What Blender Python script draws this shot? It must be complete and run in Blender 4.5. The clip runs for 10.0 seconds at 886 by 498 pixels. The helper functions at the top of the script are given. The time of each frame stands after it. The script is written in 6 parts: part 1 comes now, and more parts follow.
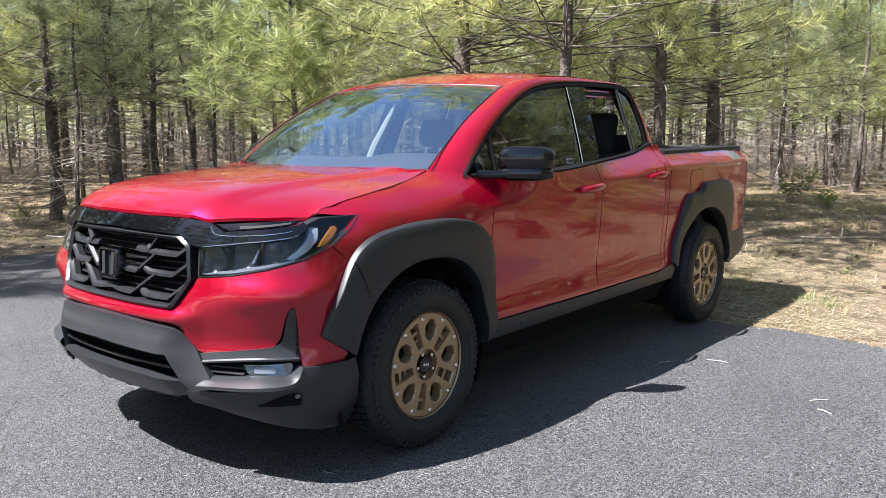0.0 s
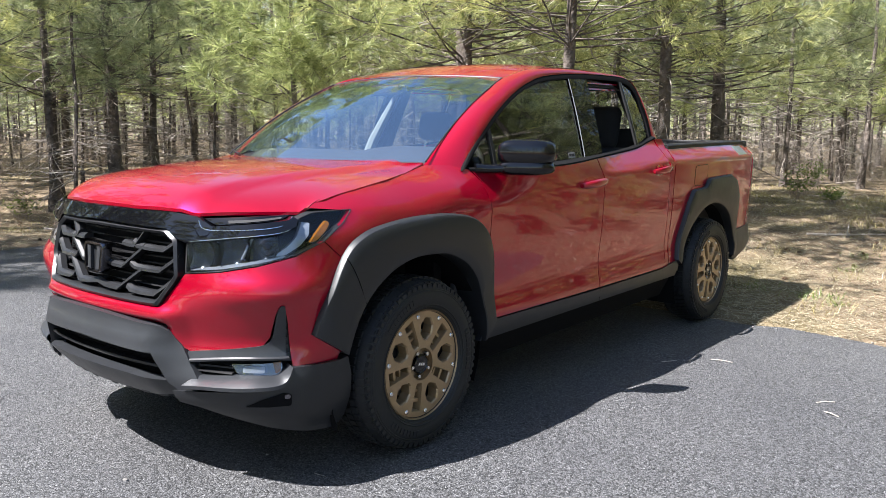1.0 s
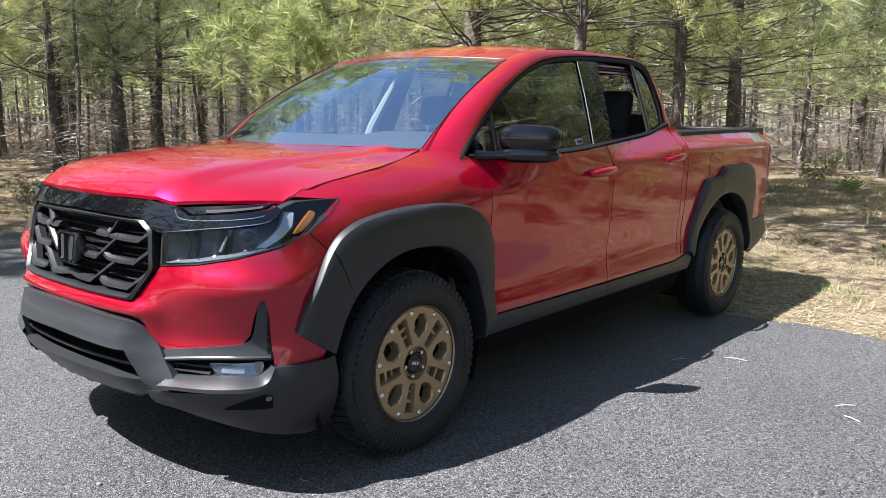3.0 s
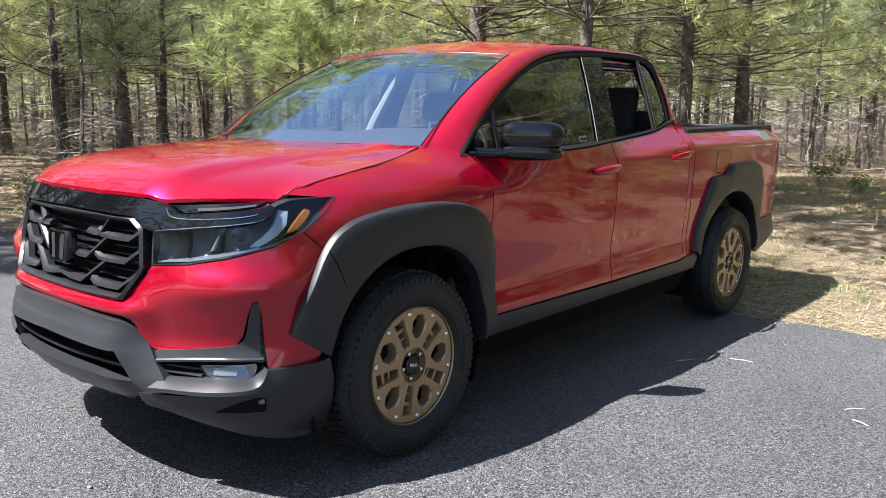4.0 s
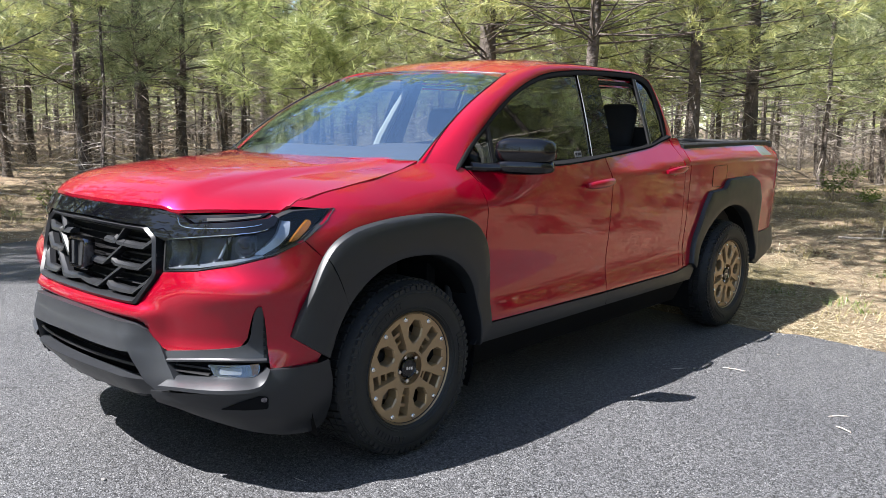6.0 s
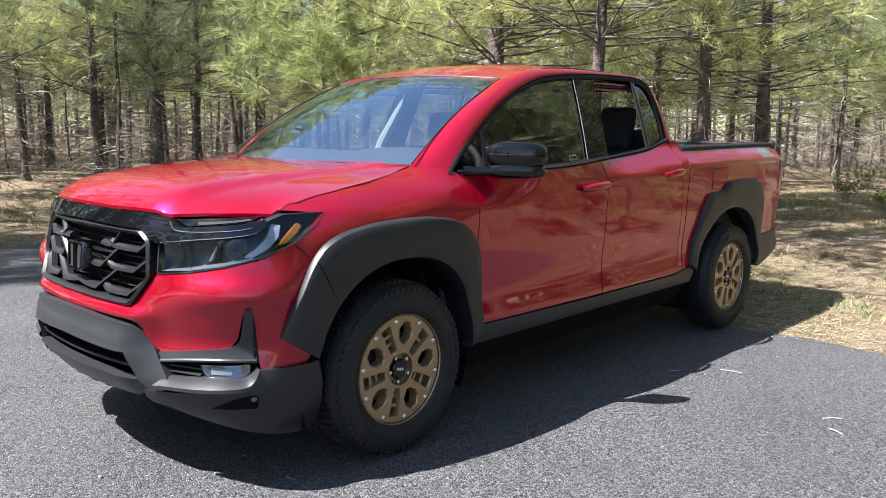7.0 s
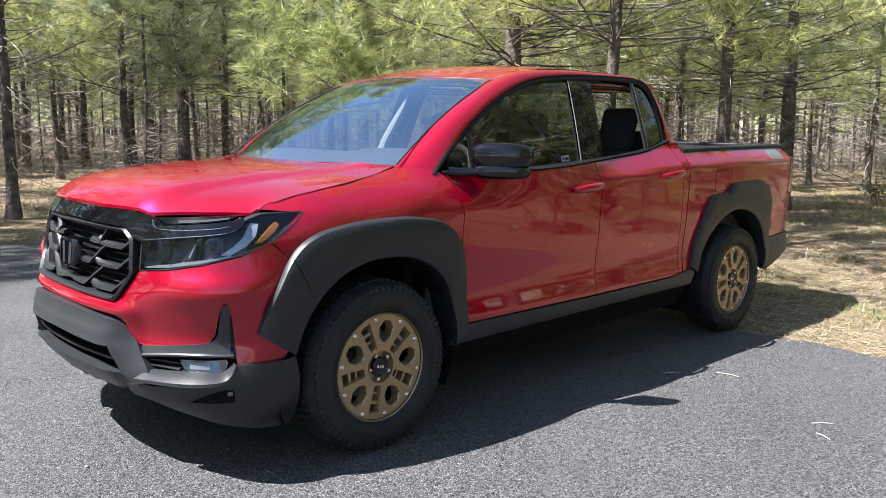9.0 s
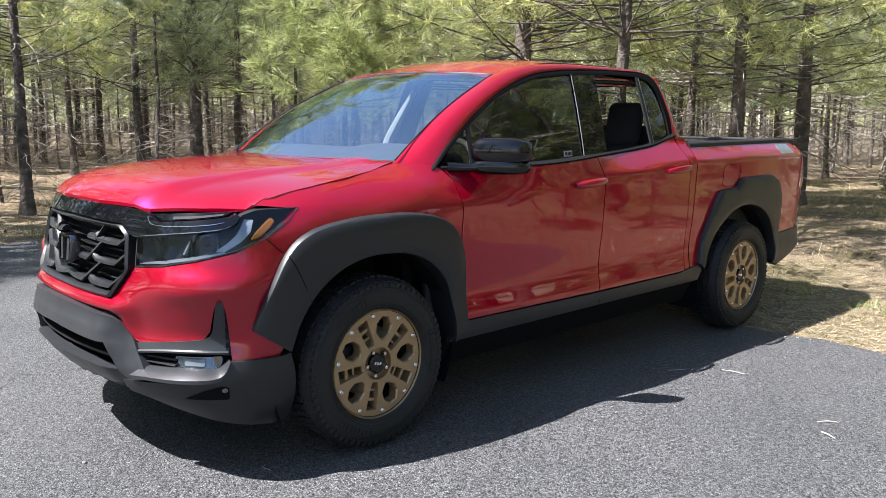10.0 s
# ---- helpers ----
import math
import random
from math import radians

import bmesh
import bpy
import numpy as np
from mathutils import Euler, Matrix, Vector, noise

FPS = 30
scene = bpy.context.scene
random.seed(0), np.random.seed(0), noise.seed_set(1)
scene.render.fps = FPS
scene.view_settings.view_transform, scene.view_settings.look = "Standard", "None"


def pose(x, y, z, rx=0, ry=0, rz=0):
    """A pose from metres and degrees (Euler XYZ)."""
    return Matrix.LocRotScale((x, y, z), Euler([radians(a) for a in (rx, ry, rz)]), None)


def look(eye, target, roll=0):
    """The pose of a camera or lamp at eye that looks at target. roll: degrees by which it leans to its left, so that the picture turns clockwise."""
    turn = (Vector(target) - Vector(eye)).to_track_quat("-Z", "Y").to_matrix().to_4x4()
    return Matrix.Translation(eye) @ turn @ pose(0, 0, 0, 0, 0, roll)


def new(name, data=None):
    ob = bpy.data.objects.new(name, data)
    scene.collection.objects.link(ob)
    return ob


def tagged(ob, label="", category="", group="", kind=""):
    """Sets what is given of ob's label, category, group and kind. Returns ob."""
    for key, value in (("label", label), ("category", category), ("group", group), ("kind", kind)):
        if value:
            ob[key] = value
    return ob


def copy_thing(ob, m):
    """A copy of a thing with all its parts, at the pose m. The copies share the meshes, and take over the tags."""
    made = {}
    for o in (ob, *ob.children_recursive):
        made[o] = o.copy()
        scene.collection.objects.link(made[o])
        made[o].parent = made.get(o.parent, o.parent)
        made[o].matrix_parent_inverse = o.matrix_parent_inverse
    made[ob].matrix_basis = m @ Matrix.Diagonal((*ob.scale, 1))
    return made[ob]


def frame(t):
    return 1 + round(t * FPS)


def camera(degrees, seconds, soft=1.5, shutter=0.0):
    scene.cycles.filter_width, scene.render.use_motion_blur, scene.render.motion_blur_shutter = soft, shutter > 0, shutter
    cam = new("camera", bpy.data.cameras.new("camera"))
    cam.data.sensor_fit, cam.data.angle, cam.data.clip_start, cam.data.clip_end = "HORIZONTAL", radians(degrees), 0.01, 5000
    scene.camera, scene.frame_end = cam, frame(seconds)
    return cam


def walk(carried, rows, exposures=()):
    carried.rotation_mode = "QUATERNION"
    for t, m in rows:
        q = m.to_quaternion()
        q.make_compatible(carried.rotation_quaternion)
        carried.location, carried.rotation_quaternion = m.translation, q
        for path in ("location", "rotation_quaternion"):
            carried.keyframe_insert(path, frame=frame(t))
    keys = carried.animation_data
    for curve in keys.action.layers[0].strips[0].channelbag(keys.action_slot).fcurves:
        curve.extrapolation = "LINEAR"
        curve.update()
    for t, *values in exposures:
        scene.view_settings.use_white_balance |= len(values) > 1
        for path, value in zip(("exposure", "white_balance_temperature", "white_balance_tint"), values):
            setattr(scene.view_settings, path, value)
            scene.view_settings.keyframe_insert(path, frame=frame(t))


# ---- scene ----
cam = camera(57.0, 10.0, soft=0.8)
PATH = [
    (0, (2.672, 3.226, 1.385), (1.137, 1.973, 1.107), 0.1),
    (0.5, (2.622, 3.202, 1.382), (1.091, 1.949, 1.098), 0.3),
    (1, (2.57, 3.179, 1.378), (1.042, 1.922, 1.086), 0.4),
    (1.5, (2.512, 3.15, 1.375), (0.988, 1.89, 1.075), 0.4),
    (2, (2.451, 3.126, 1.371), (0.933, 1.861, 1.062), 0.6),
    (2.5, (2.407, 3.109, 1.371), (0.896, 1.839, 1.053), 0.7),
    (4, (2.283, 3.065, 1.368), (0.789, 1.777, 1.035), 0.8),
    (4.5, (2.276, 3.084, 1.367), (0.787, 1.79, 1.038), 0.9),
    (5, (2.323, 3.126, 1.371), (0.837, 1.826, 1.052), 0.9),
    (5.5, (2.362, 3.187, 1.379), (0.882, 1.877, 1.069), 1.0),
    (7, (2.314, 3.377, 1.399), (0.876, 2.019, 1.1), 0.7),
    (7.5, (2.27, 3.431, 1.403), (0.85, 2.056, 1.104), 0.7),
    (8, (2.24, 3.485, 1.405), (0.835, 2.094, 1.107), 0.6),
    (8.5, (2.209, 3.536, 1.407), (0.819, 2.13, 1.109), 0.7),
    (9, (2.176, 3.574, 1.407), (0.8, 2.153, 1.107), 0.8),
    (9.5, (2.135, 3.592, 1.406), (0.775, 2.158, 1.1), 0.8),
    (10, (2.099, 3.61, 1.406), (0.754, 2.163, 1.095), 0.6),
]
walk(cam, [(t, look(eye, target, roll)) for t, eye, target, roll in PATH])

# ---------------------------------------------------------------- light
SUN = Vector((0.514, -0.24, 0.823)).normalized()
world = bpy.data.worlds.new("sky")
scene.world = world
world.use_nodes = True
wn = world.node_tree
sky = wn.nodes.new("ShaderNodeTexSky")
sky.sky_type = "NISHITA"
sky.sun_disc = False
sky.sun_elevation = math.asin(SUN.z)
sky.sun_rotation = math.atan2(SUN.x, SUN.y)
sky.altitude = 700
wn.links.new(sky.outputs[0], wn.nodes["Background"].inputs[0])
wn.nodes["Background"].inputs[1].default_value = 0.082
sun_data = bpy.data.lights.new("sun", "SUN")
sun_data.energy, sun_data.angle, sun_data.color = 5.0, radians(0.55), (1.0, 0.97, 0.965)
sun = new("sun", sun_data)
sun.matrix_world = look(SUN * 40, (0, 0, 0))
scene.view_settings.exposure = 2.09

# ---------------------------------------------------------------- materials


def mat(name, col, rough=0.5, metal=0.0, var=0.12, scale=6.0, bump=0.0, bscale=80.0, coat=0.0, col2=None, rvar=0.08, detail=6.0, per_object=0.0, per_island=0.0, spec=0.5, coat_ior=1.5):
    m = bpy.data.materials.new(name)
    m.use_nodes = True
    nt, N = m.node_tree, m.node_tree.nodes
    b = N["Principled BSDF"]
    b.inputs["Metallic"].default_value = metal
    b.inputs["Coat Weight"].default_value = coat
    b.inputs["Coat Roughness"].default_value = 0.02
    b.inputs["Coat IOR"].default_value = coat_ior
    b.inputs["Specular IOR Level"].default_value = spec
    tc = N.new("ShaderNodeTexCoord")
    no = N.new("ShaderNodeTexNoise")
    no.inputs["Scale"].default_value, no.inputs["Detail"].default_value = scale, detail
    nt.links.new(tc.outputs["Object"], no.inputs["Vector"])
    fine = N.new("ShaderNodeTexNoise")
    fine.inputs["Scale"].default_value, fine.inputs["Detail"].default_value = scale * 9, 3
    nt.links.new(tc.outputs["Object"], fine.inputs["Vector"])
    both = N.new("ShaderNodeMath")
    both.operation = "MULTIPLY_ADD"
    nt.links.new(fine.outputs[0], both.inputs[0])
    both.inputs[1].default_value = 0.45
    nt.links.new(no.outputs[0], both.inputs[2])
    ramp = N.new("ShaderNodeMapRange")
    ramp.inputs[1].default_value, ramp.inputs[2].default_value = 0.45, 1.0
    nt.links.new(both.outputs[0], ramp.inputs[0])
    mix = N.new("ShaderNodeMix")
    mix.data_type = "RGBA"
    lo = [c * (1 - var) for c in col]
    hi = list(col2) if col2 else [min(1, c * (1 + var)) for c in col]
    mix.inputs[6].default_value, mix.inputs[7].default_value = (*lo, 1), (*hi, 1)
    nt.links.new(ramp.outputs[0], mix.inputs[0])
    out = mix.outputs[2]
    if per_object or per_island:
        src = N.new("ShaderNodeObjectInfo").outputs["Random"] if per_object else N.new("ShaderNodeNewGeometry").outputs["Random Per Island"]
        a = per_object or per_island
        mr = N.new("ShaderNodeMapRange")
        mr.inputs[3].default_value, mr.inputs[4].default_value = 1 - a, 1 + a
        nt.links.new(src, mr.inputs[0])
        hs = N.new("ShaderNodeHueSaturation")
        nt.links.new(mr.outputs[0], hs.inputs["Value"])
        nt.links.new(out, hs.inputs["Color"])
        out = hs.outputs[0]
    nt.links.new(out, b.inputs["Base Color"])
    rr = N.new("ShaderNodeMapRange")
    rr.inputs[3].default_value, rr.inputs[4].default_value = max(0.02, rough - rvar), min(1, rough + rvar)
    nt.links.new(no.outputs[0], rr.inputs[0])
    nt.links.new(rr.outputs[0], b.inputs["Roughness"])
    if bump:
        bn = N.new("ShaderNodeTexNoise")
        bn.inputs["Scale"].default_value, bn.inputs["Detail"].default_value = bscale, 4
        nt.links.new(tc.outputs["Object"], bn.inputs["Vector"])
        bp = N.new("ShaderNodeBump")
        bp.inputs["Strength"].default_value, bp.inputs["Distance"].default_value = bump, 1.0 / bscale
        nt.links.new(bn.outputs[0], bp.inputs["Height"])
        nt.links.new(bp.outputs[0], b.inputs["Normal"])
    return m


def glass(name, tint, rough=0.0, r0=0.05, sheen=(1, 1, 1)):
    m = bpy.data.materials.new(name)
    m.use_nodes = True
    nt, N = m.node_tree, m.node_tree.nodes
    N.remove(N["Principled BSDF"])
    tr, gl, lw, mx = N.new("ShaderNodeBsdfTransparent"), N.new("ShaderNodeBsdfGlossy"), N.new("ShaderNodeLayerWeight"), N.new("ShaderNodeMixShader")
    pw, fr = N.new("ShaderNodeMath"), N.new("ShaderNodeMapRange")
    pw.operation = "POWER"
    pw.inputs[1].default_value = 5.0
    fr.inputs[3].default_value, fr.inputs[4].default_value = r0, 1.0
    nt.links.new(lw.outputs["Facing"], pw.inputs[0])
    nt.links.new(pw.outputs[0], fr.inputs[0])
    tr.inputs[0].default_value = (*tint, 1)
    gl.inputs["Roughness"].default_value = rough
    gl.inputs[0].default_value = (*sheen, 1)
    nt.links.new(fr.outputs[0], mx.inputs[0])
    nt.links.new(tr.outputs[0], mx.inputs[1])
    nt.links.new(gl.outputs[0], mx.inputs[2])
    nt.links.new(mx.outputs[0], N["Material Output"].inputs[0])
    return m


M = dict(
    paint=mat("red_metallic_paint", (0.275, 0.0003, 0.014), 0.36, 0.55, var=0.04, scale=3, coat=1.0, rvar=0.03, coat_ior=1.53, spec=0.0),
    flare=mat("charcoal_plastic", (0.0115, 0.0125, 0.0145), 0.42, var=0.10, scale=14, bump=0.05, bscale=900, spec=0.4),
    grey=mat("grey_satin_plastic", (0.026, 0.028, 0.032), 0.38, 0.25, var=0.10, scale=12, bump=0.04, bscale=900),
    silver=mat("silver_satin_trim", (0.30, 0.31, 0.33), 0.30, 0.6, var=0.08, scale=12),
    gloss=mat("piano_black", (0.002, 0.002, 0.003), 0.06, var=0.1, scale=4, coat=0.75, rvar=0.02, spec=0.0, coat_ior=1.55),
    black=mat("matt_black_plastic", (0.009, 0.009, 0.010), 0.55, var=0.2, scale=10, bump=0.05, bscale=700, spec=0.25),
    dark=mat("wheel_well_liner", (0.0035, 0.0035, 0.004), 0.9, var=0.3, scale=7, spec=0.1),
    chrome=mat("dark_chrome", (0.16, 0.16, 0.18), 0.16, 1.0, var=0.05, scale=6, rvar=0.04),
    bright=mat("bright_chrome", (0.62, 0.63, 0.65), 0.10, 1.0, var=0.04, scale=6, rvar=0.03),
    rubber=mat("tyre_rubber", (0.009, 0.0095, 0.0105), 0.60, var=0.30, scale=9, bump=0.1, bscale=300, spec=0.35),
    bronze=mat("bronze_wheel_paint", (0.300, 0.205, 0.112), 0.34, 0.5, var=0.08, scale=10, rvar=0.05),
    steel=mat("brake_steel", (0.22, 0.21, 0.20), 0.40, 0.9, var=0.2, scale=20),
    rivet=mat("rivet_steel", (0.62, 0.58, 0.52), 0.25, 0.9, var=0.05, scale=30),
    amber=mat("amber_reflector", (0.22, 0.078, 0.008), 0.20, var=0.15, scale=60, coat=0.6),
    smoke=mat("smoked_lamp_chrome", (0.032, 0.034, 0.038), 0.05, 1.0, var=0.35, scale=18),
    greystrip=mat("unlit_strip", (0.040, 0.043, 0.050), 0.35, 0.0, var=0.1, scale=40, spec=0.2),
    grille=mat("grille_plastic", (0.013, 0.0135, 0.015), 0.32, 0.0, var=0.1, scale=15, spec=0.28),
    lens=mat("lamp_reflector", (0.20, 0.205, 0.215), 0.12, 0.9, var=0.15, scale=30),
    drl=mat("daytime_strip", (0.36, 0.39, 0.44), 0.22, 0.3, var=0.08, scale=40, coat=0.5),
    tail=mat("tail_lamp_red", (0.28, 0.006, 0.010), 0.12, var=0.1, scale=20, coat=1.0),
    seat=mat("black_seat_cloth", (0.018, 0.018, 0.020), 0.85, var=0.2, scale=20, bump=0.1, bscale=400),
    dash=mat("dashboard_plastic", (0.013, 0.015, 0.017), 0.6, var=0.15, scale=16, bump=0.05, bscale=500),
    liner=mat("grey_headliner", (0.16, 0.16, 0.16), 0.9, var=0.1, scale=20),
    # the sunlight on this trim is put into its pale grey
    trimlight=mat("sunlit_pillar_trim", (0.30, 0.31, 0.31), 0.6, var=0.05, scale=12),
    decal=mat("grey_decal", (0.085, 0.095, 0.088), 0.35, var=0.06, scale=30, coat=0.7),
    # blue gloss tint and raised reflectance put the sky's reflection into the glass
    windshield=glass("windshield_glass", (0.90, 0.95, 0.97), r0=0.32, sheen=(0.74, 0.88, 1.0)),
    # near pane tinted darker than the far ones: the cab's shade in its colour
    sideglass=glass("door_glass", (0.22, 0.26, 0.23), r0=0.11),
    # not clear: its tint dims the sun patches cast through the cab
    openglass=glass("far_pane_glass", (0.54, 0.60, 0.56), r0=0.06),
    tinted=glass("tinted_glass", (0.25, 0.27, 0.26), r0=0.08),
    clear=glass("lamp_cover", (0.70, 0.73, 0.76), r0=0.035),
)

# ---------------------------------------------------------------- mesh helpers


def part(name, bm, material, parent=None, label="", angle=38):
    me = bpy.data.meshes.new(name)
    bmesh.ops.recalc_face_normals(bm, faces=bm.faces) if len(bm.faces) < 3000 else None
    bm.to_mesh(me)
    bm.free()
    me.shade_smooth()
    me.set_sharp_from_angle(angle=radians(angle))
    lie = me.attributes.get("lie")
    if lie:
        # panels take their shading from the surface that they lie on
        src = [Vector(d.vector) for d in lie.data]
        out = []
        for p in me.polygons:
            flat = any(src[v].length < 0.5 for v in p.vertices)
            for v in p.vertices:
                n = p.normal if flat else src[v]
                out.append(-n if n.dot(p.normal) < 0 else n)
        me.normals_split_custom_set([tuple(n) for n in out])
        me.attributes.remove(me.attributes["lie"])
    me.materials.append(material)
    ob = new(name, me)
    ob.parent = parent
    return tagged(ob, label) if label else ob


def thing(name, label, category, group="", at=(0, 0, 0)):
    ob = new(name)
    ob.location = at
    ob.empty_display_size = 0.1
    return tagged(ob, label, category, group)


def add_box(bm, lo, hi, m=None):
    vs = bmesh.ops.create_cube(bm, size=1.0)["verts"]
    for v in vs:
        v.co = Vector([(lo[k] + hi[k]) / 2 + v.co[k] * (hi[k] - lo[k]) for k in range(3)])
        if m:
            v.co = m @ v.co
    return vs


def box(lo, hi, bevel=0.0, seg=2, m=None):
    bm = bmesh.new()
    add_box(bm, lo, hi, m)
    if bevel:
        bmesh.ops.bevel(bm, geom=bm.edges[:], offset=bevel, segments=seg, affect="EDGES", profile=0.5)
    return bm


def grid_faces(bm, rows, close_u=False, close_v=False):
    vs = [[bm.verts.new(p) for p in row] for row in rows]
    nr, nc = len(vs), len(vs[0])
    for i in range(nr if close_v else nr - 1):
        for j in range(nc if close_u else nc - 1):
            a, b, c, d = vs[i][j], vs[i][(j + 1) % nc], vs[(i + 1) % nr][(j + 1) % nc], vs[(i + 1) % nr][j]
            if len({a, b, c, d}) == 4:
                bm.faces.new((a, b, c, d))
    return vs


def tube(bm, pts, radii, n=8, cap=True):
    pts = [Vector(p) for p in pts]
    rows = []
    side = None
    for i, p in enumerate(pts):
        t = (pts[min(i + 1, len(pts) - 1)] - pts[max(i - 1, 0)]).normalized()
        if side is None:
            side = t.orthogonal().normalized()
        side = (side - t * side.dot(t)).normalized()
        other = t.cross(side)
        r = radii[i] if hasattr(radii, "__len__") else radii
        rows.append([p + r * (math.cos(2 * math.pi * k / n) * side + math.sin(2 * math.pi * k / n) * other) for k in range(n)])
    vs = grid_faces(bm, rows, close_u=True)
    if cap:
        bm.faces.new(list(reversed(vs[0])))
        bm.faces.new(vs[-1])


def lathe(bm, profile, n=48, axis="y", centre=(0, 0, 0)):
    rows = []
    for r, h in profile:
        row = []
        for k in range(n):
            a = 2 * math.pi * k / n
            c, s = r * math.cos(a), r * math.sin(a)
            p = (c, h, s) if axis == "y" else (c, s, h) if axis == "z" else (h, c, s)
            row.append(Vector(p) + Vector(centre))
        rows.append(row)
    grid_faces(bm, rows, close_u=True)


def mirrored(bm):
    b = bm.copy()
    lay = b.verts.layers.float_vector.get("lie")
    for v in b.verts:
        v.co.y = -v.co.y
        if lay:
            v[lay] = Vector((v[lay].x, -v[lay].y, v[lay].z))
    bmesh.ops.reverse_faces(b, faces=b.faces)
    return b


def rounded(poly, r, n=4):
    """A polygon with its corners rounded by r."""
    out = []
    m = len(poly)
    for i in range(m):
        p, a, b = (Vector(poly[k % m]).to_2d() for k in (i, i - 1, i + 1))
        da, db = (a - p), (b - p)
        k = min(r, da.length * 0.45, db.length * 0.45)
        if da.length < 1e-6 or db.length < 1e-6:
            continue
        s, e = p + da.normalized() * k, p + db.normalized() * k
        for j in range(n + 1):
            t = j / n
            out.append(tuple((1 - t) ** 2 * s + 2 * t * (1 - t) * p + t * t * e))
    return out


def sheet(poly, fn, step=0.05, thick=0.012, flange=True, h=0.016, soft=0.0):
    """A panel: the flat polygon (a, b) cut into a fine grid and laid on the surface fn(a, b, e), with its edges turned in by thick."""
    bm = bmesh.new()
    f = bm.faces.new([bm.verts.new((a, b, 0)) for a, b in poly])
    if f.normal.z < 0:
        f.normal_flip()
    for axis in (0, 1):
        lo, hi = min(p[axis] for p in poly), max(p[axis] for p in poly)
        n = max(1, int((hi - lo) / step))
        for i in range(1, n):
            co, no = Vector(), Vector()
            co[axis], no[axis] = lo + (hi - lo) * i / n, 1
            bmesh.ops.bisect_plane(bm, geom=bm.verts[:] + bm.edges[:] + bm.faces[:], plane_co=co, plane_no=no, dist=1e-5)
    rim = {v: True for v in bm.verts if soft and v.is_boundary}
    deep = {}
    if flange:
        edges = [e for e in bm.edges if e.is_boundary]
        got = bmesh.ops.extrude_edge_only(bm, edges=edges)["geom"]
        for v in got:
            if isinstance(v, bmesh.types.BMVert):
                deep[v] = True
    bm.verts.index_update()
    deep, rim = {v.index for v in deep}, {v.index for v in rim}
    lay = bm.verts.layers.float_vector.new("lie")
    flat = {}
    for v in bm.verts:
        a, b = flat[v.index] = v.co.x, v.co.y
        v.co = fn(a, b, -thick if v.index in deep else -soft if v.index in rim else 0.0)
        n = (fn(a + h, b, 0.0) - fn(a - h, b, 0.0)).cross(fn(a, b + h, 0.0) - fn(a, b - h, 0.0))
        v[lay] = Vector() if v.index in deep or n.length < 1e-9 else n.normalized()
    for v in bm.verts:
        if v.index in rim:
            near = [e.other_vert(v) for e in v.link_edges]
            near = [w.co for w in near if w.index not in deep and w.index not in rim]
            if near:
                n = v[lay]
                if (v.co - fn(*flat[v.index], -0.05)).dot(n) < 0:
                    n = -n
                out = v.co - sum(near, Vector()) / len(near)
                v[lay] = (n + 0.9 * (out - n * out.dot(n)).normalized()).normalized()
    return bm


def pair(name, bm, material, parent, label="", angle=38):
    """A part of the left side and its mirrored twin."""
    other = mirrored(bm)
    return part(name, bm, material, parent, label, angle), part(name, other, material, parent, label, angle)


def resample(pts, n):
    P = np.array(pts, float)
    L = np.r_[0, np.cumsum(np.linalg.norm(np.diff(P, axis=0), axis=1))]
    s = np.linspace(0, L[-1], n)
    return np.stack([np.interp(s, L, P[:, k]) for k in range(P.shape[1])], 1)


def smooth_line(pts, n):
    """n points on a smooth curve through pts."""
    P = np.array(pts, float)
    P = np.vstack([2 * P[0] - P[1], P, 2 * P[-1] - P[-2]])
    out = []
    for i in range(1, len(P) - 2):
        p0, p1, p2, p3 = P[i - 1 : i + 3]
        for s in np.linspace(0, 1, 12, endpoint=False):
            out.append(0.5 * (2 * p1 + (p2 - p0) * s + (2 * p0 - 5 * p1 + 4 * p2 - p3) * s * s + (3 * p1 - p0 - 3 * p2 + p3) * s**3))
    out.append(P[-2])
    return resample(out, n)

# ---------------------------------------------------------------- pickup truck: forward is +x, its left side +y
# plan outline of the body, from the rear corner along the left side to the middle of the nose
OUTLINE = [(-4.32, 0.78), (-4.24, 0.855), (-4.05, 0.895), (-3.6, 0.92), (-2.5, 0.93), (-1, 0.935), (0, 0.93), (0.3, 0.918),
           (0.5, 0.897), (0.62, 0.865), (0.72, 0.80), (0.79, 0.69), (0.84, 0.53), (0.885, 0.30), (0.905, 0.0)]
SEC_Z = [0.22, 0.32, 0.42, 0.50, 0.58, 0.64, 0.70, 0.765, 0.80, 0.845, 0.90, 1.0, 1.06, 1.12, 1.2, 1.28]
SIDE = [-0.10, -0.04, -0.005, 0, -0.012, -0.014, -0.010, -0.003, 0, 0.003, 0.006, 0.010, 0.004, -0.012, -0.055, -0.090]
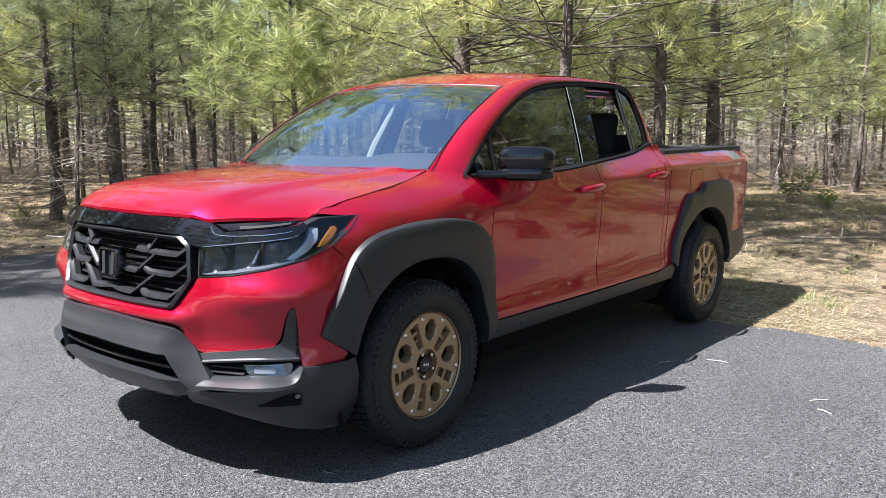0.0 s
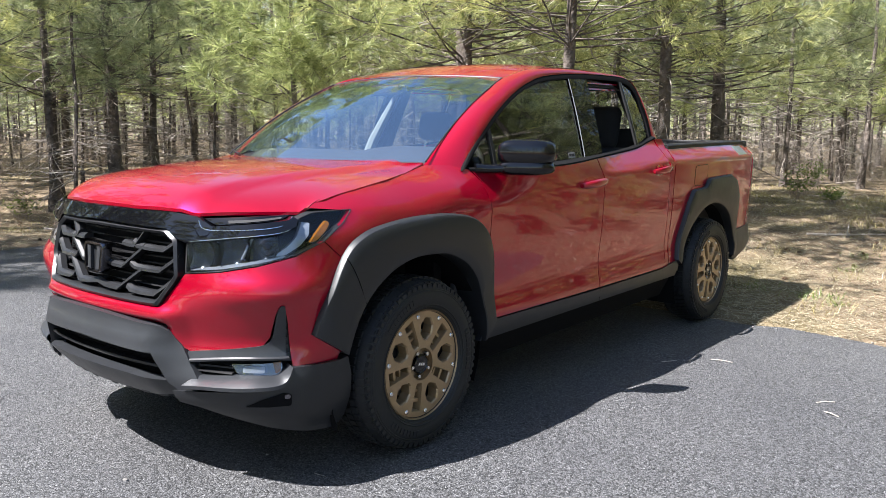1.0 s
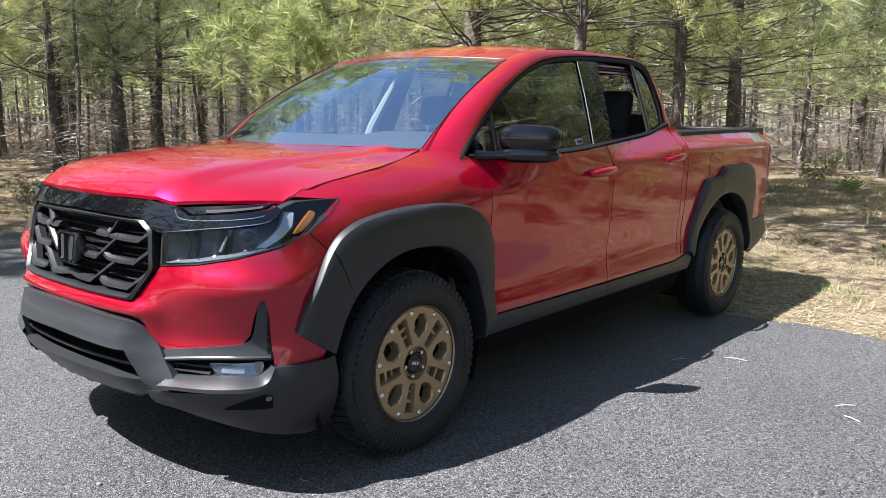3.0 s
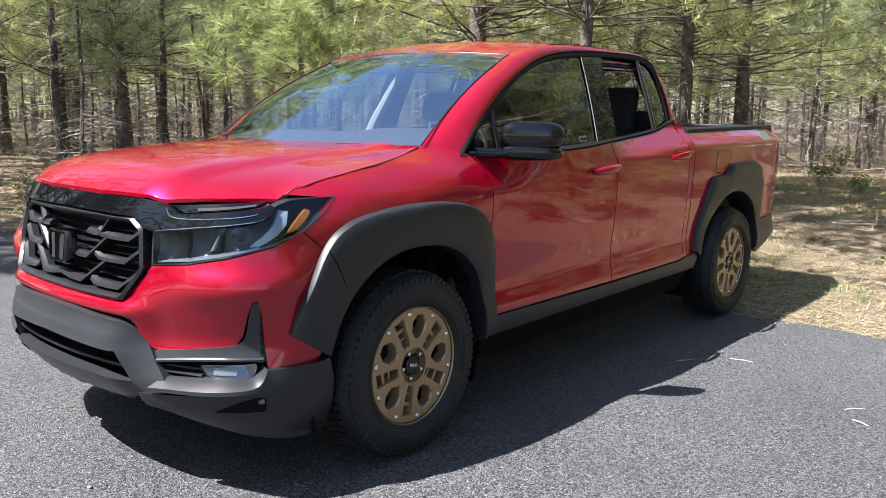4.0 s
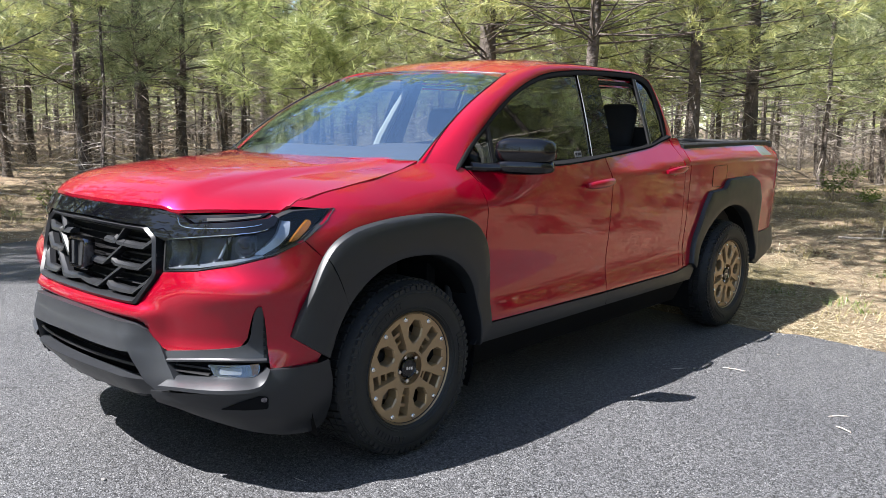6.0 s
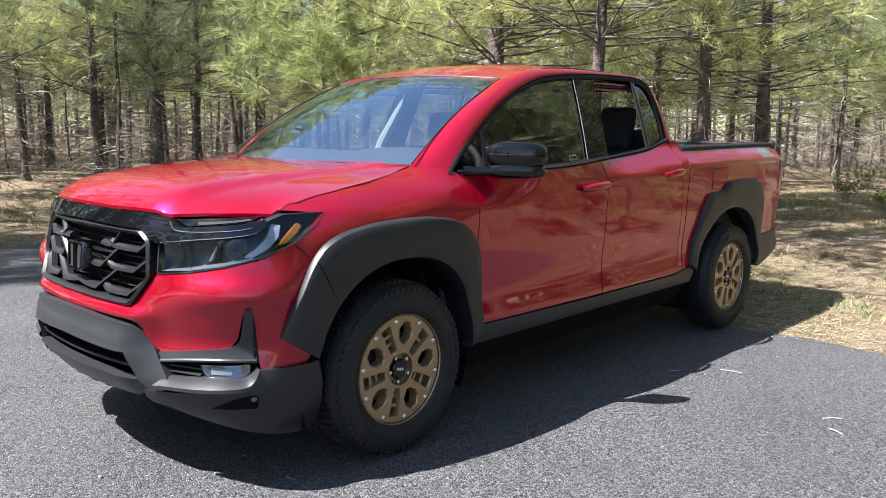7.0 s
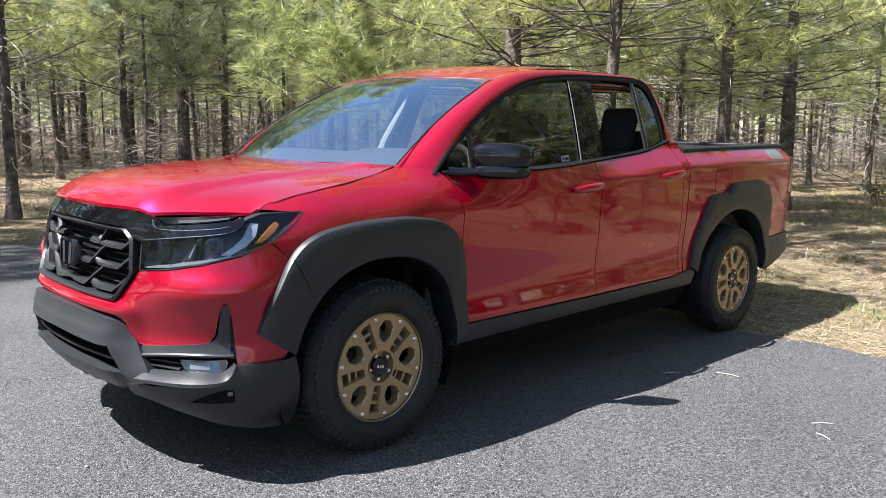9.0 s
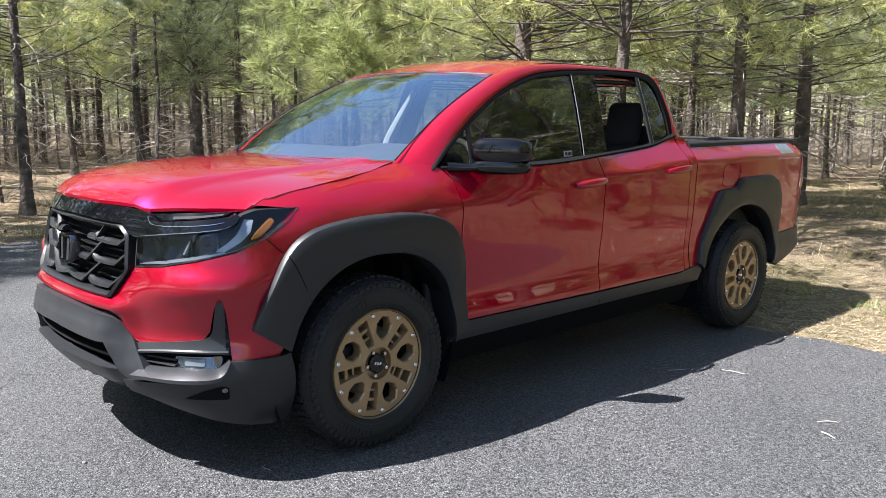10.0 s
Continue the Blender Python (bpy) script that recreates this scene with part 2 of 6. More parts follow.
SECTIONS = {
    -4.3: SIDE,
    -2.0: SIDE,
    -0.5: SIDE,
    -0.25: [-0.10, -0.04, -0.005, 0, -0.010, -0.012, -0.008, -0.002, 0, 0.003, 0.006, 0.008, -0.004, -0.042, -0.165, -0.32],
    0.0: [-0.10, -0.04, -0.005, 0, -0.005, -0.006, -0.004, 0.000, 0.002, 0.004, 0.006, 0.004, -0.022, -0.080, -0.208, -0.38],
    0.3: [-0.08, -0.03, -0.005, 0, 0, 0, 0, 0.003, 0.005, 0.007, 0.008, -0.006, -0.037, -0.116, -0.28, -0.48],
    0.5: [-0.05, -0.01, 0.010, 0.010, 0.012, 0.014, 0.014, 0.022, 0.020, 0.012, 0.0, -0.032, -0.090, -0.188, -0.36, -0.5],
    0.62: [-0.04, 0, 0.015, 0.004, -0.010, 0.002, 0.016, 0.039, 0.034, 0.01, -0.005, -0.035, -0.10, -0.2, -0.3, -0.4],
    0.85: [-0.06, 0, 0.03, 0.000, -0.014, 0.002, 0.020, 0.042, 0.036, 0.01, -0.01, -0.04, -0.075, -0.15, -0.25, -0.35],
    1.1: [-0.08, 0, 0.03, 0.02, 0.008, 0.020, 0.036, 0.022, 0.008, 0.0, -0.01, -0.035, -0.065, -0.11, -0.2, -0.3],
    1.6: [-0.08, 0, 0.03, 0.02, 0.008, 0.020, 0.028, 0.010, 0.002, -0.003, -0.01, -0.03, -0.06, -0.10, -0.2, -0.3],
}


def hermite(X, P, x):
    """Smooth interpolation of P over X."""
    X, P = np.asarray(X, float), np.asarray(P, float)
    i = int(np.clip(np.searchsorted(X, x) - 1, 0, len(X) - 2))

    def slope(j):
        if j == 0:
            return (P[1] - P[0]) / (X[1] - X[0])
        if j == len(X) - 1:
            return (P[-1] - P[-2]) / (X[-1] - X[-2])
        h0, h1 = X[j] - X[j - 1], X[j + 1] - X[j]
        return ((P[j] - P[j - 1]) / h0 * h1 + (P[j + 1] - P[j]) / h1 * h0) / (h0 + h1)

    h = X[i + 1] - X[i]
    s = min(max((x - X[i]) / h, 0), 1)
    return (2 * s**3 - 3 * s * s + 1) * P[i] + (s**3 - 2 * s * s + s) * h * slope(i) + (3 * s * s - 2 * s**3) * P[i + 1] + (s**3 - s * s) * h * slope(i + 1)


_c = np.array(OUTLINE)
_p = np.vstack([2 * _c[0] - _c[1], _c, [_c[-2][0], -_c[-2][1]]])
_line = []
for _i in range(1, len(_p) - 2):
    _a, _b, _d, _e = _p[_i - 1 : _i + 3]
    for _s in np.linspace(0, 1, 40, endpoint=False):
        _line.append(0.5 * (2 * _b + (_d - _a) * _s + (2 * _a - 5 * _b + 4 * _d - _e) * _s * _s + (3 * _b - _a - 3 * _d + _e) * _s**3))
_line.append(_c[-1])
_line = np.array(_line)
LU = np.r_[0, np.cumsum(np.hypot(*np.diff(_line, axis=0).T))]
LU -= np.interp(0, _line[:, 0], LU)
_t = np.gradient(_line, axis=0)
_t /= np.linalg.norm(_t, axis=1)[:, None]
LN = np.stack([-_t[:, 1], _t[:, 0]], 1)
NOSE = float(LU[-1])
_us, _zs = np.linspace(-4.36, NOSE, 240), np.linspace(0.2, 1.3, 90)
_secs = np.array([[hermite(SEC_Z, row, z) for z in _zs] for row in SECTIONS.values()])
_keys = list(SECTIONS)
OFF = np.array([hermite(_keys, _secs, u) for u in _us])
# the shoulder crease: it climbs from the front door to the cab's rear corner; upright below it, leaning in above it
for _i, _u in enumerate(_us):
    _w = float(np.interp(_u, [-4.36, -4.1, -3.6, -0.52, -0.30], [0, 1, 1, 1, 0]))
    if _w > 0:
        _zc = float(np.interp(_u, [-4.3, -3.2, -2.5, -0.5], [1.185, 1.190, 1.172, 1.030]))
        _zb = float(np.interp(_u, [-4.3, -2.55, -2.09, -1.56, -0.44], [1.27, 1.30, 1.256, 1.217, 1.185]))
        _ob = float(np.interp(_zb, _zs, OFF[_i])) - float(np.interp(_u, [-1.9, -1.2], [0.0, 0.014]))
        for _j, _z in enumerate(_zs):
            if _z > 0.86:
                _n = 0.004 + 0.012 * max(0.0, (_z - 0.86) / (_zc - 0.86)) if _z < _zc else 0.016 + (_ob - 0.016) * (_z - _zc) / (_zb - _zc)
                OFF[_i, _j] += (_n - OFF[_i, _j]) * _w * min(1.0, (_z - 0.86) / 0.10)


def offset(u, z):
    i = min(max((u - _us[0]) / (_us[1] - _us[0]), 0), len(_us) - 1.001)
    j = min(max((z - _zs[0]) / (_zs[1] - _zs[0]), 0), len(_zs) - 1.001)
    a, b = int(i), int(j)
    s, t = i - a, j - b
    return (OFF[a, b] * (1 - s) + OFF[a + 1, b] * s) * (1 - t) + (OFF[a, b + 1] * (1 - s) + OFF[a + 1, b + 1] * s) * t


def body(u, z, e=0.0):
    """The body's outer surface at the way u along its outline (0 over the front axle, rising to the nose) and the height z; e lies outside it."""
    d = offset(u, z) + e
    f = lambda a: float(np.interp(u, LU, a))  # noqa: E731
    return Vector((f(_line[:, 0]) + f(LN[:, 0]) * d, f(_line[:, 1]) + f(LN[:, 1]) * d, z))


def raised(extra):
    """The body's surface, lifted by extra (a number, or a function of u and z)."""
    if callable(extra):
        return lambda u, z, e: body(u, z, e + extra(u, z))
    return lambda u, z, e: body(u, z, e + extra)


def smoothstep(a, b, x):
    t = min(max((x - a) / (b - a), 0), 1)
    return t * t * (3 - 2 * t)


HOOD = [(0.868, 0.0), (0.862, 0.2), (0.825, 0.43), (0.785, 0.523), (0.64, 0.655), (0.505, 0.763), (0.40, 0.794), (0.25, 0.803), (0.05, 0.793), (-0.10, 0.769), (-0.262, 0.729), (-0.222, 0.60), (-0.135, 0.40), (-0.075, 0.2), (-0.055, 0.0)]


def front_gap(x, y):
    """How far a place on the hood lies behind its front edge."""
    best = 9.0
    for (x1, y1), (x2, y2) in zip(HOOD[:5], HOOD[1:6]):
        t = min(max(((x - x1) * (x2 - x1) + (y - y1) * (y2 - y1)) / ((x2 - x1) ** 2 + (y2 - y1) ** 2), 0), 1)
        best = min(best, math.hypot(x - x1 - t * (x2 - x1), y - y1 - t * (y2 - y1)))
    return -min(best, 0.05) if x > np.interp(y, [p[1] for p in HOOD[:6]], [p[0] for p in HOOD[:6]]) else best


def hood_z(x, y):
    y = abs(y)
    zc = float(np.interp(x, [-0.35, -0.1, 0.2, 0.5, 0.7, 0.8, 0.86, 0.92], [1.262, 1.222, 1.182, 1.137, 1.104, 1.084, 1.066, 1.045]))
    ze = float(np.interp(x, [-0.30, -0.1, 0.1, 0.3, 0.5, 0.65, 0.8, 0.9], [1.236, 1.192, 1.150, 1.108, 1.064, 1.048, 1.036, 1.01]))
    crease = 0.47 + 0.13 * min(max((0.8 - x) / 1.0, 0), 1)
    plain = zc - (zc - ze) * (y / 0.77) ** 2.0 + 0.016 * (1 - smoothstep(crease - 0.018, crease + 0.028, y)) - 0.008
    crown = float(np.interp(x, [-0.12, 0.0, 0.15, 0.3, 0.5, 0.7, 0.9], [0.0, 0.012, 0.029, 0.045, 0.060, 0.068, 0.070]))
    return plain + crown * (1 - math.exp(-front_gap(x, y) / 0.075)) * (1 - 0.30 * (y / 0.79) ** 4)


def roof_z(x, y):
    zc = float(np.interp(x, [-2.62, -2.45, -2.2, -1.9, -1.5, -1.2, -1.0, -0.9], [1.690, 1.728, 1.757, 1.772, 1.768, 1.740, 1.694, 1.664]))
    return zc - 0.040 * (abs(y) / 0.62) ** 2.4 - 0.014 * smoothstep(-1.35, -1.0, x) * min(1.0, abs(y) / 0.62) ** 4


def side_y(x, z):
    """The side of the cab above the belt."""
    return 0.868 - 0.30 * (z - 1.2) - 0.12 * (z - 1.2) ** 2 - 0.022 * ((x + 1.4) / 1.0) ** 2


def cab_side(x, z, e=0.0):
    return Vector((x, side_y(x, z) + e, z))


def lifted(e0):
    return lambda x, z, e: cab_side(x, z, e + e0)


truck = thing("pickup_truck", "red crew-cab pickup truck with charcoal flares parked on asphalt", "truck", at=(-1.6, 0, 0))


def tpart(name, bm, material, parent=truck, label="", angle=38):
    ob = part(name, bm, material, parent, label, angle)
    if parent is truck:
        ob.location = -Vector(truck.location)
    return ob


def tpair(name, bm, material, parent=truck, label="", angle=38):
    other = mirrored(bm)
    return tpart(name, bm, material, parent, label, angle), tpart(name, other, material, parent, label, angle)


def centred(poly, fn, step, thick, soft=0.0):
    """A panel over the nose: its left half and the mirrored right half in one mesh."""
    h = sheet(poly, fn, step, thick, soft=soft)
    other = mirrored(h)
    me = bpy.data.meshes.new("half")
    other.to_mesh(me)
    other.free()
    h.from_mesh(me)
    bpy.data.meshes.remove(me)
    cut = [f for f in h.faces if all(abs(v.co.y) < 0.006 for v in f.verts)]
    bmesh.ops.delete(h, geom=cut, context="FACES")
    bmesh.ops.remove_doubles(h, verts=[v for v in h.verts if abs(v.co.y) < 0.006], dist=0.010)
    return h


# ---- red panels
FASCIA = [(NOSE, 0.60), (NOSE, 0.705), (1.17, 0.700), (1.095, 0.80), (1.070, 0.828), (0.907, 0.846), (0.765, 0.872), (0.613, 0.906),
          (0.500, 0.953), (0.425, 0.880), (0.49, 0.760), (0.535, 0.660), (0.548, 0.605), (0.44, 0.52), (0.46, 0.490), (0.642, 0.487), (0.652, 0.61),
          (0.660, 0.68), (0.672, 0.722), (0.688, 0.728), (0.702, 0.693), (0.723, 0.604), (0.755, 0.568), (0.882, 0.553), (1.05, 0.535), (1.11, 0.57), (1.171, 0.60)]
def fascia_out(u, z):
    """The fascia swells towards the bumper's top edge, then turns in behind it."""
    return 0.040 * smoothstep(0.715, 0.668, z) * smoothstep(1.02, 1.16, u) - 0.075 * smoothstep(0.648, 0.628, z) * smoothstep(1.11, 1.18, u)


tpart("front_fascia", centred(FASCIA, raised(fascia_out), 0.025, 0.02), M["paint"], label="red painted bumper fascia")

FENDER = [(-0.500, 0.86), (-0.500, 1.0), (-0.483, 1.13), (-0.440, 1.19), (-0.36, 1.213), (-0.245, 1.213)]
for _u in (-0.1, 0.0, 0.1, 0.2, 0.3, 0.38, 0.44, 0.475, 0.505):
    _x = float(np.interp(_u, [0.1, 0.2, 0.3, 0.38, 0.44, 0.475, 0.505], [0.097, 0.193, 0.292, 0.367, 0.422, 0.456, 0.482])) if _u > 0.1 else _u
    _y = float(np.interp(_x, [-0.10, 0.05, 0.25, 0.40, 0.50], [0.765, 0.788, 0.796, 0.785, 0.755]))
    FENDER.append((_u, hood_z(_x, _y) - 0.001))
FENDER += [(0.345, 1.059), (0.395, 1.016), (0.494, 0.953), (0.420, 0.880), (0.35, 0.92), (0.26, 0.955), (0.10, 0.98), (-0.08, 0.985), (-0.21, 0.978), (-0.33, 0.955), (-0.42, 0.91)]
tpair("fender", sheet(FENDER, raised(0.0), 0.035, 0.02), M["paint"], label="red painted fender")
FDOOR = [(-0.505, 0.478), (-0.505, 1.0), (-0.488, 1.13), (-0.452, 1.185), (-0.60, 1.186), (-1.07, 1.190), (-1.40, 1.206), (-1.552, 1.217), (-1.579, 1.09), (-1.583, 0.85), (-1.583, 0.478)]
fdoors = tpair("front_door", sheet(FDOOR, raised(0.0), 0.04, 0.02), M["paint"], label="red painted door")
RDOOR = [(-1.589, 0.478), (-1.589, 0.85), (-1.585, 1.09), (-1.560, 1.218), (-2.09, 1.256), (-2.36, 1.300), (-2.43, 1.315), (-2.447, 1.24), (-2.462, 1.05), (-2.478, 0.70), (-2.478, 0.484)]
rdoors = tpair("rear_door", sheet(RDOOR, raised(0.0), 0.04, 0.02), M["paint"], label="red painted door")
QUARTER = [(-2.483, 0.484), (-2.483, 0.70), (-2.467, 1.05), (-2.452, 1.24), (-2.44, 1.32), (-2.535, 1.32), (-2.532, 0.484)]
tpair("cab_quarter", sheet(QUARTER, raised(0.0), 0.05, 0.02), M["paint"])
BED = [(-2.542, 0.500), (-2.542, 1.258), (-3.0, 1.264), (-4.0, 1.272), (-4.20, 1.262), (-4.27, 1.20), (-4.29, 0.95), (-4.27, 0.62), (-3.80, 0.60), (-3.735, 0.83), (-3.67, 0.97), (-3.55, 1.02),
       (-3.2, 1.016), (-3.13, 1.0), (-3.08, 0.955), (-2.86, 0.945), (-2.79, 0.86), (-2.70, 0.67), (-2.665, 0.500)]
beds = tpair("bed_side", sheet(BED, raised(0.0), 0.04, 0.02), M["paint"], label="red painted cargo bed side")
# fuel door outline with its gap
for k, ob in enumerate(beds[:1]):
    fuel = rounded([(-2.88, 1.00), (-2.88, 1.135), (-3.10, 1.140), (-3.10, 1.06), (-3.06, 1.00)], 0.03)
    ring_o = [(-2.99 + (u + 2.99) * 1.02, 1.07 + (z - 1.07) * 1.03) for u, z in fuel]
    bm = bmesh.new()
    tube(bm, [body(u, z, 0.0006) for u, z in ring_o + ring_o[:1]], 0.0016, 5)
    tpart("fuel_door_gap", bm, M["dark"], ob)
    g = tpart("fuel_door", sheet(fuel, raised(0.0012), 0.05, 0.0025), M["paint"], ob)

# hood
hood_poly = HOOD + [(x, -y) for x, y in reversed(HOOD[1:-1])]
tpart("hood", sheet(hood_poly, lambda x, y, e: Vector((x, y, hood_z(x, y) + e * 1.6)), 0.035, 0.008, h=0.03), M["paint"], label="red painted hood")

bm = bmesh.new()
tube(bm, [body(u, z, 0.0005) for u, z in smooth_line(FENDER[5:15], 50)], 0.0013, 5)
tpair("hood_gap", bm, M["dark"])

# roof
RO = [(-0.925, 0.0), (-0.945, 0.3), (-1.005, 0.60), (-1.02, 0.625), (-1.3, 0.645), (-1.8, 0.64), (-2.3, 0.62), (-2.50, 0.595), (-2.545, 0.55), (-2.56, 0.0)]
roof_poly = RO + [(x, -y) for x, y in reversed(RO[1:-1])]
tpart("roof", sheet(roof_poly, lambda x, y, e: Vector((x, y, roof_z(x, y) + e)), 0.06, 0.02, h=0.09), M["paint"], label="red painted roof")

# windshield
WB = [(-0.02, 0.0), (-0.06, 0.25), (-0.14, 0.48), (-0.215, 0.65), (-0.27, 0.735)]
WT = [(-0.925, 0.0), (-0.94, 0.25), (-0.975, 0.48), (-0.99, 0.60), (-0.992, 0.640)]


def shield(y, s, grow=0.0):
    k = abs(y)
    b = Vector((np.interp(k, [p[1] / 0.735 for p in WB], [p[0] for p in WB]), y * 0.738, 0))
    t = Vector((np.interp(k, [p[1] / 0.640 for p in WT], [p[0] for p in WT]), y * 0.643, 0))
    b.z, t.z = 1.228 - 0.002 * k, 1.668 - 0.026 * k**2.2
    p = b.lerp(t, s)
    n = Vector((0.45, 0, 0.89))
    return p + n * (0.030 * math.sin(math.pi * s) + grow)


# pillars and roof rails: a strip between the roof or windshield edge and the door frames
FRAME = [(-0.395, 1.185), (-0.52, 1.297), (-0.742, 1.450), (-0.97, 1.568), (-1.205, 1.648), (-1.45, 1.684), (-1.75, 1.703), (-2.05, 1.710), (-2.30, 1.706), (-2.425, 1.655), (-2.475, 1.48), (-2.455, 1.31)]
UPPER = [(-0.255, 0.745, 1.226), (-0.40, 0.735, 1.320), (-0.62, 0.706, 1.447), (-0.83, 0.672, 1.566), (-0.985, 0.640, 1.645), (-1.2, 0.648, 1.697), (-1.5, 0.652, 1.722), (-1.8, 0.646, 1.727),
         (-2.1, 0.636, 1.722), (-2.36, 0.612, 1.702), (-2.53, 0.640, 1.60), (-2.585, 0.770, 1.31)]
low = smooth_line([(-0.27, 0.852, 1.100)] + [(x, side_y(x, z) + 0.004, z) for x, z in FRAME], 96)
lining = []
upp = smooth_line([(-0.13, 0.735, 1.165)] + [tuple(shield(1.0, k / 6)) for k in range(7)] + UPPER[5:], 96)
rows = []
for k, (a, b) in enumerate(zip(upp, low)):
    a, b = Vector(a), Vector(b)
    ease = smoothstep(3, 17, k)
    mid = (a + b) / 2
    out = Vector((0, 0.75, 0.66)).normalized()
    if a.x < -2.36:
        out = Vector((-0.75, 0.65, 0)).normalized()
    span = (b - a).length
    a, b = a - out * 0.022 * (1 - ease), b - out * 0.022 * (1 - ease)
    lining.append([a.lerp(b, s) + out * (span * 0.16 * math.sin(math.pi * s) - 0.024) for s in (0, 0.25, 0.5, 0.75, 1)])
    rows.append([a - out * 0.012] + [a.lerp(b, s) + out * span * 0.20 * (0.25 + 0.75 * ease) * math.sin(math.pi * min(1, s * 1.0)) ** 0.8 for s in (0.0, 0.08, 0.2, 0.35, 0.5, 0.65, 0.8, 0.92, 1.0)] + [b - Vector((0, 0.02, 0))])
bm = bmesh.new()
grid_faces(bm, rows)
bl = bmesh.new()
grid_faces(bl, lining[6:])
tpair("pillar_lining", bl, M["seat"])
tpair("roof_pillar", bm, M["paint"], label="red painted windshield pillar and roof rail", angle=50)

# black door frames: a strip just inside the pillars, then the belt moulding
inner = smooth_line([(-0.435, 1.207), (-0.56, 1.306), (-0.745, 1.428), (-0.955, 1.540), (-1.18, 1.616), (-1.40, 1.652), (-1.72, 1.672), (-2.03, 1.680), (-2.26, 1.672), (-2.375, 1.62), (-2.425, 1.47), (-2.420, 1.33)], 90)
outer = smooth_line(FRAME, 90)
rows = []
for (xo, zo), (xi, zi) in zip(outer, inner):
    rows.append([cab_side(xo, zo, -0.02), cab_side(xo, zo, 0.001), cab_side(xo + (xi - xo) * 0.4, zo + (zi - zo) * 0.4, 0.005), cab_side(xi, zi, 0.004), cab_side(xi, zi, -0.025)])
bm = bmesh.new()
grid_faces(bm, rows)
tpair("window_frame", bm, M["dark"], label="black window frame trim")
belt_low = [(-0.44, 1.183), (-1.07, 1.190), (-1.56, 1.217), (-2.09, 1.256), (-2.36, 1.300), (-2.45, 1.322)]
belt_up = [(-0.44, 1.199), (-1.07, 1.204), (-1.56, 1.231), (-2.09, 1.270), (-2.36, 1.314), (-2.45, 1.340)]
rows = []
for (x, zl), (_, zu) in zip(smooth_line(belt_low, 50), smooth_line(belt_up, 50)):
    w = body(x, zl)
    rows.append([w + Vector((0, -0.01, -0.004)), w + Vector((0, 0.004, 0)), Vector((x, max(w.y + 0.002, side_y(x, zu) + 0.012), zl + (zu - zl) * 0.6)), Vector((x, side_y(x, zu) + 0.008, zu)), Vector((x, side_y(x, zu) - 0.02, zu))])
bm = bmesh.new()
grid_faces(bm, rows)
tpair("belt_moulding", bm, M["dark"])


def frame_z(line, x):
    o = sorted((p[0], p[1]) for p in line)
    return float(np.interp(x, [p[0] for p in o], [p[1] for p in o]))


def top_in(x):
    return frame_z([p for p in inner if p[1] > 1.2 and p[0] > -2.3], x)


def belt(x):
    return frame_z(belt_up, x) - 0.004


# pillar covers between the windows
for xa, xb, xc, xd, nm in ((-1.500, -1.600, -1.560, -1.690, "centre_pillar"), (-1.600, -1.712, -1.690, -1.775, "centre_pillar")):
    poly = [(xa, belt(xa)), (xc, top_in(xc) + 0.006), (xd, top_in(xd) + 0.006), (xb, belt(xb))]
    tpair(nm, sheet(poly, lifted(0.003 if xa > -1.55 else 0.0), 0.06, 0.03), M["gloss"], label="gloss black pillar cover")
# chrome-edged run channels
def strip(name, xa, xb, w, mt, e=0.007, deep=0.012):
    poly = [(xa, belt(xa)), (xb, top_in(xb)), (xb - w, top_in(xb - w)), (xa - w, belt(xa - w))]
    return tpair(name, sheet(poly, lifted(e), 0.08, deep), mt)


strip("run_channel", -1.492, -1.551, 0.0035, M["silver"], 0.005, 0.003)
strip("window_divider", -2.180, -2.195, 0.028, M["black"], 0.006)
strip("run_channel", -2.208, -2.224, 0.004, M["silver"], 0.006, 0.003)
strip("mirror_divider", -0.640, -0.652, 0.022, M["black"], 0.004)
# panes
front_pane = [(-0.655, belt(-0.655)), (-0.675, top_in(-0.675))] + [(x, top_in(x)) for x in (-0.8, -0.95, -1.1, -1.3, -1.55)] + [(-1.495, belt(-1.495))]
bm = sheet(front_pane, lifted(-0.006), 0.12, 0.004, flange=False)
tpart("window_pane", mirrored(bm), M["openglass"])
tpart("window_pane", bm, M["sideglass"], label="closed door glass, tinted darker than the far panes")
small_pane = [(-0.45, belt(-0.45)), (-0.56, top_in(-0.56) - 0.004), (-0.645, top_in(-0.645)), (-0.635, belt(-0.635))]
tpair("window_pane", sheet(small_pane, lifted(-0.006), 0.12, 0.004, flange=False), M["tinted"])
quarter_pane = [(-2.222, belt(-2.222)), (-2.236, 1.672), (-2.30, 1.655), (-2.375, 1.615), (-2.42, 1.47), (-2.415, 1.34)]
tpair("window_pane", sheet(quarter_pane, lifted(-0.006), 0.12, 0.004, flange=False), M["tinted"])
sticker = tpart("window_sticker", sheet([(-1.335, 1.222), (-1.335, 1.252), (-1.402, 1.255), (-1.402, 1.225)], lifted(-0.0035), 0.1, 0.001), M["liner"], label="small pale sticker with unreadable marks")
for xa, xb in ((-1.341, -1.357), (-1.363, -1.396)):
    part("sticker_mark", sheet([(xa, 1.231), (xa, 1.245), (xb, 1.247), (xb, 1.233)], lifted(-0.0022), 0.1, 0.0008), M["black"], sticker)
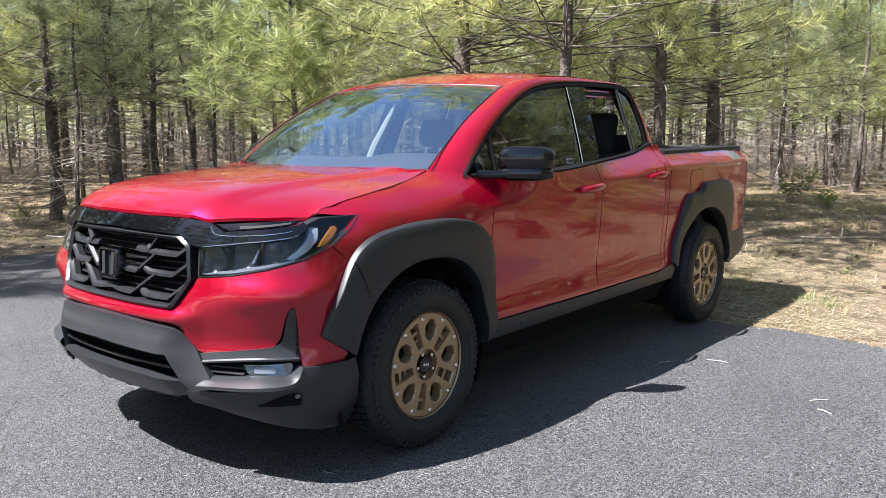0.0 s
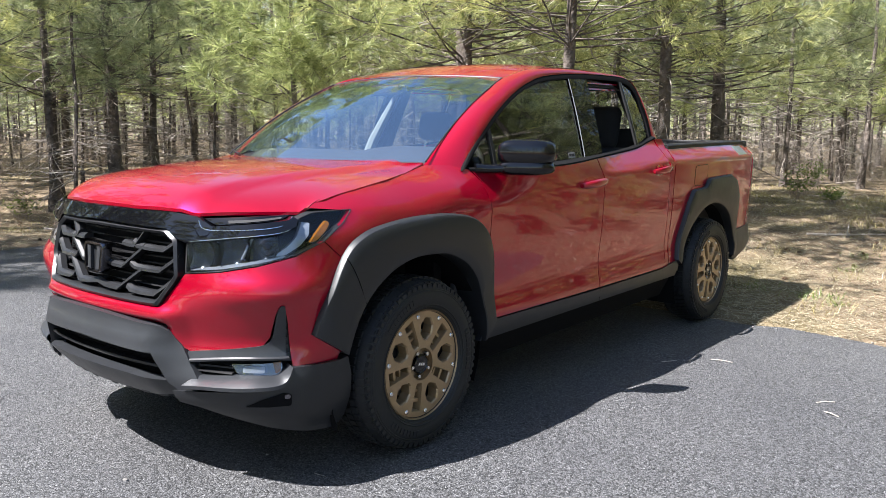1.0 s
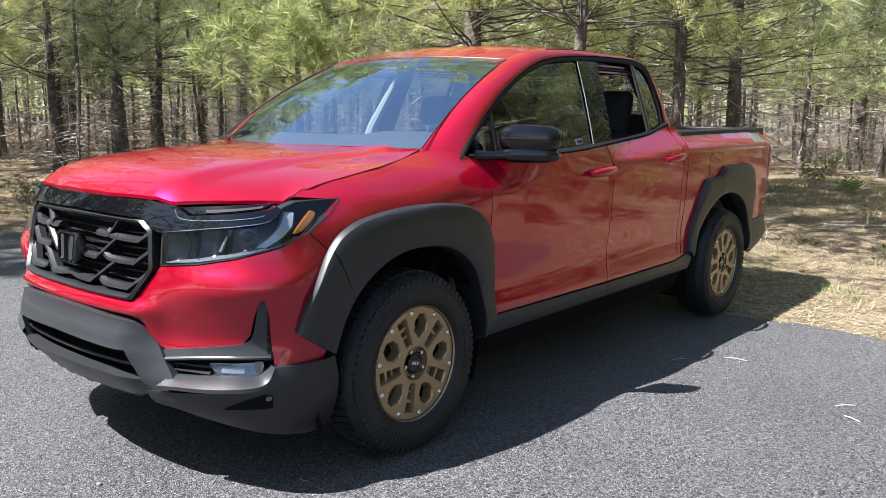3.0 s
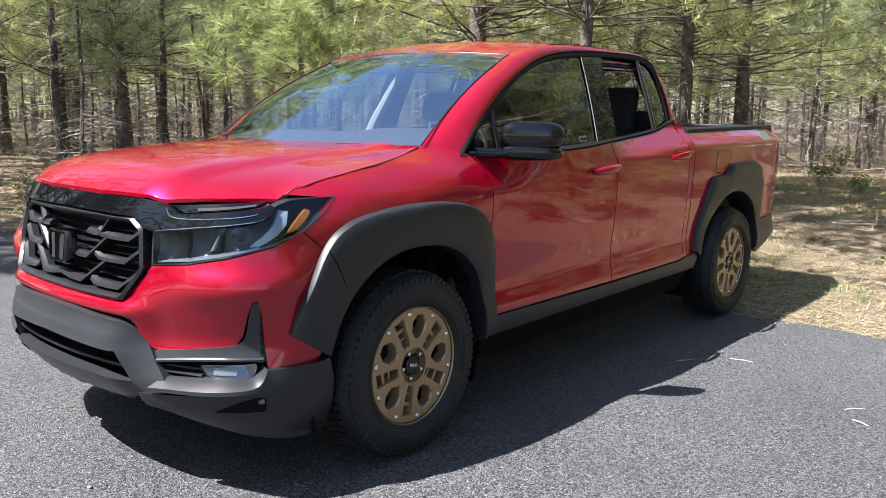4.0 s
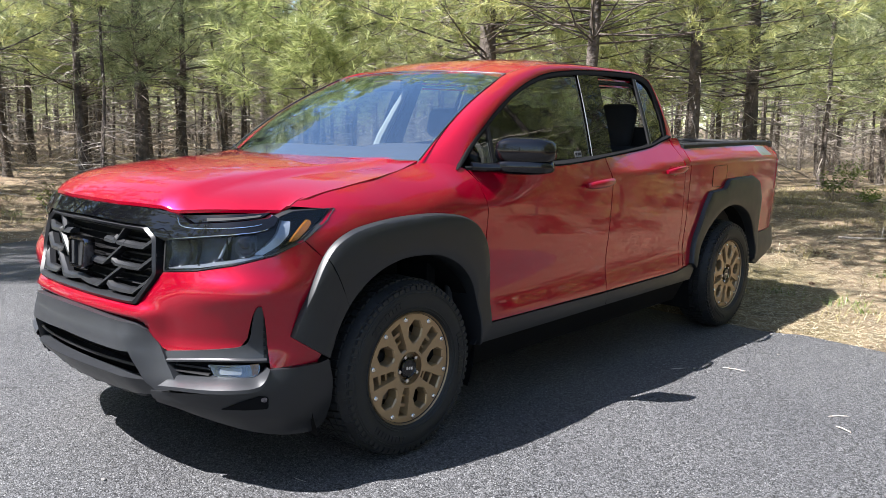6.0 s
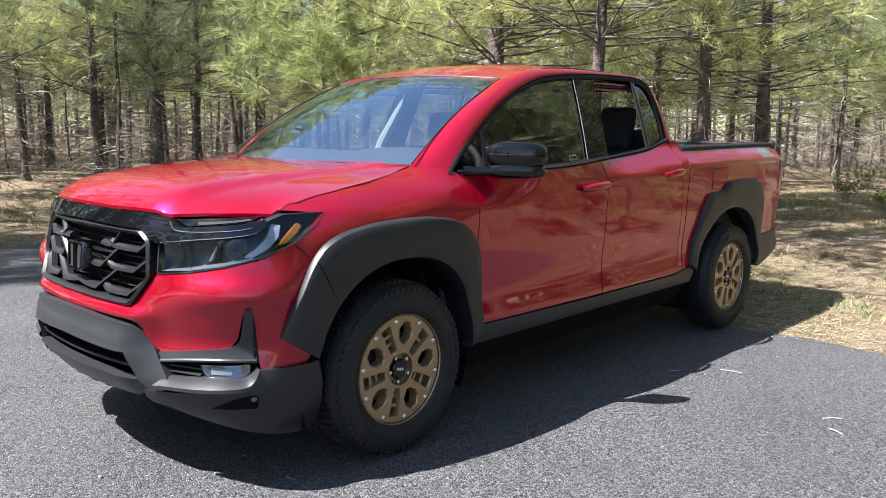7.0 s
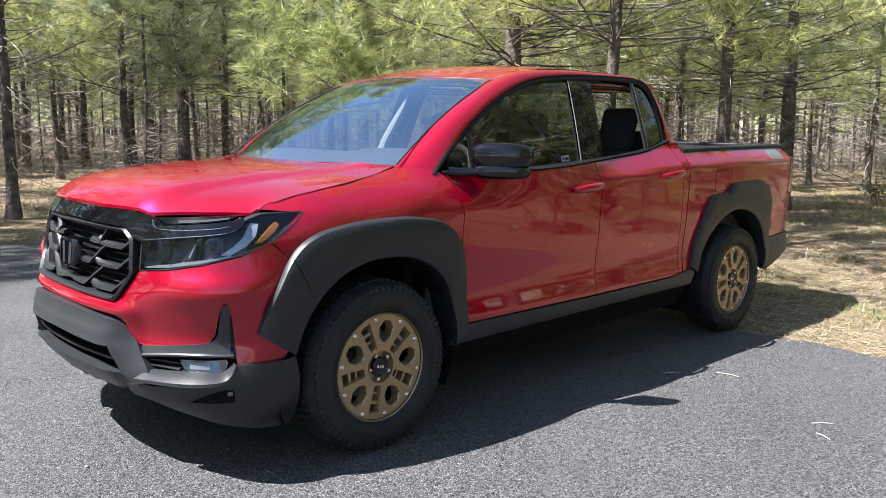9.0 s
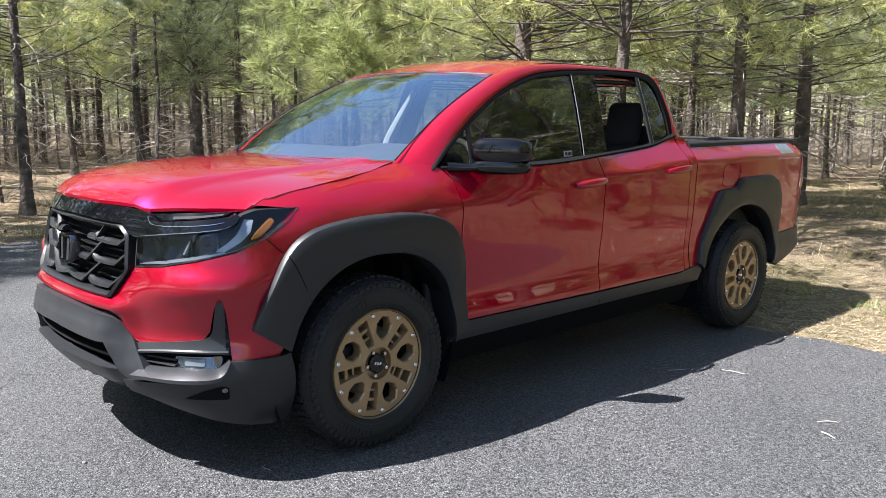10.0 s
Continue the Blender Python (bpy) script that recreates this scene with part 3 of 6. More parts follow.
for k, mt in ((0, "paint"), (1, "black"), (2, "paint")):
    d = 0.014 + 0.017 * k
    poly = [(-1.765, top_in(-1.765) - d), (-1.765, top_in(-1.765) - d - 0.010), (-2.20, top_in(-2.20) - d - 0.010), (-2.20, top_in(-2.20) - d)]
    tpair("window_header", sheet(poly, lifted(-0.020 - 0.010 * k), 0.1, 0.02), M[mt])
# lowered rear window: only the far side stays closed
far_pane = [(-1.712, belt(-1.712)), (-1.775, 1.672), (-2.195, 1.676), (-2.180, belt(-2.18))]
bm = mirrored(sheet(far_pane, lifted(-0.006), 0.12, 0.004, flange=False))
tpart("window_pane", bm, M["openglass"])

bm = bmesh.new()
grid_faces(bm, [[shield(-1 + 2 * i / 24, j / 12) for i in range(25)] for j in range(13)])
tpart("windshield", bm, M["windshield"], label="windshield glass with a faint blue sheen").visible_shadow = False
bm = bmesh.new()
for s0, s1 in ((-0.06, 0.008),):
    grid_faces(bm, [[shield(-0.95 + 1.9 * i / 24, s, -0.014) for i in range(25)] for s in (s0, (s0 + s1) / 2, s1)])
tpart("cowl", bm, M["black"], label="black plastic cowl under the windshield")
bm = bmesh.new()
grid_faces(bm, [[shield(-0.998 + 1.996 * i / 24, s, g) for i in range(25)] for s, g in ((0.996, 0.001), (0.998, 0.003), (1.003, 0.004))])
tpart("windshield_moulding", bm, M["grey"])
for y0 in (0.998, -0.998):
    bm = bmesh.new()
    tube(bm, [shield(y0, j / 12, 0.001) for j in range(13)], 0.004, 6)
    tpart("windshield_seal", bm, M["black"])
for side, a, b in ((-1, (-0.62, 0.004), (-0.95, 0.035)),):
    bm = bmesh.new()
    tube(bm, [shield(a[0] + (b[0] - a[0]) * k / 6, a[1] + (b[1] - a[1]) * k / 6, 0.010) for k in range(7)], 0.005, 6)
    tpart("wiper", bm, M["black"])

# ---- flares, lower cladding and bumpers
F_OUT = [(0.566, 0.604), (0.543, 0.676), (0.48, 0.803), (0.429, 0.886), (0.365, 0.946), (0.267, 0.986), (0.101, 1.010), (-0.084, 1.016), (-0.216, 1.009), (-0.338, 0.986), (-0.436, 0.933), (-0.497, 0.841), (-0.530, 0.685), (-0.535, 0.480)]
F_IN = [(0.419, 0.503), (0.381, 0.604), (0.324, 0.688), (0.252, 0.757), (0.161, 0.814), (0.046, 0.844), (-0.081, 0.845), (-0.185, 0.828), (-0.297, 0.775), (-0.392, 0.681), (-0.436, 0.551), (-0.458, 0.385)]
R_OUT = [(-2.628, 0.515), (-2.679, 0.685), (-2.771, 0.878), (-2.828, 0.955), (-2.85, 0.974), (-3.04, 0.982), (-3.075, 0.995), (-3.10, 1.030), (-3.135, 1.044), (-3.3, 1.049), (-3.552, 1.053), (-3.68, 1.01), (-3.745, 0.90), (-3.765, 0.62), (-3.74, 0.45)]
R_IN = [(-2.668, 0.480), (-2.765, 0.637), (-2.864, 0.741), (-3.00, 0.825), (-3.18, 0.860), (-3.36, 0.835), (-3.52, 0.765), (-3.63, 0.66), (-3.675, 0.54), (-3.675, 0.42)]


def flare(o, i, sharp=False):
    o, i = (resample(o, 70) if sharp else smooth_line(o, 70)), smooth_line(i, 70)
    rows = []
    for a, b in zip(o, i):
        row = []
        for s, e in ((0.0, -0.015), (0.0, 0.012), (0.04, 0.026), (0.10, 0.031), (0.4, 0.034), (0.75, 0.036), (0.93, 0.036), (0.98, 0.032), (1.0, 0.022), (1.0, -0.03), (0.99, -0.12)):
            u, z = a + (b - a) * s
            row.append(body(u, z, e))
        rows.append(row)
    bm = bmesh.new()
    vs = grid_faces(bm, rows)
    bm.faces.new(vs[0])
    bm.faces.new(list(reversed(vs[-1])))
    return bm


tpair("wheel_flare", flare(F_OUT, F_IN), M["flare"], label="charcoal plastic wheel flare", angle=30)
tpair("wheel_flare", flare(R_OUT, R_IN, True), M["flare"], label="charcoal plastic wheel flare", angle=30)
SILL = [(-0.44, 0.385), (-0.465, 0.43), (-0.530, 0.474), (-1.5, 0.470), (-2.40, 0.477), (-2.64, 0.508), (-2.67, 0.47), (-2.64, 0.405), (-1.6, 0.398)]
tpair("sill_cladding", sheet(SILL, raised(0.010), 0.06, 0.03), M["flare"], label="charcoal plastic sill cladding")
SILL2 = [(-0.46, 0.25), (-0.44, 0.390), (-2.64, 0.410), (-2.62, 0.26)]
tpair("sill_underside", sheet(SILL2, raised(-0.02), 0.12, 0.03), M["dark"])
tpair("cladding_joint", sheet([(-1.5855, 0.402), (-1.5855, 0.469), (-1.5815, 0.469), (-1.5815, 0.402)], raised(0.0108), 0.2, 0.004), M["dark"])
bm = bmesh.new()
tube(bm, [body(0.425 - 0.093 * k / 8, 0.885 - 0.19 * k / 8 + 0.012 * math.sin(k * math.pi / 8), 0.0345 - 0.004 * (k == 0)) for k in range(9)], 0.0018, 5)
tpair("flare_joint", bm, M["dark"])
bm = bmesh.new()
tube(bm, [Vector(p) + Vector((0, 0.002, 0.000)) for p in upp[44:84]], 0.0045, 6)
tpair("roof_joint", bm, M["black"])


def nose_out(u, z):
    return float(np.interp(u, [0.95, 1.02, 1.10, 1.20, NOSE], [0.010, 0.012, 0.022, 0.050, 0.058])) + smoothstep(1.06, 1.22, u) * (0.008 + 0.026 * smoothstep(0.64, 0.57, z) - 0.012 * smoothstep(0.52, 0.44, z))


BUMPER = [(NOSE, 0.545), (NOSE, 0.654), (1.44, 0.652), (1.190, 0.636), (1.155, 0.630), (1.125, 0.614), (1.074, 0.552), (1.036, 0.488), (0.985, 0.425), (1.00, 0.390), (1.083, 0.383), (1.120, 0.417), (1.160, 0.495), (1.176, 0.530)]
bumper = tpart("front_bumper", centred(BUMPER, raised(nose_out), 0.03, 0.09), M["grey"], label="grey satin plastic bumper centre")
LIP = [(NOSE, 0.338), (NOSE, 0.440), (1.305, 0.434), (1.128, 0.419), (1.095, 0.386), (1.12, 0.350), (1.25, 0.334)]
tpart("skid_lip", centred(LIP, raised(lambda u, z: nose_out(u, z) - 0.006 - 0.6 * (0.44 - z)), 0.04, 0.06), M["grey"], label="grey skid lip under the bumper")
for uc in (1.20, 1.30, 1.40, 1.50):
    tab = rounded([(uc - 0.024, 0.332), (uc - 0.014, 0.358), (uc + 0.014, 0.358), (uc + 0.024, 0.332)], 0.010, 3)
    tpair("lip_tab", sheet(tab, raised(lambda u, z: nose_out(u, z) - 0.066), 0.03, 0.05), M["flare"])
INTAKE = [(NOSE, 0.40), (NOSE, 0.58), (1.12, 0.58), (1.08, 0.40)]
tpart("intake", centred(INTAKE, raised(-0.03), 0.08, 0.01), M["dark"])
for zb in (0.468, 0.512):
    SL = [(NOSE, zb), (NOSE, zb + 0.010), (1.15, zb + 0.010), (1.14, zb)]
    tpart("intake_bar", centred(SL, raised(0.035), 0.08, 0.04), M["black"], bumper).location = -Vector(truck.location) * 0
CREASE = [(0.395, 0.236), (0.434, 0.252), (0.54, 0.280), (0.646, 0.307), (0.73, 0.326), (0.816, 0.340), (0.91, 0.347), (1.0, 0.350), (1.10, 0.352)]
LOWER = [tuple(p) for p in smooth_line(CREASE, 36)] + [(1.105, 0.385), (0.99, 0.395), (0.71, 0.425), (0.668, 0.455), (0.650, 0.492), (0.46, 0.492), (0.420, 0.500), (0.400, 0.42), (0.392, 0.33)]
tpair("bumper_corner", sheet(LOWER, raised(lambda u, z: 0.022 + 0.01 * smoothstep(0.9, 1.1, u)), 0.03, 0.04), M["flare"], label="charcoal plastic lower bumper corner")
CHIN = smooth_line([(0.392, 0.222), (0.425, 0.206), (0.467, 0.203), (0.57, 0.216), (0.66, 0.235), (0.75, 0.255), (0.90, 0.290), (1.007, 0.322), (1.10, 0.334)], 36)
VALANCE = [tuple(p) for p in smooth_line([(u, z + 0.012) for u, z in CREASE], 36)] + [tuple(p) for p in reversed(CHIN)]
tpair("chin_valance", sheet(VALANCE, raised(lambda u, z: 0.016 + 0.008 * smoothstep(0.9, 1.1, u) - 0.25 * max(0.0, 0.33 - z) * smoothstep(0.55, 0.9, u)), 0.03, 0.012), M["flare"], label="charcoal plastic valance tucked under the bumper")
# bright lip under the fog lamp
l_in = smooth_line([(1.02, 0.447), (0.95, 0.451), (0.802, 0.463), (0.705, 0.462), (0.676, 0.478), (0.654, 0.500)], 40)
l_out = smooth_line([(1.05, 0.410), (0.952, 0.420), (0.80, 0.426), (0.702, 0.432), (0.668, 0.452), (0.648, 0.495)], 40)
rows = [[body(a[0], a[1], -0.03), body(a[0], a[1], -0.005), body(*(a * 0.4 + b * 0.6), 0.030), body(b[0], b[1] + 0.006, 0.040), body(b[0], b[1] - 0.008, 0.038), body(b[0], b[1] - 0.012, 0.02)] for a, b in zip(l_in, l_out)]
bm = bmesh.new()
grid_faces(bm, rows)
tpair("fog_lamp_lip", bm, M["grey"], label="grey satin lip below the fog lamp")
TRIM = [(1.060, 0.534), (0.882, 0.556), (0.765, 0.571), (0.738, 0.578), (0.720, 0.592), (0.711, 0.615), (0.696, 0.705), (0.690, 0.723), (0.681, 0.731), (0.671, 0.728), (0.666, 0.70), (0.664, 0.53), (0.80, 0.520), (1.055, 0.503)]
rail = smooth_line([(1.045, 0.502), (0.92, 0.517), (0.78, 0.526), (0.655, 0.524)], 24)
bm = bmesh.new()
grid_faces(bm, [[body(u, z + 0.007, -0.01), body(u, z + 0.007, 0.010), body(u, z + 0.002, 0.015), body(u, z - 0.005, 0.012), body(u, z - 0.006, -0.02)] for u, z in rail])
tpair("fog_lamp_rail", bm, M["grey"])
tpair("fog_lamp_trim", sheet(TRIM, raised(0.006), 0.03, 0.03), M["grey"], label="grey trim round the fog lamp")
VENT = [(0.675, 0.725), (0.645, 0.700), (0.640, 0.51), (0.675, 0.51)]
tpair("side_vent", sheet(VENT, raised(-0.010), 0.05, 0.02), M["black"])
for zb in (0.53, 0.56, 0.59, 0.62, 0.65, 0.68):
    ul = 0.648 + 0.09 * max(0, zb - 0.5)
    tpair("vent_slat", sheet([(ul, zb), (ul, zb + 0.010), (0.676, zb + 0.010), (0.676, zb)], raised(-0.001), 0.1, 0.015), M["flare"])
POCKET = [(1.07, 0.43), (1.07, 0.53), (0.655, 0.53), (0.655, 0.43)]
tpair("fog_pocket", sheet(POCKET, raised(-0.035), 0.06, 0.005), M["dark"])
for zb in (0.462, 0.482):
    tpair("slot_bar", sheet([(1.02, zb), (1.02, zb + 0.006), (0.87, zb + 0.006), (0.87, zb)], raised(-0.012), 0.1, 0.02), M["black"])
FOG = rounded([(0.885, 0.498), (0.676, 0.505), (0.682, 0.474), (0.701, 0.462), (0.845, 0.461)], 0.012)
fogs = tpair("fog_lamp", sheet(FOG, raised(-0.016), 0.04, 0.02), M["lens"], label="clear rectangular fog lamp")
tpair("fog_lamp_cover", sheet(FOG, raised(-0.008), 0.05, 0.004, flange=False), M["clear"])
tpair("fog_bulb", sheet(rounded([(0.83, 0.492), (0.745, 0.494), (0.745, 0.470), (0.83, 0.470)], 0.008), raised(-0.012), 0.04, 0.02), M["silver"])
tpair("fog_reflector", sheet([(0.715, 0.506), (0.682, 0.508), (0.686, 0.472), (0.705, 0.468)], raised(-0.012), 0.04, 0.01), M["amber"])
HOOK = rounded([(0.81, 0.352), (0.737, 0.388), (0.684, 0.404), (0.656, 0.398), (0.656, 0.350)], 0.010)
tpair("tow_recess", sheet(HOOK, raised(0.0262), 0.05, 0.012), M["dark"], label="black recess in the bumper corner")
tpair("parking_sensor", sheet(rounded([(0.680, 0.380), (0.680, 0.398), (0.661, 0.398), (0.661, 0.380)], 0.009, 4), raised(0.0285), 0.03, 0.006), M["chrome"])

# ---- grille
BAR = [(NOSE, 1.005), (NOSE, 1.058), (1.155, 1.056), (1.04, 1.043), (0.965, 1.012), (0.63, 1.036), (0.600, 1.046), (0.585, 1.036), (0.61, 1.012), (0.67, 0.994), (0.88, 0.972), (1.075, 0.948), (1.115, 0.960), (1.165, 0.995)]
tpart("grille_bar", centred(BAR, raised(lambda u, z: 0.012 + 0.02 * smoothstep(1.0, 1.25, u)), 0.035, 0.04), M["gloss"], label="gloss black bar across the grille")
BACK = [(NOSE, 0.69), (NOSE, 1.02), (1.10, 1.02), (1.08, 0.82), (1.15, 0.69)]
tpart("grille_backing", centred(BACK, raised(-0.055), 0.06, 0.005), M["dark"])
g_out = [(NOSE, 1.000), (1.17, 0.994), (1.112, 0.955), (1.092, 0.820), (1.168, 0.704), (NOSE, 0.702)]
g_in = [(NOSE, 0.978), (1.185, 0.972), (1.135, 0.943), (1.115, 0.825), (1.182, 0.724), (NOSE, 0.722)]
rows = []
for a, b in zip(resample(g_out, 60), resample(g_in, 60)):
    rows.append([body(a[0], a[1], -0.02), body(a[0], a[1], 0.016), body(*((a + b) / 2), 0.024), body(b[0], b[1], 0.012), body(b[0], b[1], -0.04)])
bm = bmesh.new()
grid_faces(bm, rows)
tpair("grille_frame", bm, M["grille"], label="dark grey grille surround")


def blade(path, h=0.017):
    rows = [[body(u, z + h, -0.025), body(u, z + h + 0.003, 0.0), body(u, z + h * 0.65, 0.012), body(u, z, 0.014), body(u, z - 0.003, 0.006), body(u, z, -0.025)] for u, z in path]
    bm = bmesh.new()
    vs = grid_faces(bm, rows)
    bm.faces.new(vs[0])
    bm.faces.new(list(reversed(vs[-1])))
    return bm


for path in ([(1.362, 0.924), (1.335, 0.908), (1.25, 0.904), (1.180, 0.904), (1.118, 0.942)], [(1.370, 0.840), (1.342, 0.825), (1.26, 0.822), (1.197, 0.823), (1.100, 0.885)],
             [(1.372, 0.753), (1.342, 0.739), (1.27, 0.736), (1.200, 0.737), (1.108, 0.804)], [(1.430, 0.914), (1.39, 0.910), (1.352, 0.910), (1.300, 0.972)],
             [(1.54, 0.832), (1.48, 0.823), (1.426, 0.821), (1.297, 0.908)], [(NOSE, 0.748), (1.51, 0.738), (1.430, 0.736), (1.297, 0.824)]):
    tpair("grille_blade", blade(path), M["grille"], label="dark grey bent grille blade", angle=25)
for z in np.linspace(0.735, 0.955, 9):
    tpart("grille_slat", centred([(NOSE, z), (NOSE, z + 0.006), (1.13, z + 0.006), (1.13, z)], raised(-0.035), 0.1, 0.012), M["black"])
# badge: a ring and two uprights, as plain shapes
bp = [(-0.076, 0.915), (0.076, 0.915), (0.064, 0.792), (-0.064, 0.792)]
def badge_at(y, z, e):
    return Vector((0.935 + e - 0.3 * y * y - 0.08 * (z - 0.85), y, z))


def ring(o, i, e0, e1):
    bm = bmesh.new()
    rows = []
    for a, b in zip(o, i):
        rows.append([badge_at(*a, e0), badge_at(*a, e1 - 0.004), badge_at(a[0] * 0.9 + b[0] * 0.1, a[1] * 0.9 + b[1] * 0.1, e1), badge_at(*b, e1), badge_at(*b, e0)])
    grid_faces(bm, rows, close_v=True)
    return bm


ro, ri = rounded(bp, 0.03, 5), rounded([(p[0] * 0.84, 0.853 + (p[1] - 0.853) * 0.84) for p in bp], 0.024, 5)
badge = tpart("badge", ring(ro, ri, -0.03, 0.012), M["chrome"], label="dark chrome badge frame")
bm = sheet(ri, lambda y, z, e: badge_at(y, z, e - 0.006), 0.05, 0.02)
tpart("badge_back", bm, M["grille"])
for sg in (1, -1):
    bm = sheet([(sg * 0.020, 0.806), (sg * 0.026, 0.898), (sg * 0.052, 0.898), (sg * 0.042, 0.806)], lambda y, z, e: badge_at(y, z, e + 0.008), 0.1, 0.014)
    tpart("badge_upright", bm, M["grey"])

# ---- headlights
LAMP = [(1.068, 0.832), (1.078, 0.946), (0.88, 0.970), (0.67, 0.992), (0.61, 1.010), (0.575, 1.040), (0.50, 1.058), (0.335, 1.064), (0.39, 1.016), (0.496, 0.951), (0.613, 0.910), (0.765, 0.876), (0.907, 0.850)]
lamps = tpair("headlight", sheet(LAMP, raised(-0.045), 0.05, 0.004), M["dark"], label="headlight with a clear cover and amber corner")
tpair("headlight_cover", sheet(LAMP, raised(0.002), 0.035, 0.045, flange=False), M["clear"])
cx, cz = 0.75, 0.95
rows = []
for (u, z) in rounded(LAMP, 0.008, 2):
    k = Vector((cx - u, cz - z)).normalized() * 0.006
    rows.append([body(u, z, -0.045), body(u, z, 0.003), body(u + k.x, z + k.y, 0.003), body(u + k.x, z + k.y, -0.02)])
bm = bmesh.new()
grid_faces(bm, rows, close_v=True)
tpair("headlight_bezel", bm, M["black"])
for u0, u1, za, zb in ((1.055, 0.93, 0.845, 0.945), (0.915, 0.80, 0.862, 0.960), (0.785, 0.68, 0.885, 0.975)):
    cell = rounded([(u0, za), (u0, zb), (u1, zb + 0.012), (u1, za + 0.020)], 0.015)
    tpair("reflector_cell", sheet(cell, raised(lambda u, z, a=(u0 + u1) / 2, b=(za + zb) / 2: -0.044 + 7.0 * ((u - a) ** 2 + (z - b) ** 2)), 0.012, 0.01, h=0.006), M["smoke"])
for u, z in ((0.722, 0.936),):
    bm = bmesh.new()
    c = body(u, z, -0.012)
    nrm = (body(u, z, 0.1) - body(u, z, 0)).normalized()
    q = nrm.to_track_quat("Y", "Z").to_matrix().to_4x4()
    lathe(bm, [(0.030, -0.03), (0.032, 0.006), (0.028, 0.010), (0.026, 0.004), (0.018, 0.012), (0.0005, 0.016)], 24)
    for v in bm.verts:
        v.co = Matrix.Translation(c) @ q @ v.co
    tpair("projector", bm, M["gloss"])
for u, z, r in ((0.722, 0.936, 0.038),):
    bm = bmesh.new()
    c = body(u, z, -0.014)
    q = (body(u, z, 0.1) - body(u, z, 0)).normalized().to_track_quat("Y", "Z").to_matrix().to_4x4()
    lathe(bm, [(r, -0.004), (r, 0.006), (r - 0.003, 0.008), (r - 0.006, 0.004)], 28)
    for v in bm.verts:
        v.co = Matrix.Translation(c) @ q @ v.co
    tpair("projector_ring", bm, M["chrome"])
tpair("lamp_fin", sheet([(0.795, 0.968), (0.830, 0.895), (0.838, 0.893), (0.802, 0.967)], raised(-0.018), 0.05, 0.025), M["silver"])
for path, r in (([(1.03, 1.030), (1.005, 1.004), (0.937, 0.998), (0.80, 1.004), (0.685, 1.013), (0.63, 1.026), (0.605, 1.046)], 0.0022), ([(1.06, 0.951), (0.88, 0.973), (0.67, 0.994), (0.625, 1.008)], 0.0018)):
    bm = bmesh.new()
    tube(bm, [body(u, z, 0.013 if u > 0.66 else 0.006) for u, z in smooth_line(path, 26)], r, 6)
    tpair("lamp_line", bm, M["bright"])
tpair("lamp_ledge", sheet([(1.055, 0.842), (1.055, 0.846), (0.66, 0.908), (0.655, 0.903), (0.80, 0.876), (0.91, 0.857)], raised(-0.012), 0.05, 0.03), M["silver"])
DRL = [(0.561, 1.024), (0.608, 0.970), (0.646, 0.939), (0.700, 0.908), (0.655, 0.909), (0.589, 0.943), (0.548, 0.978), (0.525, 1.020)]
tpair("daytime_lamp", sheet(DRL, raised(-0.018), 0.03, 0.02), M["drl"], label="pale daytime running strip")
AMB = rounded([(0.452, 1.026), (0.488, 1.003), (0.530, 0.971), (0.552, 0.949), (0.518, 0.957), (0.468, 0.992), (0.444, 1.014)], 0.008, 3)
tpair("side_marker", sheet(AMB, raised(-0.012), 0.03, 0.015), M["amber"], label="amber side marker")
UPP = [(1.02, 1.038), (0.955, 1.016), (0.66, 1.037), (0.61, 1.053), (0.80, 1.050)]
tpair("upper_lamp", sheet(UPP, raised(0.001), 0.04, 0.01), M["gloss"])
UPS = [(0.90, 1.034), (0.895, 1.024), (0.66, 1.041), (0.65, 1.047)]
tpair("upper_strip", sheet(UPS, raised(0.0045), 0.05, 0.006), M["seat"])

# ---- door handles, mirrors
for (ua, ub, z, par) in ((-1.30, -1.57, 1.078, fdoors), (-2.19, -2.44, 1.122, rdoors)):
    bm = bmesh.new()
    n = 14
    rows = []
    for k in range(n + 1):
        s = k / n
        u = ua + (ub - ua) * s
        out = 0.012 + 0.030 * math.sin(math.pi * s) ** 0.6
        hgt = 0.012 + 0.010 * math.sin(math.pi * s) ** 0.5
        zc = z + 0.018 * s
        rows.append([body(u, zc + hgt * math.cos(a), out + 0.012 * math.sin(a)) for a in [2 * math.pi * j / 10 for j in range(10)]])
    vs = grid_faces(bm, rows, close_u=True)
    bm.faces.new(vs[0])
    bm.faces.new(list(reversed(vs[-1])))
    ob = tpair("door_handle", bm, M["paint"], label="red painted pull handle")
    bm = bmesh.new()
    rows = [[body(ua - 0.115 + r * 0.085 * math.cos(a), z + 0.006 + r * 0.036 * math.sin(a), 0.0015 - (0.0 if r > 0.9 else 0.0)) for a in [2 * math.pi * j / 20 for j in range(20)]] for r in (1.0, 0.8, 0.5, 0.05)]
    grid_faces(bm, rows, close_u=True)
    tpair("handle_cup", bm, M["tail"])
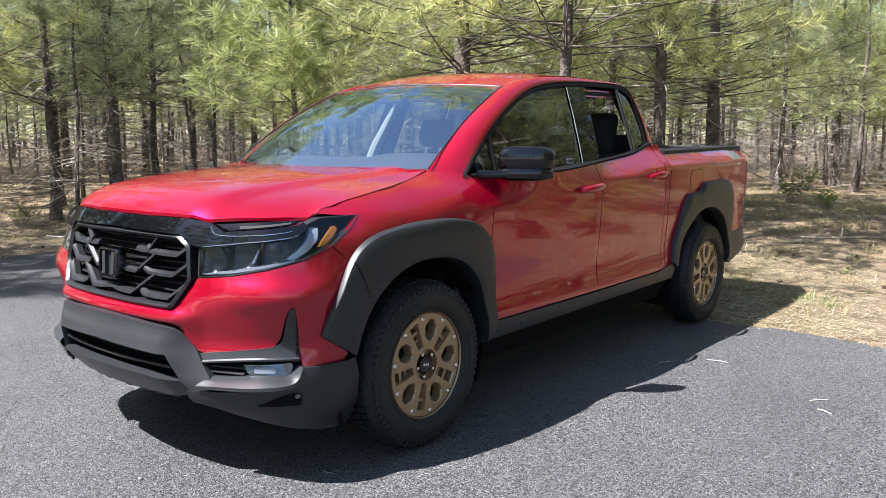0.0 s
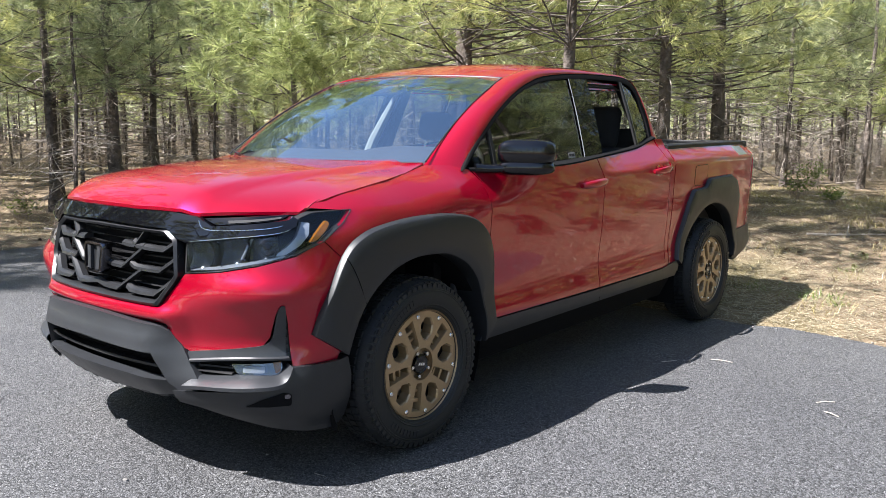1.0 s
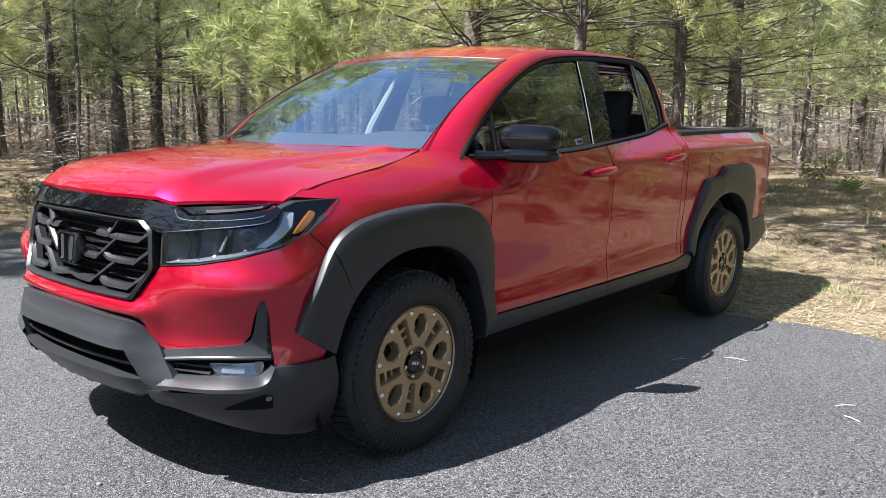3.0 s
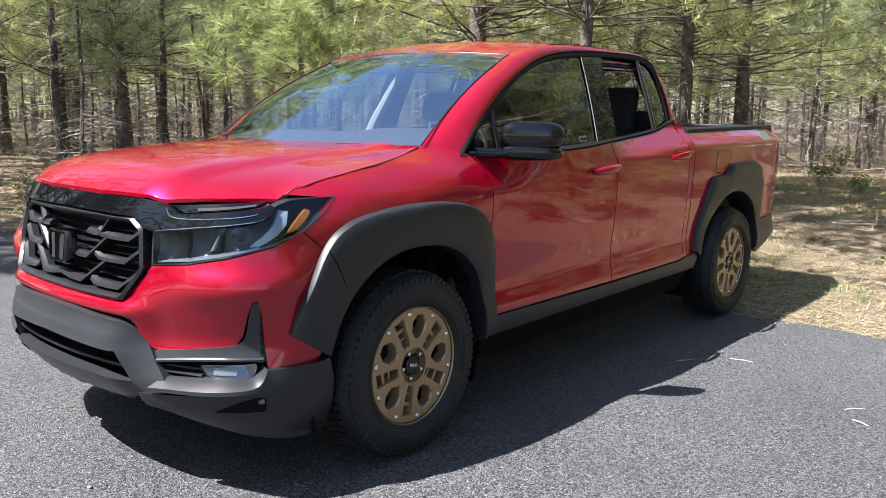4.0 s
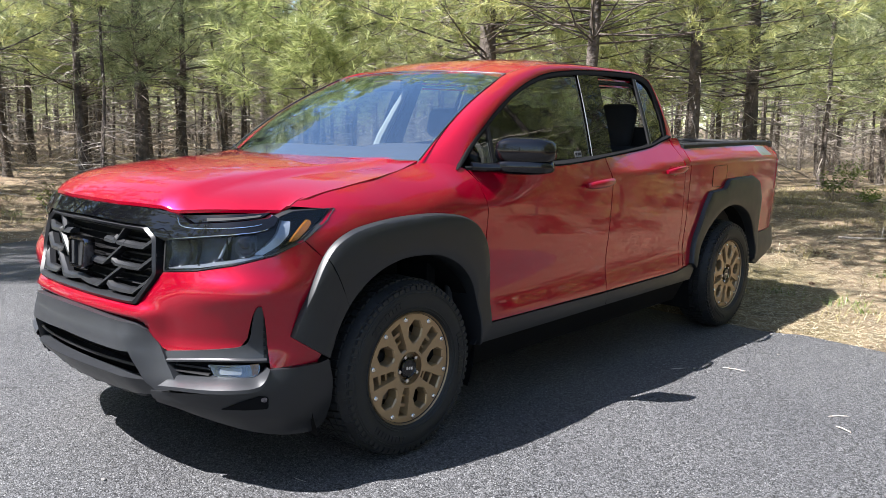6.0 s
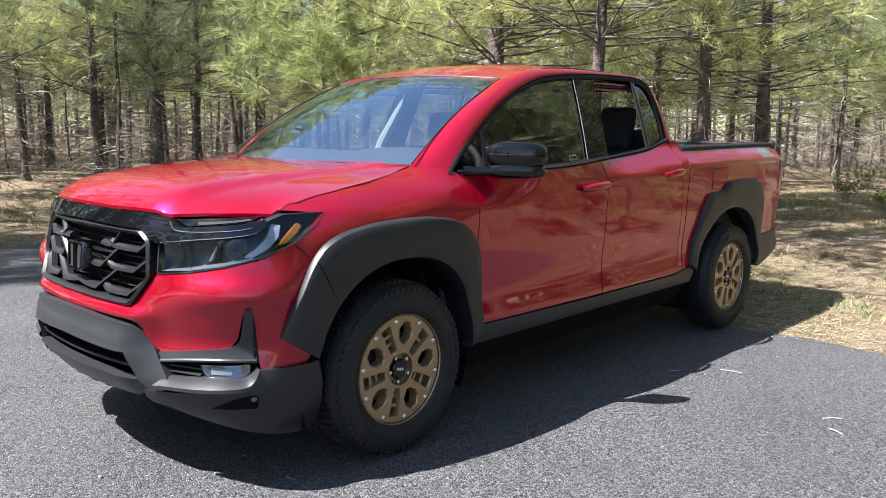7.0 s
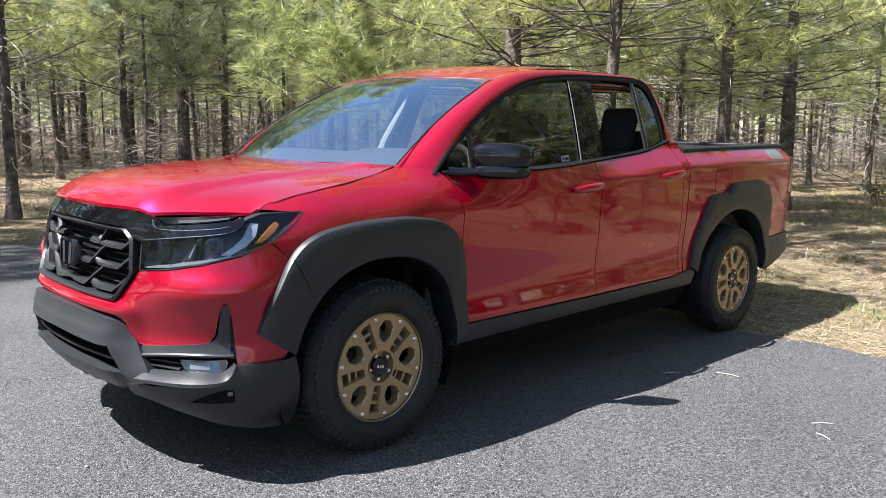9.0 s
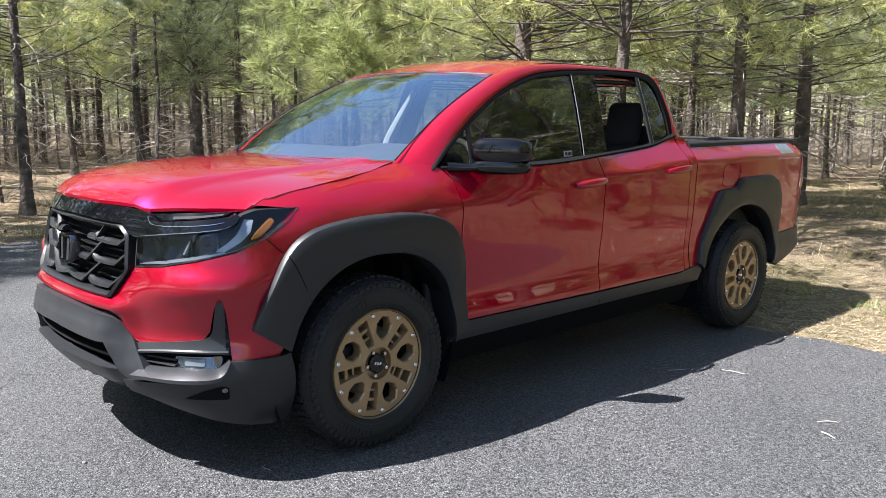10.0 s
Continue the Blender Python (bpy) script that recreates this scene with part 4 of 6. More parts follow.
for ob in (1,):
    # mirror housing: rounded box swept across, tapered to its outer end
    def mirror_shell(y0, y1, z0, z1, n=18):
        rows = []
        for k in range(n + 1):
            s = k / n
            y = y0 + (y1 - y0) * s
            f = (1 - abs(2 * s - 1) ** 3.5) ** 0.42
            hx, hz = 0.075 * f * (1 - 0.12 * s), (z1 - z0) / 2 * f * (1 - 0.06 * s)
            cxm = -0.605 - 0.13 * s
            cz = (z0 + z1) / 2
            row = []
            for j in range(20):
                a = 2 * math.pi * j / 20
                ca, sa = math.cos(a), math.sin(a)
                row.append(Vector((cxm + hx * math.copysign(abs(ca) ** 0.6, ca), y, cz + hz * math.copysign(abs(sa) ** 0.7, sa))))
            rows.append(row)
        bm = bmesh.new()
        vs = grid_faces(bm, rows, close_u=True)
        return bm

    mirrors = tpair("wing_mirror", mirror_shell(0.915, 1.140, 1.203, 1.334), M["gloss"], label="gloss black wing mirror cap", angle=60)
    tpair("mirror_base", mirror_shell(0.925, 1.130, 1.160, 1.236), M["gloss"], angle=60)
    bm = bmesh.new()
    tube(bm, [(-0.475, 0.862, 1.196), (-0.53, 0.90, 1.192), (-0.58, 0.945, 1.194), (-0.635, 1.01, 1.198)], [0.030, 0.026, 0.026, 0.034], 12)
    for v in bm.verts:
        v.co.z = 1.194 + (v.co.z - 1.194) * 0.8
    tpair("mirror_arm", bm, M["gloss"])
    bm = bmesh.new()
    grid_faces(bm, [[(-0.692 - 0.06 * s, 0.94 + 0.17 * s, z) for s in (0, 0.5, 1)] for z in (1.185, 1.253, 1.318)])
    tpair("mirror_glass", bm, M["bright"])

# ---- bed, tailgate, tail lamps, cab rear
cap_o = smooth_line([(-2.548, 1.258), (-3.0, 1.264), (-4.0, 1.272), (-4.22, 1.262)], 40)
rows = []
for u, z in cap_o:
    w = body(u, z)
    rows.append([w + Vector((0, 0.004, -0.006)), w + Vector((0, 0.004, 0.018)), w + Vector((0, -0.006, 0.026)), w + Vector((0, -0.075, 0.026)), w + Vector((0, -0.085, 0.018)), w + Vector((0, -0.085, -0.02))])
bm = bmesh.new()
vs = grid_faces(bm, rows)
bm.faces.new(vs[0])
bm.faces.new(list(reversed(vs[-1])))
tpair("bed_rail_cap", bm, M["black"], label="black bed rail cap")
tpair("bed_inner_wall", box((-4.24, 0.745, 0.55), (-2.66, 0.80, 1.283), 0.01), M["black"])
tpart("bed_floor", box((-4.25, -0.74, 0.62), (-2.66, 0.74, 0.66), 0.01), M["black"])
tpart("bed_bulkhead", box((-2.70, -0.80, 0.55), (-2.655, 0.80, 1.29), 0.01), M["black"])
gate = tpart("tailgate", box((-4.335, -0.76, 0.60), (-4.25, 0.76, 1.285), 0.02, 3), M["paint"], label="red painted tailgate")
tpart("tailgate_cap", box((-4.342, -0.765, 1.262), (-4.240, 0.765, 1.296), 0.012, 3), M["black"])
tpart("tailgate_lining", box((-4.252, -0.74, 0.62), (-4.236, 0.74, 1.27), 0.004), M["black"])
TAIL = [(-4.10, 0.93), (-4.13, 1.22), (-4.20, 1.245), (-4.30, 1.235), (-4.345, 1.18), (-4.345, 0.93)]
tpair("tail_lamp", sheet(TAIL, raised(0.006), 0.04, 0.03), M["tail"], label="red tail lamp")
REAR = [(-3.72, 0.40), (-3.78, 0.610), (-4.28, 0.625), (-4.345, 0.62), (-4.345, 0.565), (-4.22, 0.50), (-4.0, 0.43), (-3.80, 0.37)]
tpair("rear_bumper_corner", sheet(REAR, raised(0.012), 0.05, 0.05), M["flare"], label="charcoal plastic rear bumper corner")
tpart("rear_bumper", box((-4.39, -0.74, 0.50), (-4.28, 0.74, 0.61), 0.03, 3), M["flare"])
DEC = [(-3.74, 1.195), (-3.76, 1.258), (-3.98, 1.260), (-3.97, 1.195)]
tpart("side_decal", sheet(DEC, raised(0.0025), 0.06, 0.002), M["decal"], beds[0], "grey rectangular decal with faded marks").location = (0, 0, 0)
# cab back wall with its window opening
bm = bmesh.new()
def back(y, z):
    return Vector((-2.565 - 0.10 * (1.70 - z), y, z))


O = [(-0.60, 1.69), (0.60, 1.69), (0.76, 1.30), (0.80, 0.55), (-0.80, 0.55), (-0.76, 1.30)]
I = [(-0.50, 1.64), (0.50, 1.64), (0.60, 1.42), (0.60, 1.385), (-0.60, 1.385), (-0.60, 1.42)]
rows = [[back(*a), back(*b), back(*b) + Vector((0.03, 0, 0)), back(*a) + Vector((0.03, 0, 0))] for a, b in zip(O, I)]
grid_faces(bm, rows, close_u=True, close_v=True)
tpart("cab_back", bm, M["paint"])
bm = bmesh.new()
rows = [[back(*a) + Vector((0.045, 0, 0)), back(*b) + Vector((0.045, 0, 0)), back(*b) + Vector((0.055, 0, 0)), back(*a) + Vector((0.055, 0, 0))] for a, b in zip([(p[0] * 0.985, p[1] - 0.01) for p in O], I)]
grid_faces(bm, rows, close_u=True, close_v=True)
tpart("cab_back_trim", bm, M["seat"])
bm = bmesh.new()
bm.faces.new([bm.verts.new(back(*p) + Vector((0.015, 0, 0))) for p in I])
tpart("rear_window", bm, M["openglass"], label="rear window glass")

# ---- underbody and wheel wells
for x0, k in ((0.0, 0), (-3.18, 1)):
    bm = bmesh.new()
    rows = []
    for j in range(25):
        a = math.radians(-25 + 230 * j / 24)
        rows.append([Vector((x0 + 0.485 * math.cos(a), y, 0.385 + 0.475 * math.sin(a))) for y in (0.90, 0.75, 0.55)])
    grid_faces(bm, rows)
    bm.faces.new([bm.verts.new(r[-1]) for r in [[Vector((x0 + 0.49 * math.cos(math.radians(-25 + 230 * j / 24)), 0.55, 0.385 + 0.48 * math.sin(math.radians(-25 + 230 * j / 24))))] for j in range(25)]])
    tpair("wheel_well", bm, M["dark"])
tpart("underbody", box((-2.62, -0.80, 0.27), (-0.50, 0.80, 0.42), 0.03), M["dark"])
tpart("front_subframe", box((-0.50, -0.56, 0.26), (0.72, 0.56, 0.60), 0.05), M["dark"])
tpart("rear_subframe", box((-4.20, -0.54, 0.30), (-2.62, 0.54, 0.55), 0.05), M["dark"])
# plain dark box, unseen, added to stop light leaking under the hood
tpart("engine_bay", box((-0.20, -0.70, 0.60), (0.66, 0.70, 0.985), 0.05), M["dark"])
tpart("firewall", box((-0.34, -0.78, 0.42), (-0.28, 0.78, 1.12), 0.01), M["dark"])
bm = bmesh.new()
for xx in (0.0, -3.18):
    tube(bm, [(xx, -0.8, 0.375), (xx, 0.8, 0.375)], 0.045, 10)
tpart("axle", bm, M["black"])

# ---- cab interior
tpart("cab_floor", box((-2.55, -0.80, 0.42), (-0.30, 0.80, 0.47), 0.01), M["seat"])
tpair("door_inner", box((-2.50, 0.775, 0.47), (-0.40, 0.805, 1.185), 0.01), M["seat"])
hp = [(x - 0.03, y - 0.03) for x, y in RO[:8]]
hp = hp + [(x, -y) for x, y in reversed(hp) if y > 0]
tpart("headliner", sheet(hp[:], lambda x, y, e: Vector((x, y * 0.97, roof_z(x, y) - 0.045 + e)), 0.15, 0.01), M["liner"])
bm = bmesh.new()
rows = []
for j in range(9):
    s = j / 8
    rows.append([Vector((-0.33 - 0.36 * s + (0.24 if abs(y) < 0.3 else 0.18 if abs(y) < 0.6 else 0.05) * (1 - s), y, 1.205 + 0.055 * math.sin(min(s * 1.25, 1.0) * 1.8) - (0.03 if s > 0.95 else 0) + 0.028 * smoothstep(0.12, 0.25, y) * smoothstep(0.62, 0.50, y) * smoothstep(0.3, 0.8, s))) for y in np.linspace(-0.74, 0.74, 21)])
rows.append([Vector((-0.72, y, 1.05)) for y in np.linspace(-0.74, 0.74, 21)])
rows.append([Vector((-0.62, y, 0.60)) for y in np.linspace(-0.74, 0.74, 21)])
grid_faces(bm, rows)
tpart("dashboard", bm, M["dash"], label="dark grey dashboard", angle=60)
bm = bmesh.new()
wc, tilt = Vector((-0.93, 0.37, 1.13)), Matrix.Rotation(radians(-24), 4, "Y")
rows = []
for j in range(36):
    a = 2 * math.pi * j / 36
    rows.append([wc + tilt @ Vector((0.016 * math.sin(b), (0.185 + 0.016 * math.cos(b)) * math.cos(a), (0.185 + 0.016 * math.cos(b)) * math.sin(a))) for b in [2 * math.pi * i / 8 for i in range(8)]])
grid_faces(bm, rows, close_u=True, close_v=True)
for a in (0, math.pi, -math.pi / 2):
    tube(bm, [wc + tilt @ Vector((0, 0.04 * math.cos(a), 0.04 * math.sin(a))), wc + tilt @ Vector((0, 0.18 * math.cos(a), 0.18 * math.sin(a)))], 0.016, 6)
tube(bm, [wc + Vector((0.25, 0, -0.1)), wc], [0.04, 0.06], 10)
tpart("steering_wheel", bm, M["seat"])


def seat(x, y, width):
    s = tpart("seat", box((x - 0.05, y - width / 2, 0.60), (x + 0.48, y + width / 2, 0.80), 0.06, 4), M["seat"], label="black cloth seat")
    m = Matrix.Translation((x - 0.03, y, 0.675)) @ Matrix.Rotation(radians(-14), 4, "Y")
    b = part("seat_back", box((-0.08, -width / 2 + 0.01, 0.0), (0.06, width / 2 - 0.01, 0.60), 0.05, 4, m), M["seat"], s)
    return s, m


for x, y in ((-1.42, 0.37), (-1.42, -0.35)):
    s, m = seat(x, y, 0.52)
    part("headrest", box((-0.055, -0.125, 0.645), (0.055, 0.125, 0.835), 0.055, 5, m), M["seat"], s)
    bm = bmesh.new()
    for k in (-0.06, 0.06):
        tube(bm, [m @ Vector((0, k, 0.56)), m @ Vector((0, k, 0.68))], 0.007, 6)
    part("headrest_post", bm, M["bright"], s)
s, m = seat(-2.28, 0.0, 1.40)
for y in (0.42, -0.42):
    part("headrest", box((-0.05, y - 0.13, 0.59), (0.05, y + 0.13, 0.885), 0.05, 4, m), M["seat"], s)
tpart("inner_mirror", box((-0.80, -0.11, 1.555), (-0.77, 0.11, 1.615), 0.015, 3), M["black"])
bm = bmesh.new()
tube(bm, [(-1.44, -0.80, 1.18), (-1.47, -0.765, 1.30), (-1.53, -0.715, 1.45), (-1.60, -0.675, 1.60)], [0.036, 0.034, 0.028, 0.016], 8)
tpart("pillar_trim", bm, M["trimlight"], label="pale inner pillar trim in sunlight")

# ---- wheels


def wheel(turn):
    w = thing("wheel", "", "")
    for key in ("label", "category"):
        if key in w:
            del w[key]
    bm = bmesh.new()
    prof = [(0.236, 0.085), (0.244, 0.105), (0.262, 0.118), (0.295, 0.1225), (0.325, 0.119), (0.347, 0.108), (0.360, 0.094), (0.366, 0.075), (0.3675, 0.04), (0.368, 0.0)]
    prof = prof + [(r, -y) for r, y in reversed(prof[:-1])]
    lathe(bm, prof, 72)
    tyre = part("tyre", bm, M["rubber"], w, "black road tyre with blocky tread", angle=45)
    bm = bmesh.new()
    n = 66
    for k in range(n):
        for y0, y1, ph, rr in ((0.066, 0.104, 0.0, 0.362), (0.026, 0.060, 0.35, 0.369), (-0.018, 0.020, 0.1, 0.369), (-0.060, -0.026, 0.6, 0.369), (-0.104, -0.066, 0.2, 0.362)):
            a = 2 * math.pi * (k + ph) / n
            drop = 0.011 if abs(y0 + y1) > 0.12 else 0.0
            m = Matrix.Rotation(-a, 4, "Y")
            vs = add_box(bm, (rr - 0.010, y0, -0.0130), (rr + 0.007, y1, 0.0130), None)
            for v in vs:
                if abs(v.co.y) > 0.09:
                    v.co.x -= drop
                v.co.z += 0.10 * (v.co.y - (y0 + y1) / 2)
                v.co = m @ v.co
        a = 2 * math.pi * (k + 0.25) / n
        for sg in (1, -1):
            vs = add_box(bm, (0.334, 0.100 * sg if sg < 0 else 0.096, -0.010), (0.352, 0.1155 * sg if sg < 0 else 0.1155, 0.010))
            m = Matrix.Rotation(-a, 4, "Y")
            for v in vs:
                v.co = m @ v.co
    part("tread", bm, M["rubber"], tyre, angle=20)
    # raised rings and plain raised marks on the sidewall
    bm = bmesh.new()
    for r in (0.252, 0.262, 0.322, 0.330):
        y = float(np.interp(r, [0.244, 0.262, 0.295, 0.325, 0.347], [0.105, 0.118, 0.1225, 0.119, 0.108]))
        lathe(bm, [(r - 0.0035, y - 0.002), (r - 0.0015, y + 0.0022), (r + 0.0015, y + 0.0022), (r + 0.0035, y - 0.003)], 72)
    part("sidewall_ring", bm, M["rubber"], tyre, angle=60)
    for a0 in (0.5, 2.6, 4.7):
        for k in range(9):
            bm = bmesh.new()
            vs = add_box(bm, (0.283, 0.118, -0.0075), (0.307, 0.1248, 0.0075))
            m = Matrix.Rotation(-(a0 + k * 0.075), 4, "Y")
            for v in vs:
                v.co = m @ v.co
            part("sidewall_mark", bm, M["rubber"], tyre, angle=20)
    # barrel and brake
    bm = bmesh.new()
    lathe(bm, [(0.232, 0.100), (0.222, 0.080), (0.205, 0.05), (0.200, -0.10), (0.0, -0.10)], 48)
    part("barrel", bm, M["black"], w)
    bm = bmesh.new()
    lathe(bm, [(0.0, 0.012), (0.155, 0.012), (0.155, -0.012), (0.0, -0.012)], 40)
    part("brake_disc", bm, M["steel"], w)
    part("caliper", box((0.09, -0.03, -0.06), (0.17, 0.035, 0.06), 0.015), M["black"], w)
    # face: rim ring, five pairs of spokes, webs
    bm = bmesh.new()
    lathe(bm, [(0.226, 0.060), (0.233, 0.095), (0.239, 0.104), (0.2405, 0.099), (0.2405, 0.080)], 72)
    
    rimring = part("rim", bm, M["bronze"], w, "bronze painted alloy rim", angle=30)

    def spun(pts, a):
        ca, sa = math.cos(a), math.sin(a)
        return [(p[0] * ca - p[1] * sa, p[0] * sa + p[1] * ca) for p in pts]

    # the face: one casting with five six-sided windows and five slots between the spokes
    hexagon = [(0.104, -0.010), (0.104, 0.010), (0.132, 0.038), (0.172, 0.042), (0.206, 0.018), (0.206, -0.018), (0.172, -0.042), (0.132, -0.038)]
    slot = [(0.080, -0.014), (0.100, -0.020), (0.206, -0.028), (0.208, 0.028), (0.100, 0.020), (0.080, 0.014)]
    loops = [[(0.2335 * math.cos(2 * math.pi * k / 72), 0.2335 * math.sin(2 * math.pi * k / 72)) for k in range(72)]]
    loops.append([(0.0705 * math.cos(2 * math.pi * k / 40), 0.0705 * math.sin(2 * math.pi * k / 40)) for k in range(40)])
    for k in range(5):
        a = math.radians(-90 + 72 * k) + turn
        loops += [spun(slot, a), spun(hexagon, a + math.radians(36))]
    bm = bmesh.new()
    for lp in loops:
        vs = [bm.verts.new((p[0], 0.096 if lp is loops[0] else 0.098, p[1])) for p in lp]
        for q in range(len(vs)):
            bm.edges.new((vs[q], vs[(q + 1) % len(vs)]))
    bmesh.ops.triangle_fill(bm, use_beauty=True, edges=bm.edges[:], normal=(0, 1, 0))
    rims = [e for e in bm.edges if e.is_boundary]
    cut = bmesh.ops.extrude_edge_only(bm, edges=rims)["geom"]
    ledge = [v for v in cut if isinstance(v, bmesh.types.BMVert)]
    for v in ledge:
        v.co.y -= 0.007
        r = Vector((v.co.x, v.co.z))
        if r.length < 0.23:
            best = min(((Vector(c).x - v.co.x) ** 2 + (Vector(c).y - v.co.z) ** 2, c) for c in [spun([(0.142, 0)], math.radians(-90 + 36 * k) + turn)[0] for k in range(10)])[1]
            way = (Vector(best) - r).normalized() * 0.005
            v.co.x, v.co.z = v.co.x + way.x, v.co.z + way.y
    rims = [e for e in bm.edges if e.is_boundary]
    cut = bmesh.ops.extrude_edge_only(bm, edges=rims)["geom"]
    for v in cut:
        if isinstance(v, bmesh.types.BMVert):
            v.co.y -= 0.046
    part("rim_face", bm, M["bronze"], w, angle=30)

    for k in range(5):
        a = math.radians(-90 + 72 * k) + turn
        for r0, r1, yy in ((0.114, 0.124, 0.076), (0.152, 0.166, 0.082)):
            bm = bmesh.new()
            pts = spun([(r0, -0.026), (r1, -0.026), (r1, 0.026), (r0, 0.026)], a)
            lo = [bm.verts.new((p[0], 0.045, p[1])) for p in pts]
            hi = [bm.verts.new((p[0], yy, p[1])) for p in pts]
            for q in range(4):
                bm.faces.new((lo[q], lo[(q + 1) % 4], hi[(q + 1) % 4], hi[q]))
            bm.faces.new(hi)
            part("crossbar", bm, M["bronze"], w, angle=25)
        for sg in (1, -1):
            bm = bmesh.new()
            lathe(bm, [(0.0105, 0.094), (0.0105, 0.101), (0.0074, 0.1045), (0.0003, 0.1055)], 12)
            px, pz = spun([(0.204, sg * 0.062)], a)[0]
            for v in bm.verts:
                v.co += Vector((px, 0, pz))
            part("rivet", bm, M["rivet"], w)
        bm = bmesh.new()
        lathe(bm, [(0.0115, 0.066), (0.0115, 0.088), (0.008, 0.095), (0.0003, 0.096)], 6)
        px, pz = spun([(0.0545, 0.0)], a)[0]
        for v in bm.verts:
            v.co += Vector((px, 0, pz))
        part("lug_nut", bm, M["rivet"], w)
    bm = bmesh.new()
    lathe(bm, [(0.080, 0.040), (0.078, 0.066), (0.040, 0.070), (0.0, 0.070)], 40)
    part("hub", bm, M["bronze"], w)
    bm = bmesh.new()
    lathe(bm, [(0.043, 0.080), (0.042, 0.094), (0.037, 0.097), (0.034, 0.094), (0.0005, 0.094)], 32)
    cap = part("centre_cap", bm, M["gloss"], w)
    for k in (-1, 0, 1):
        part("cap_mark", box((k * 0.014 - 0.005, 0.0935, -0.006), (k * 0.014 + 0.005, 0.0955, 0.006)), M["bright"], cap)
    return w


def fix_wheel(w, x, side, spin):
    w.parent = truck
    w.matrix_basis = Matrix.Translation(Vector((x, side * 0.855, 0.375)) - Vector(truck.location)) @ Matrix.Rotation(0 if side > 0 else math.pi, 4, "Z") @ Matrix.Rotation(spin, 4, "Y")
    w["label"] = "bronze alloy wheel with a black tyre"


w0 = wheel(0.0)
w0.parent = None
others = [copy_thing(w0, Matrix()) for _ in range(3)]
fix_wheel(w0, 0.0, 1, -0.2)
for w, (x, sd, sp) in zip(others, ((-3.18, 1, -0.2), (0.0, -1, 0.2), (-3.18, -1, 0.5))):
    fix_wheel(w, x, sd, sp)

# ---------------------------------------------------------------- ground
PAD = [(-3.30, -6.45), (2.0, -6.15), (9.0, -6.6), (12.5, -6.0), (13.5, -2.0), (13.5, 6.0), (10.0, 12.0), (2.0, 12.5), (-2.6, 11.0), (-3.05, 7.0), (-3.20, 3.5), (-3.22, 2.2), (-3.32, 1.45), (-3.24, 1.2), (-3.30, 0.0), (-3.36, -2.5)]


def pad_distance(x, y):
    """How far a place lies outside the asphalt (0 on it)."""
    inside, best = False, 1e9
    for (x1, y1), (x2, y2) in zip(PAD, PAD[1:] + PAD[:1]):
        if (y1 > y) != (y2 > y) and x < (x2 - x1) * (y - y1) / (y2 - y1) + x1:
            inside = not inside
        t = min(max(((x - x1) * (x2 - x1) + (y - y1) * (y2 - y1)) / ((x2 - x1) ** 2 + (y2 - y1) ** 2), 0), 1)
        best = min(best, math.hypot(x - x1 - t * (x2 - x1), y - y1 - t * (y2 - y1)))
    return 0.0 if inside else best


def ground_z(x, y):
    d = pad_distance(x, y)
    if d == 0.0:
        return -0.03
    lump = 0.035 * noise.noise(Vector((x * 0.9, y * 0.9, 0))) + 0.016 * noise.noise(Vector((x * 3.1, y * 3.1, 4)))
    return -0.022 * (1 - smoothstep(0, 0.12, d)) + 0.30 * smoothstep(1.0, 7.5, d) + lump * smoothstep(0.05, 1.2, d)


def node_mix(nt, kind, fac, a, b):
    m = nt.nodes.new("ShaderNodeMix")
    m.data_type, m.blend_type = "RGBA", kind
    for sock, val in ((m.inputs[0], fac), (m.inputs[6], a), (m.inputs[7], b)):
        if isinstance(val, (int, float)):
            sock.default_value = val
        elif isinstance(val, tuple):
            sock.default_value = (*val, 1)
        else:
            nt.links.new(val, sock)
    return m.outputs[2]


def tex(nt, kind, scale, vec, detail=4.0):
    n = nt.nodes.new(kind)
    n.inputs["Scale"].default_value = scale
    if kind == "ShaderNodeTexNoise":
        n.inputs["Detail"].default_value = detail
    nt.links.new(vec, n.inputs["Vector"])
    return n


def span(nt, src, a, b, c=0.0, d=1.0):
    r = nt.nodes.new("ShaderNodeMapRange")
    for i, v in enumerate((a, b, c, d)):
        r.inputs[1 + i].default_value = v
    nt.links.new(src, r.inputs[0])
    return r.outputs[0]


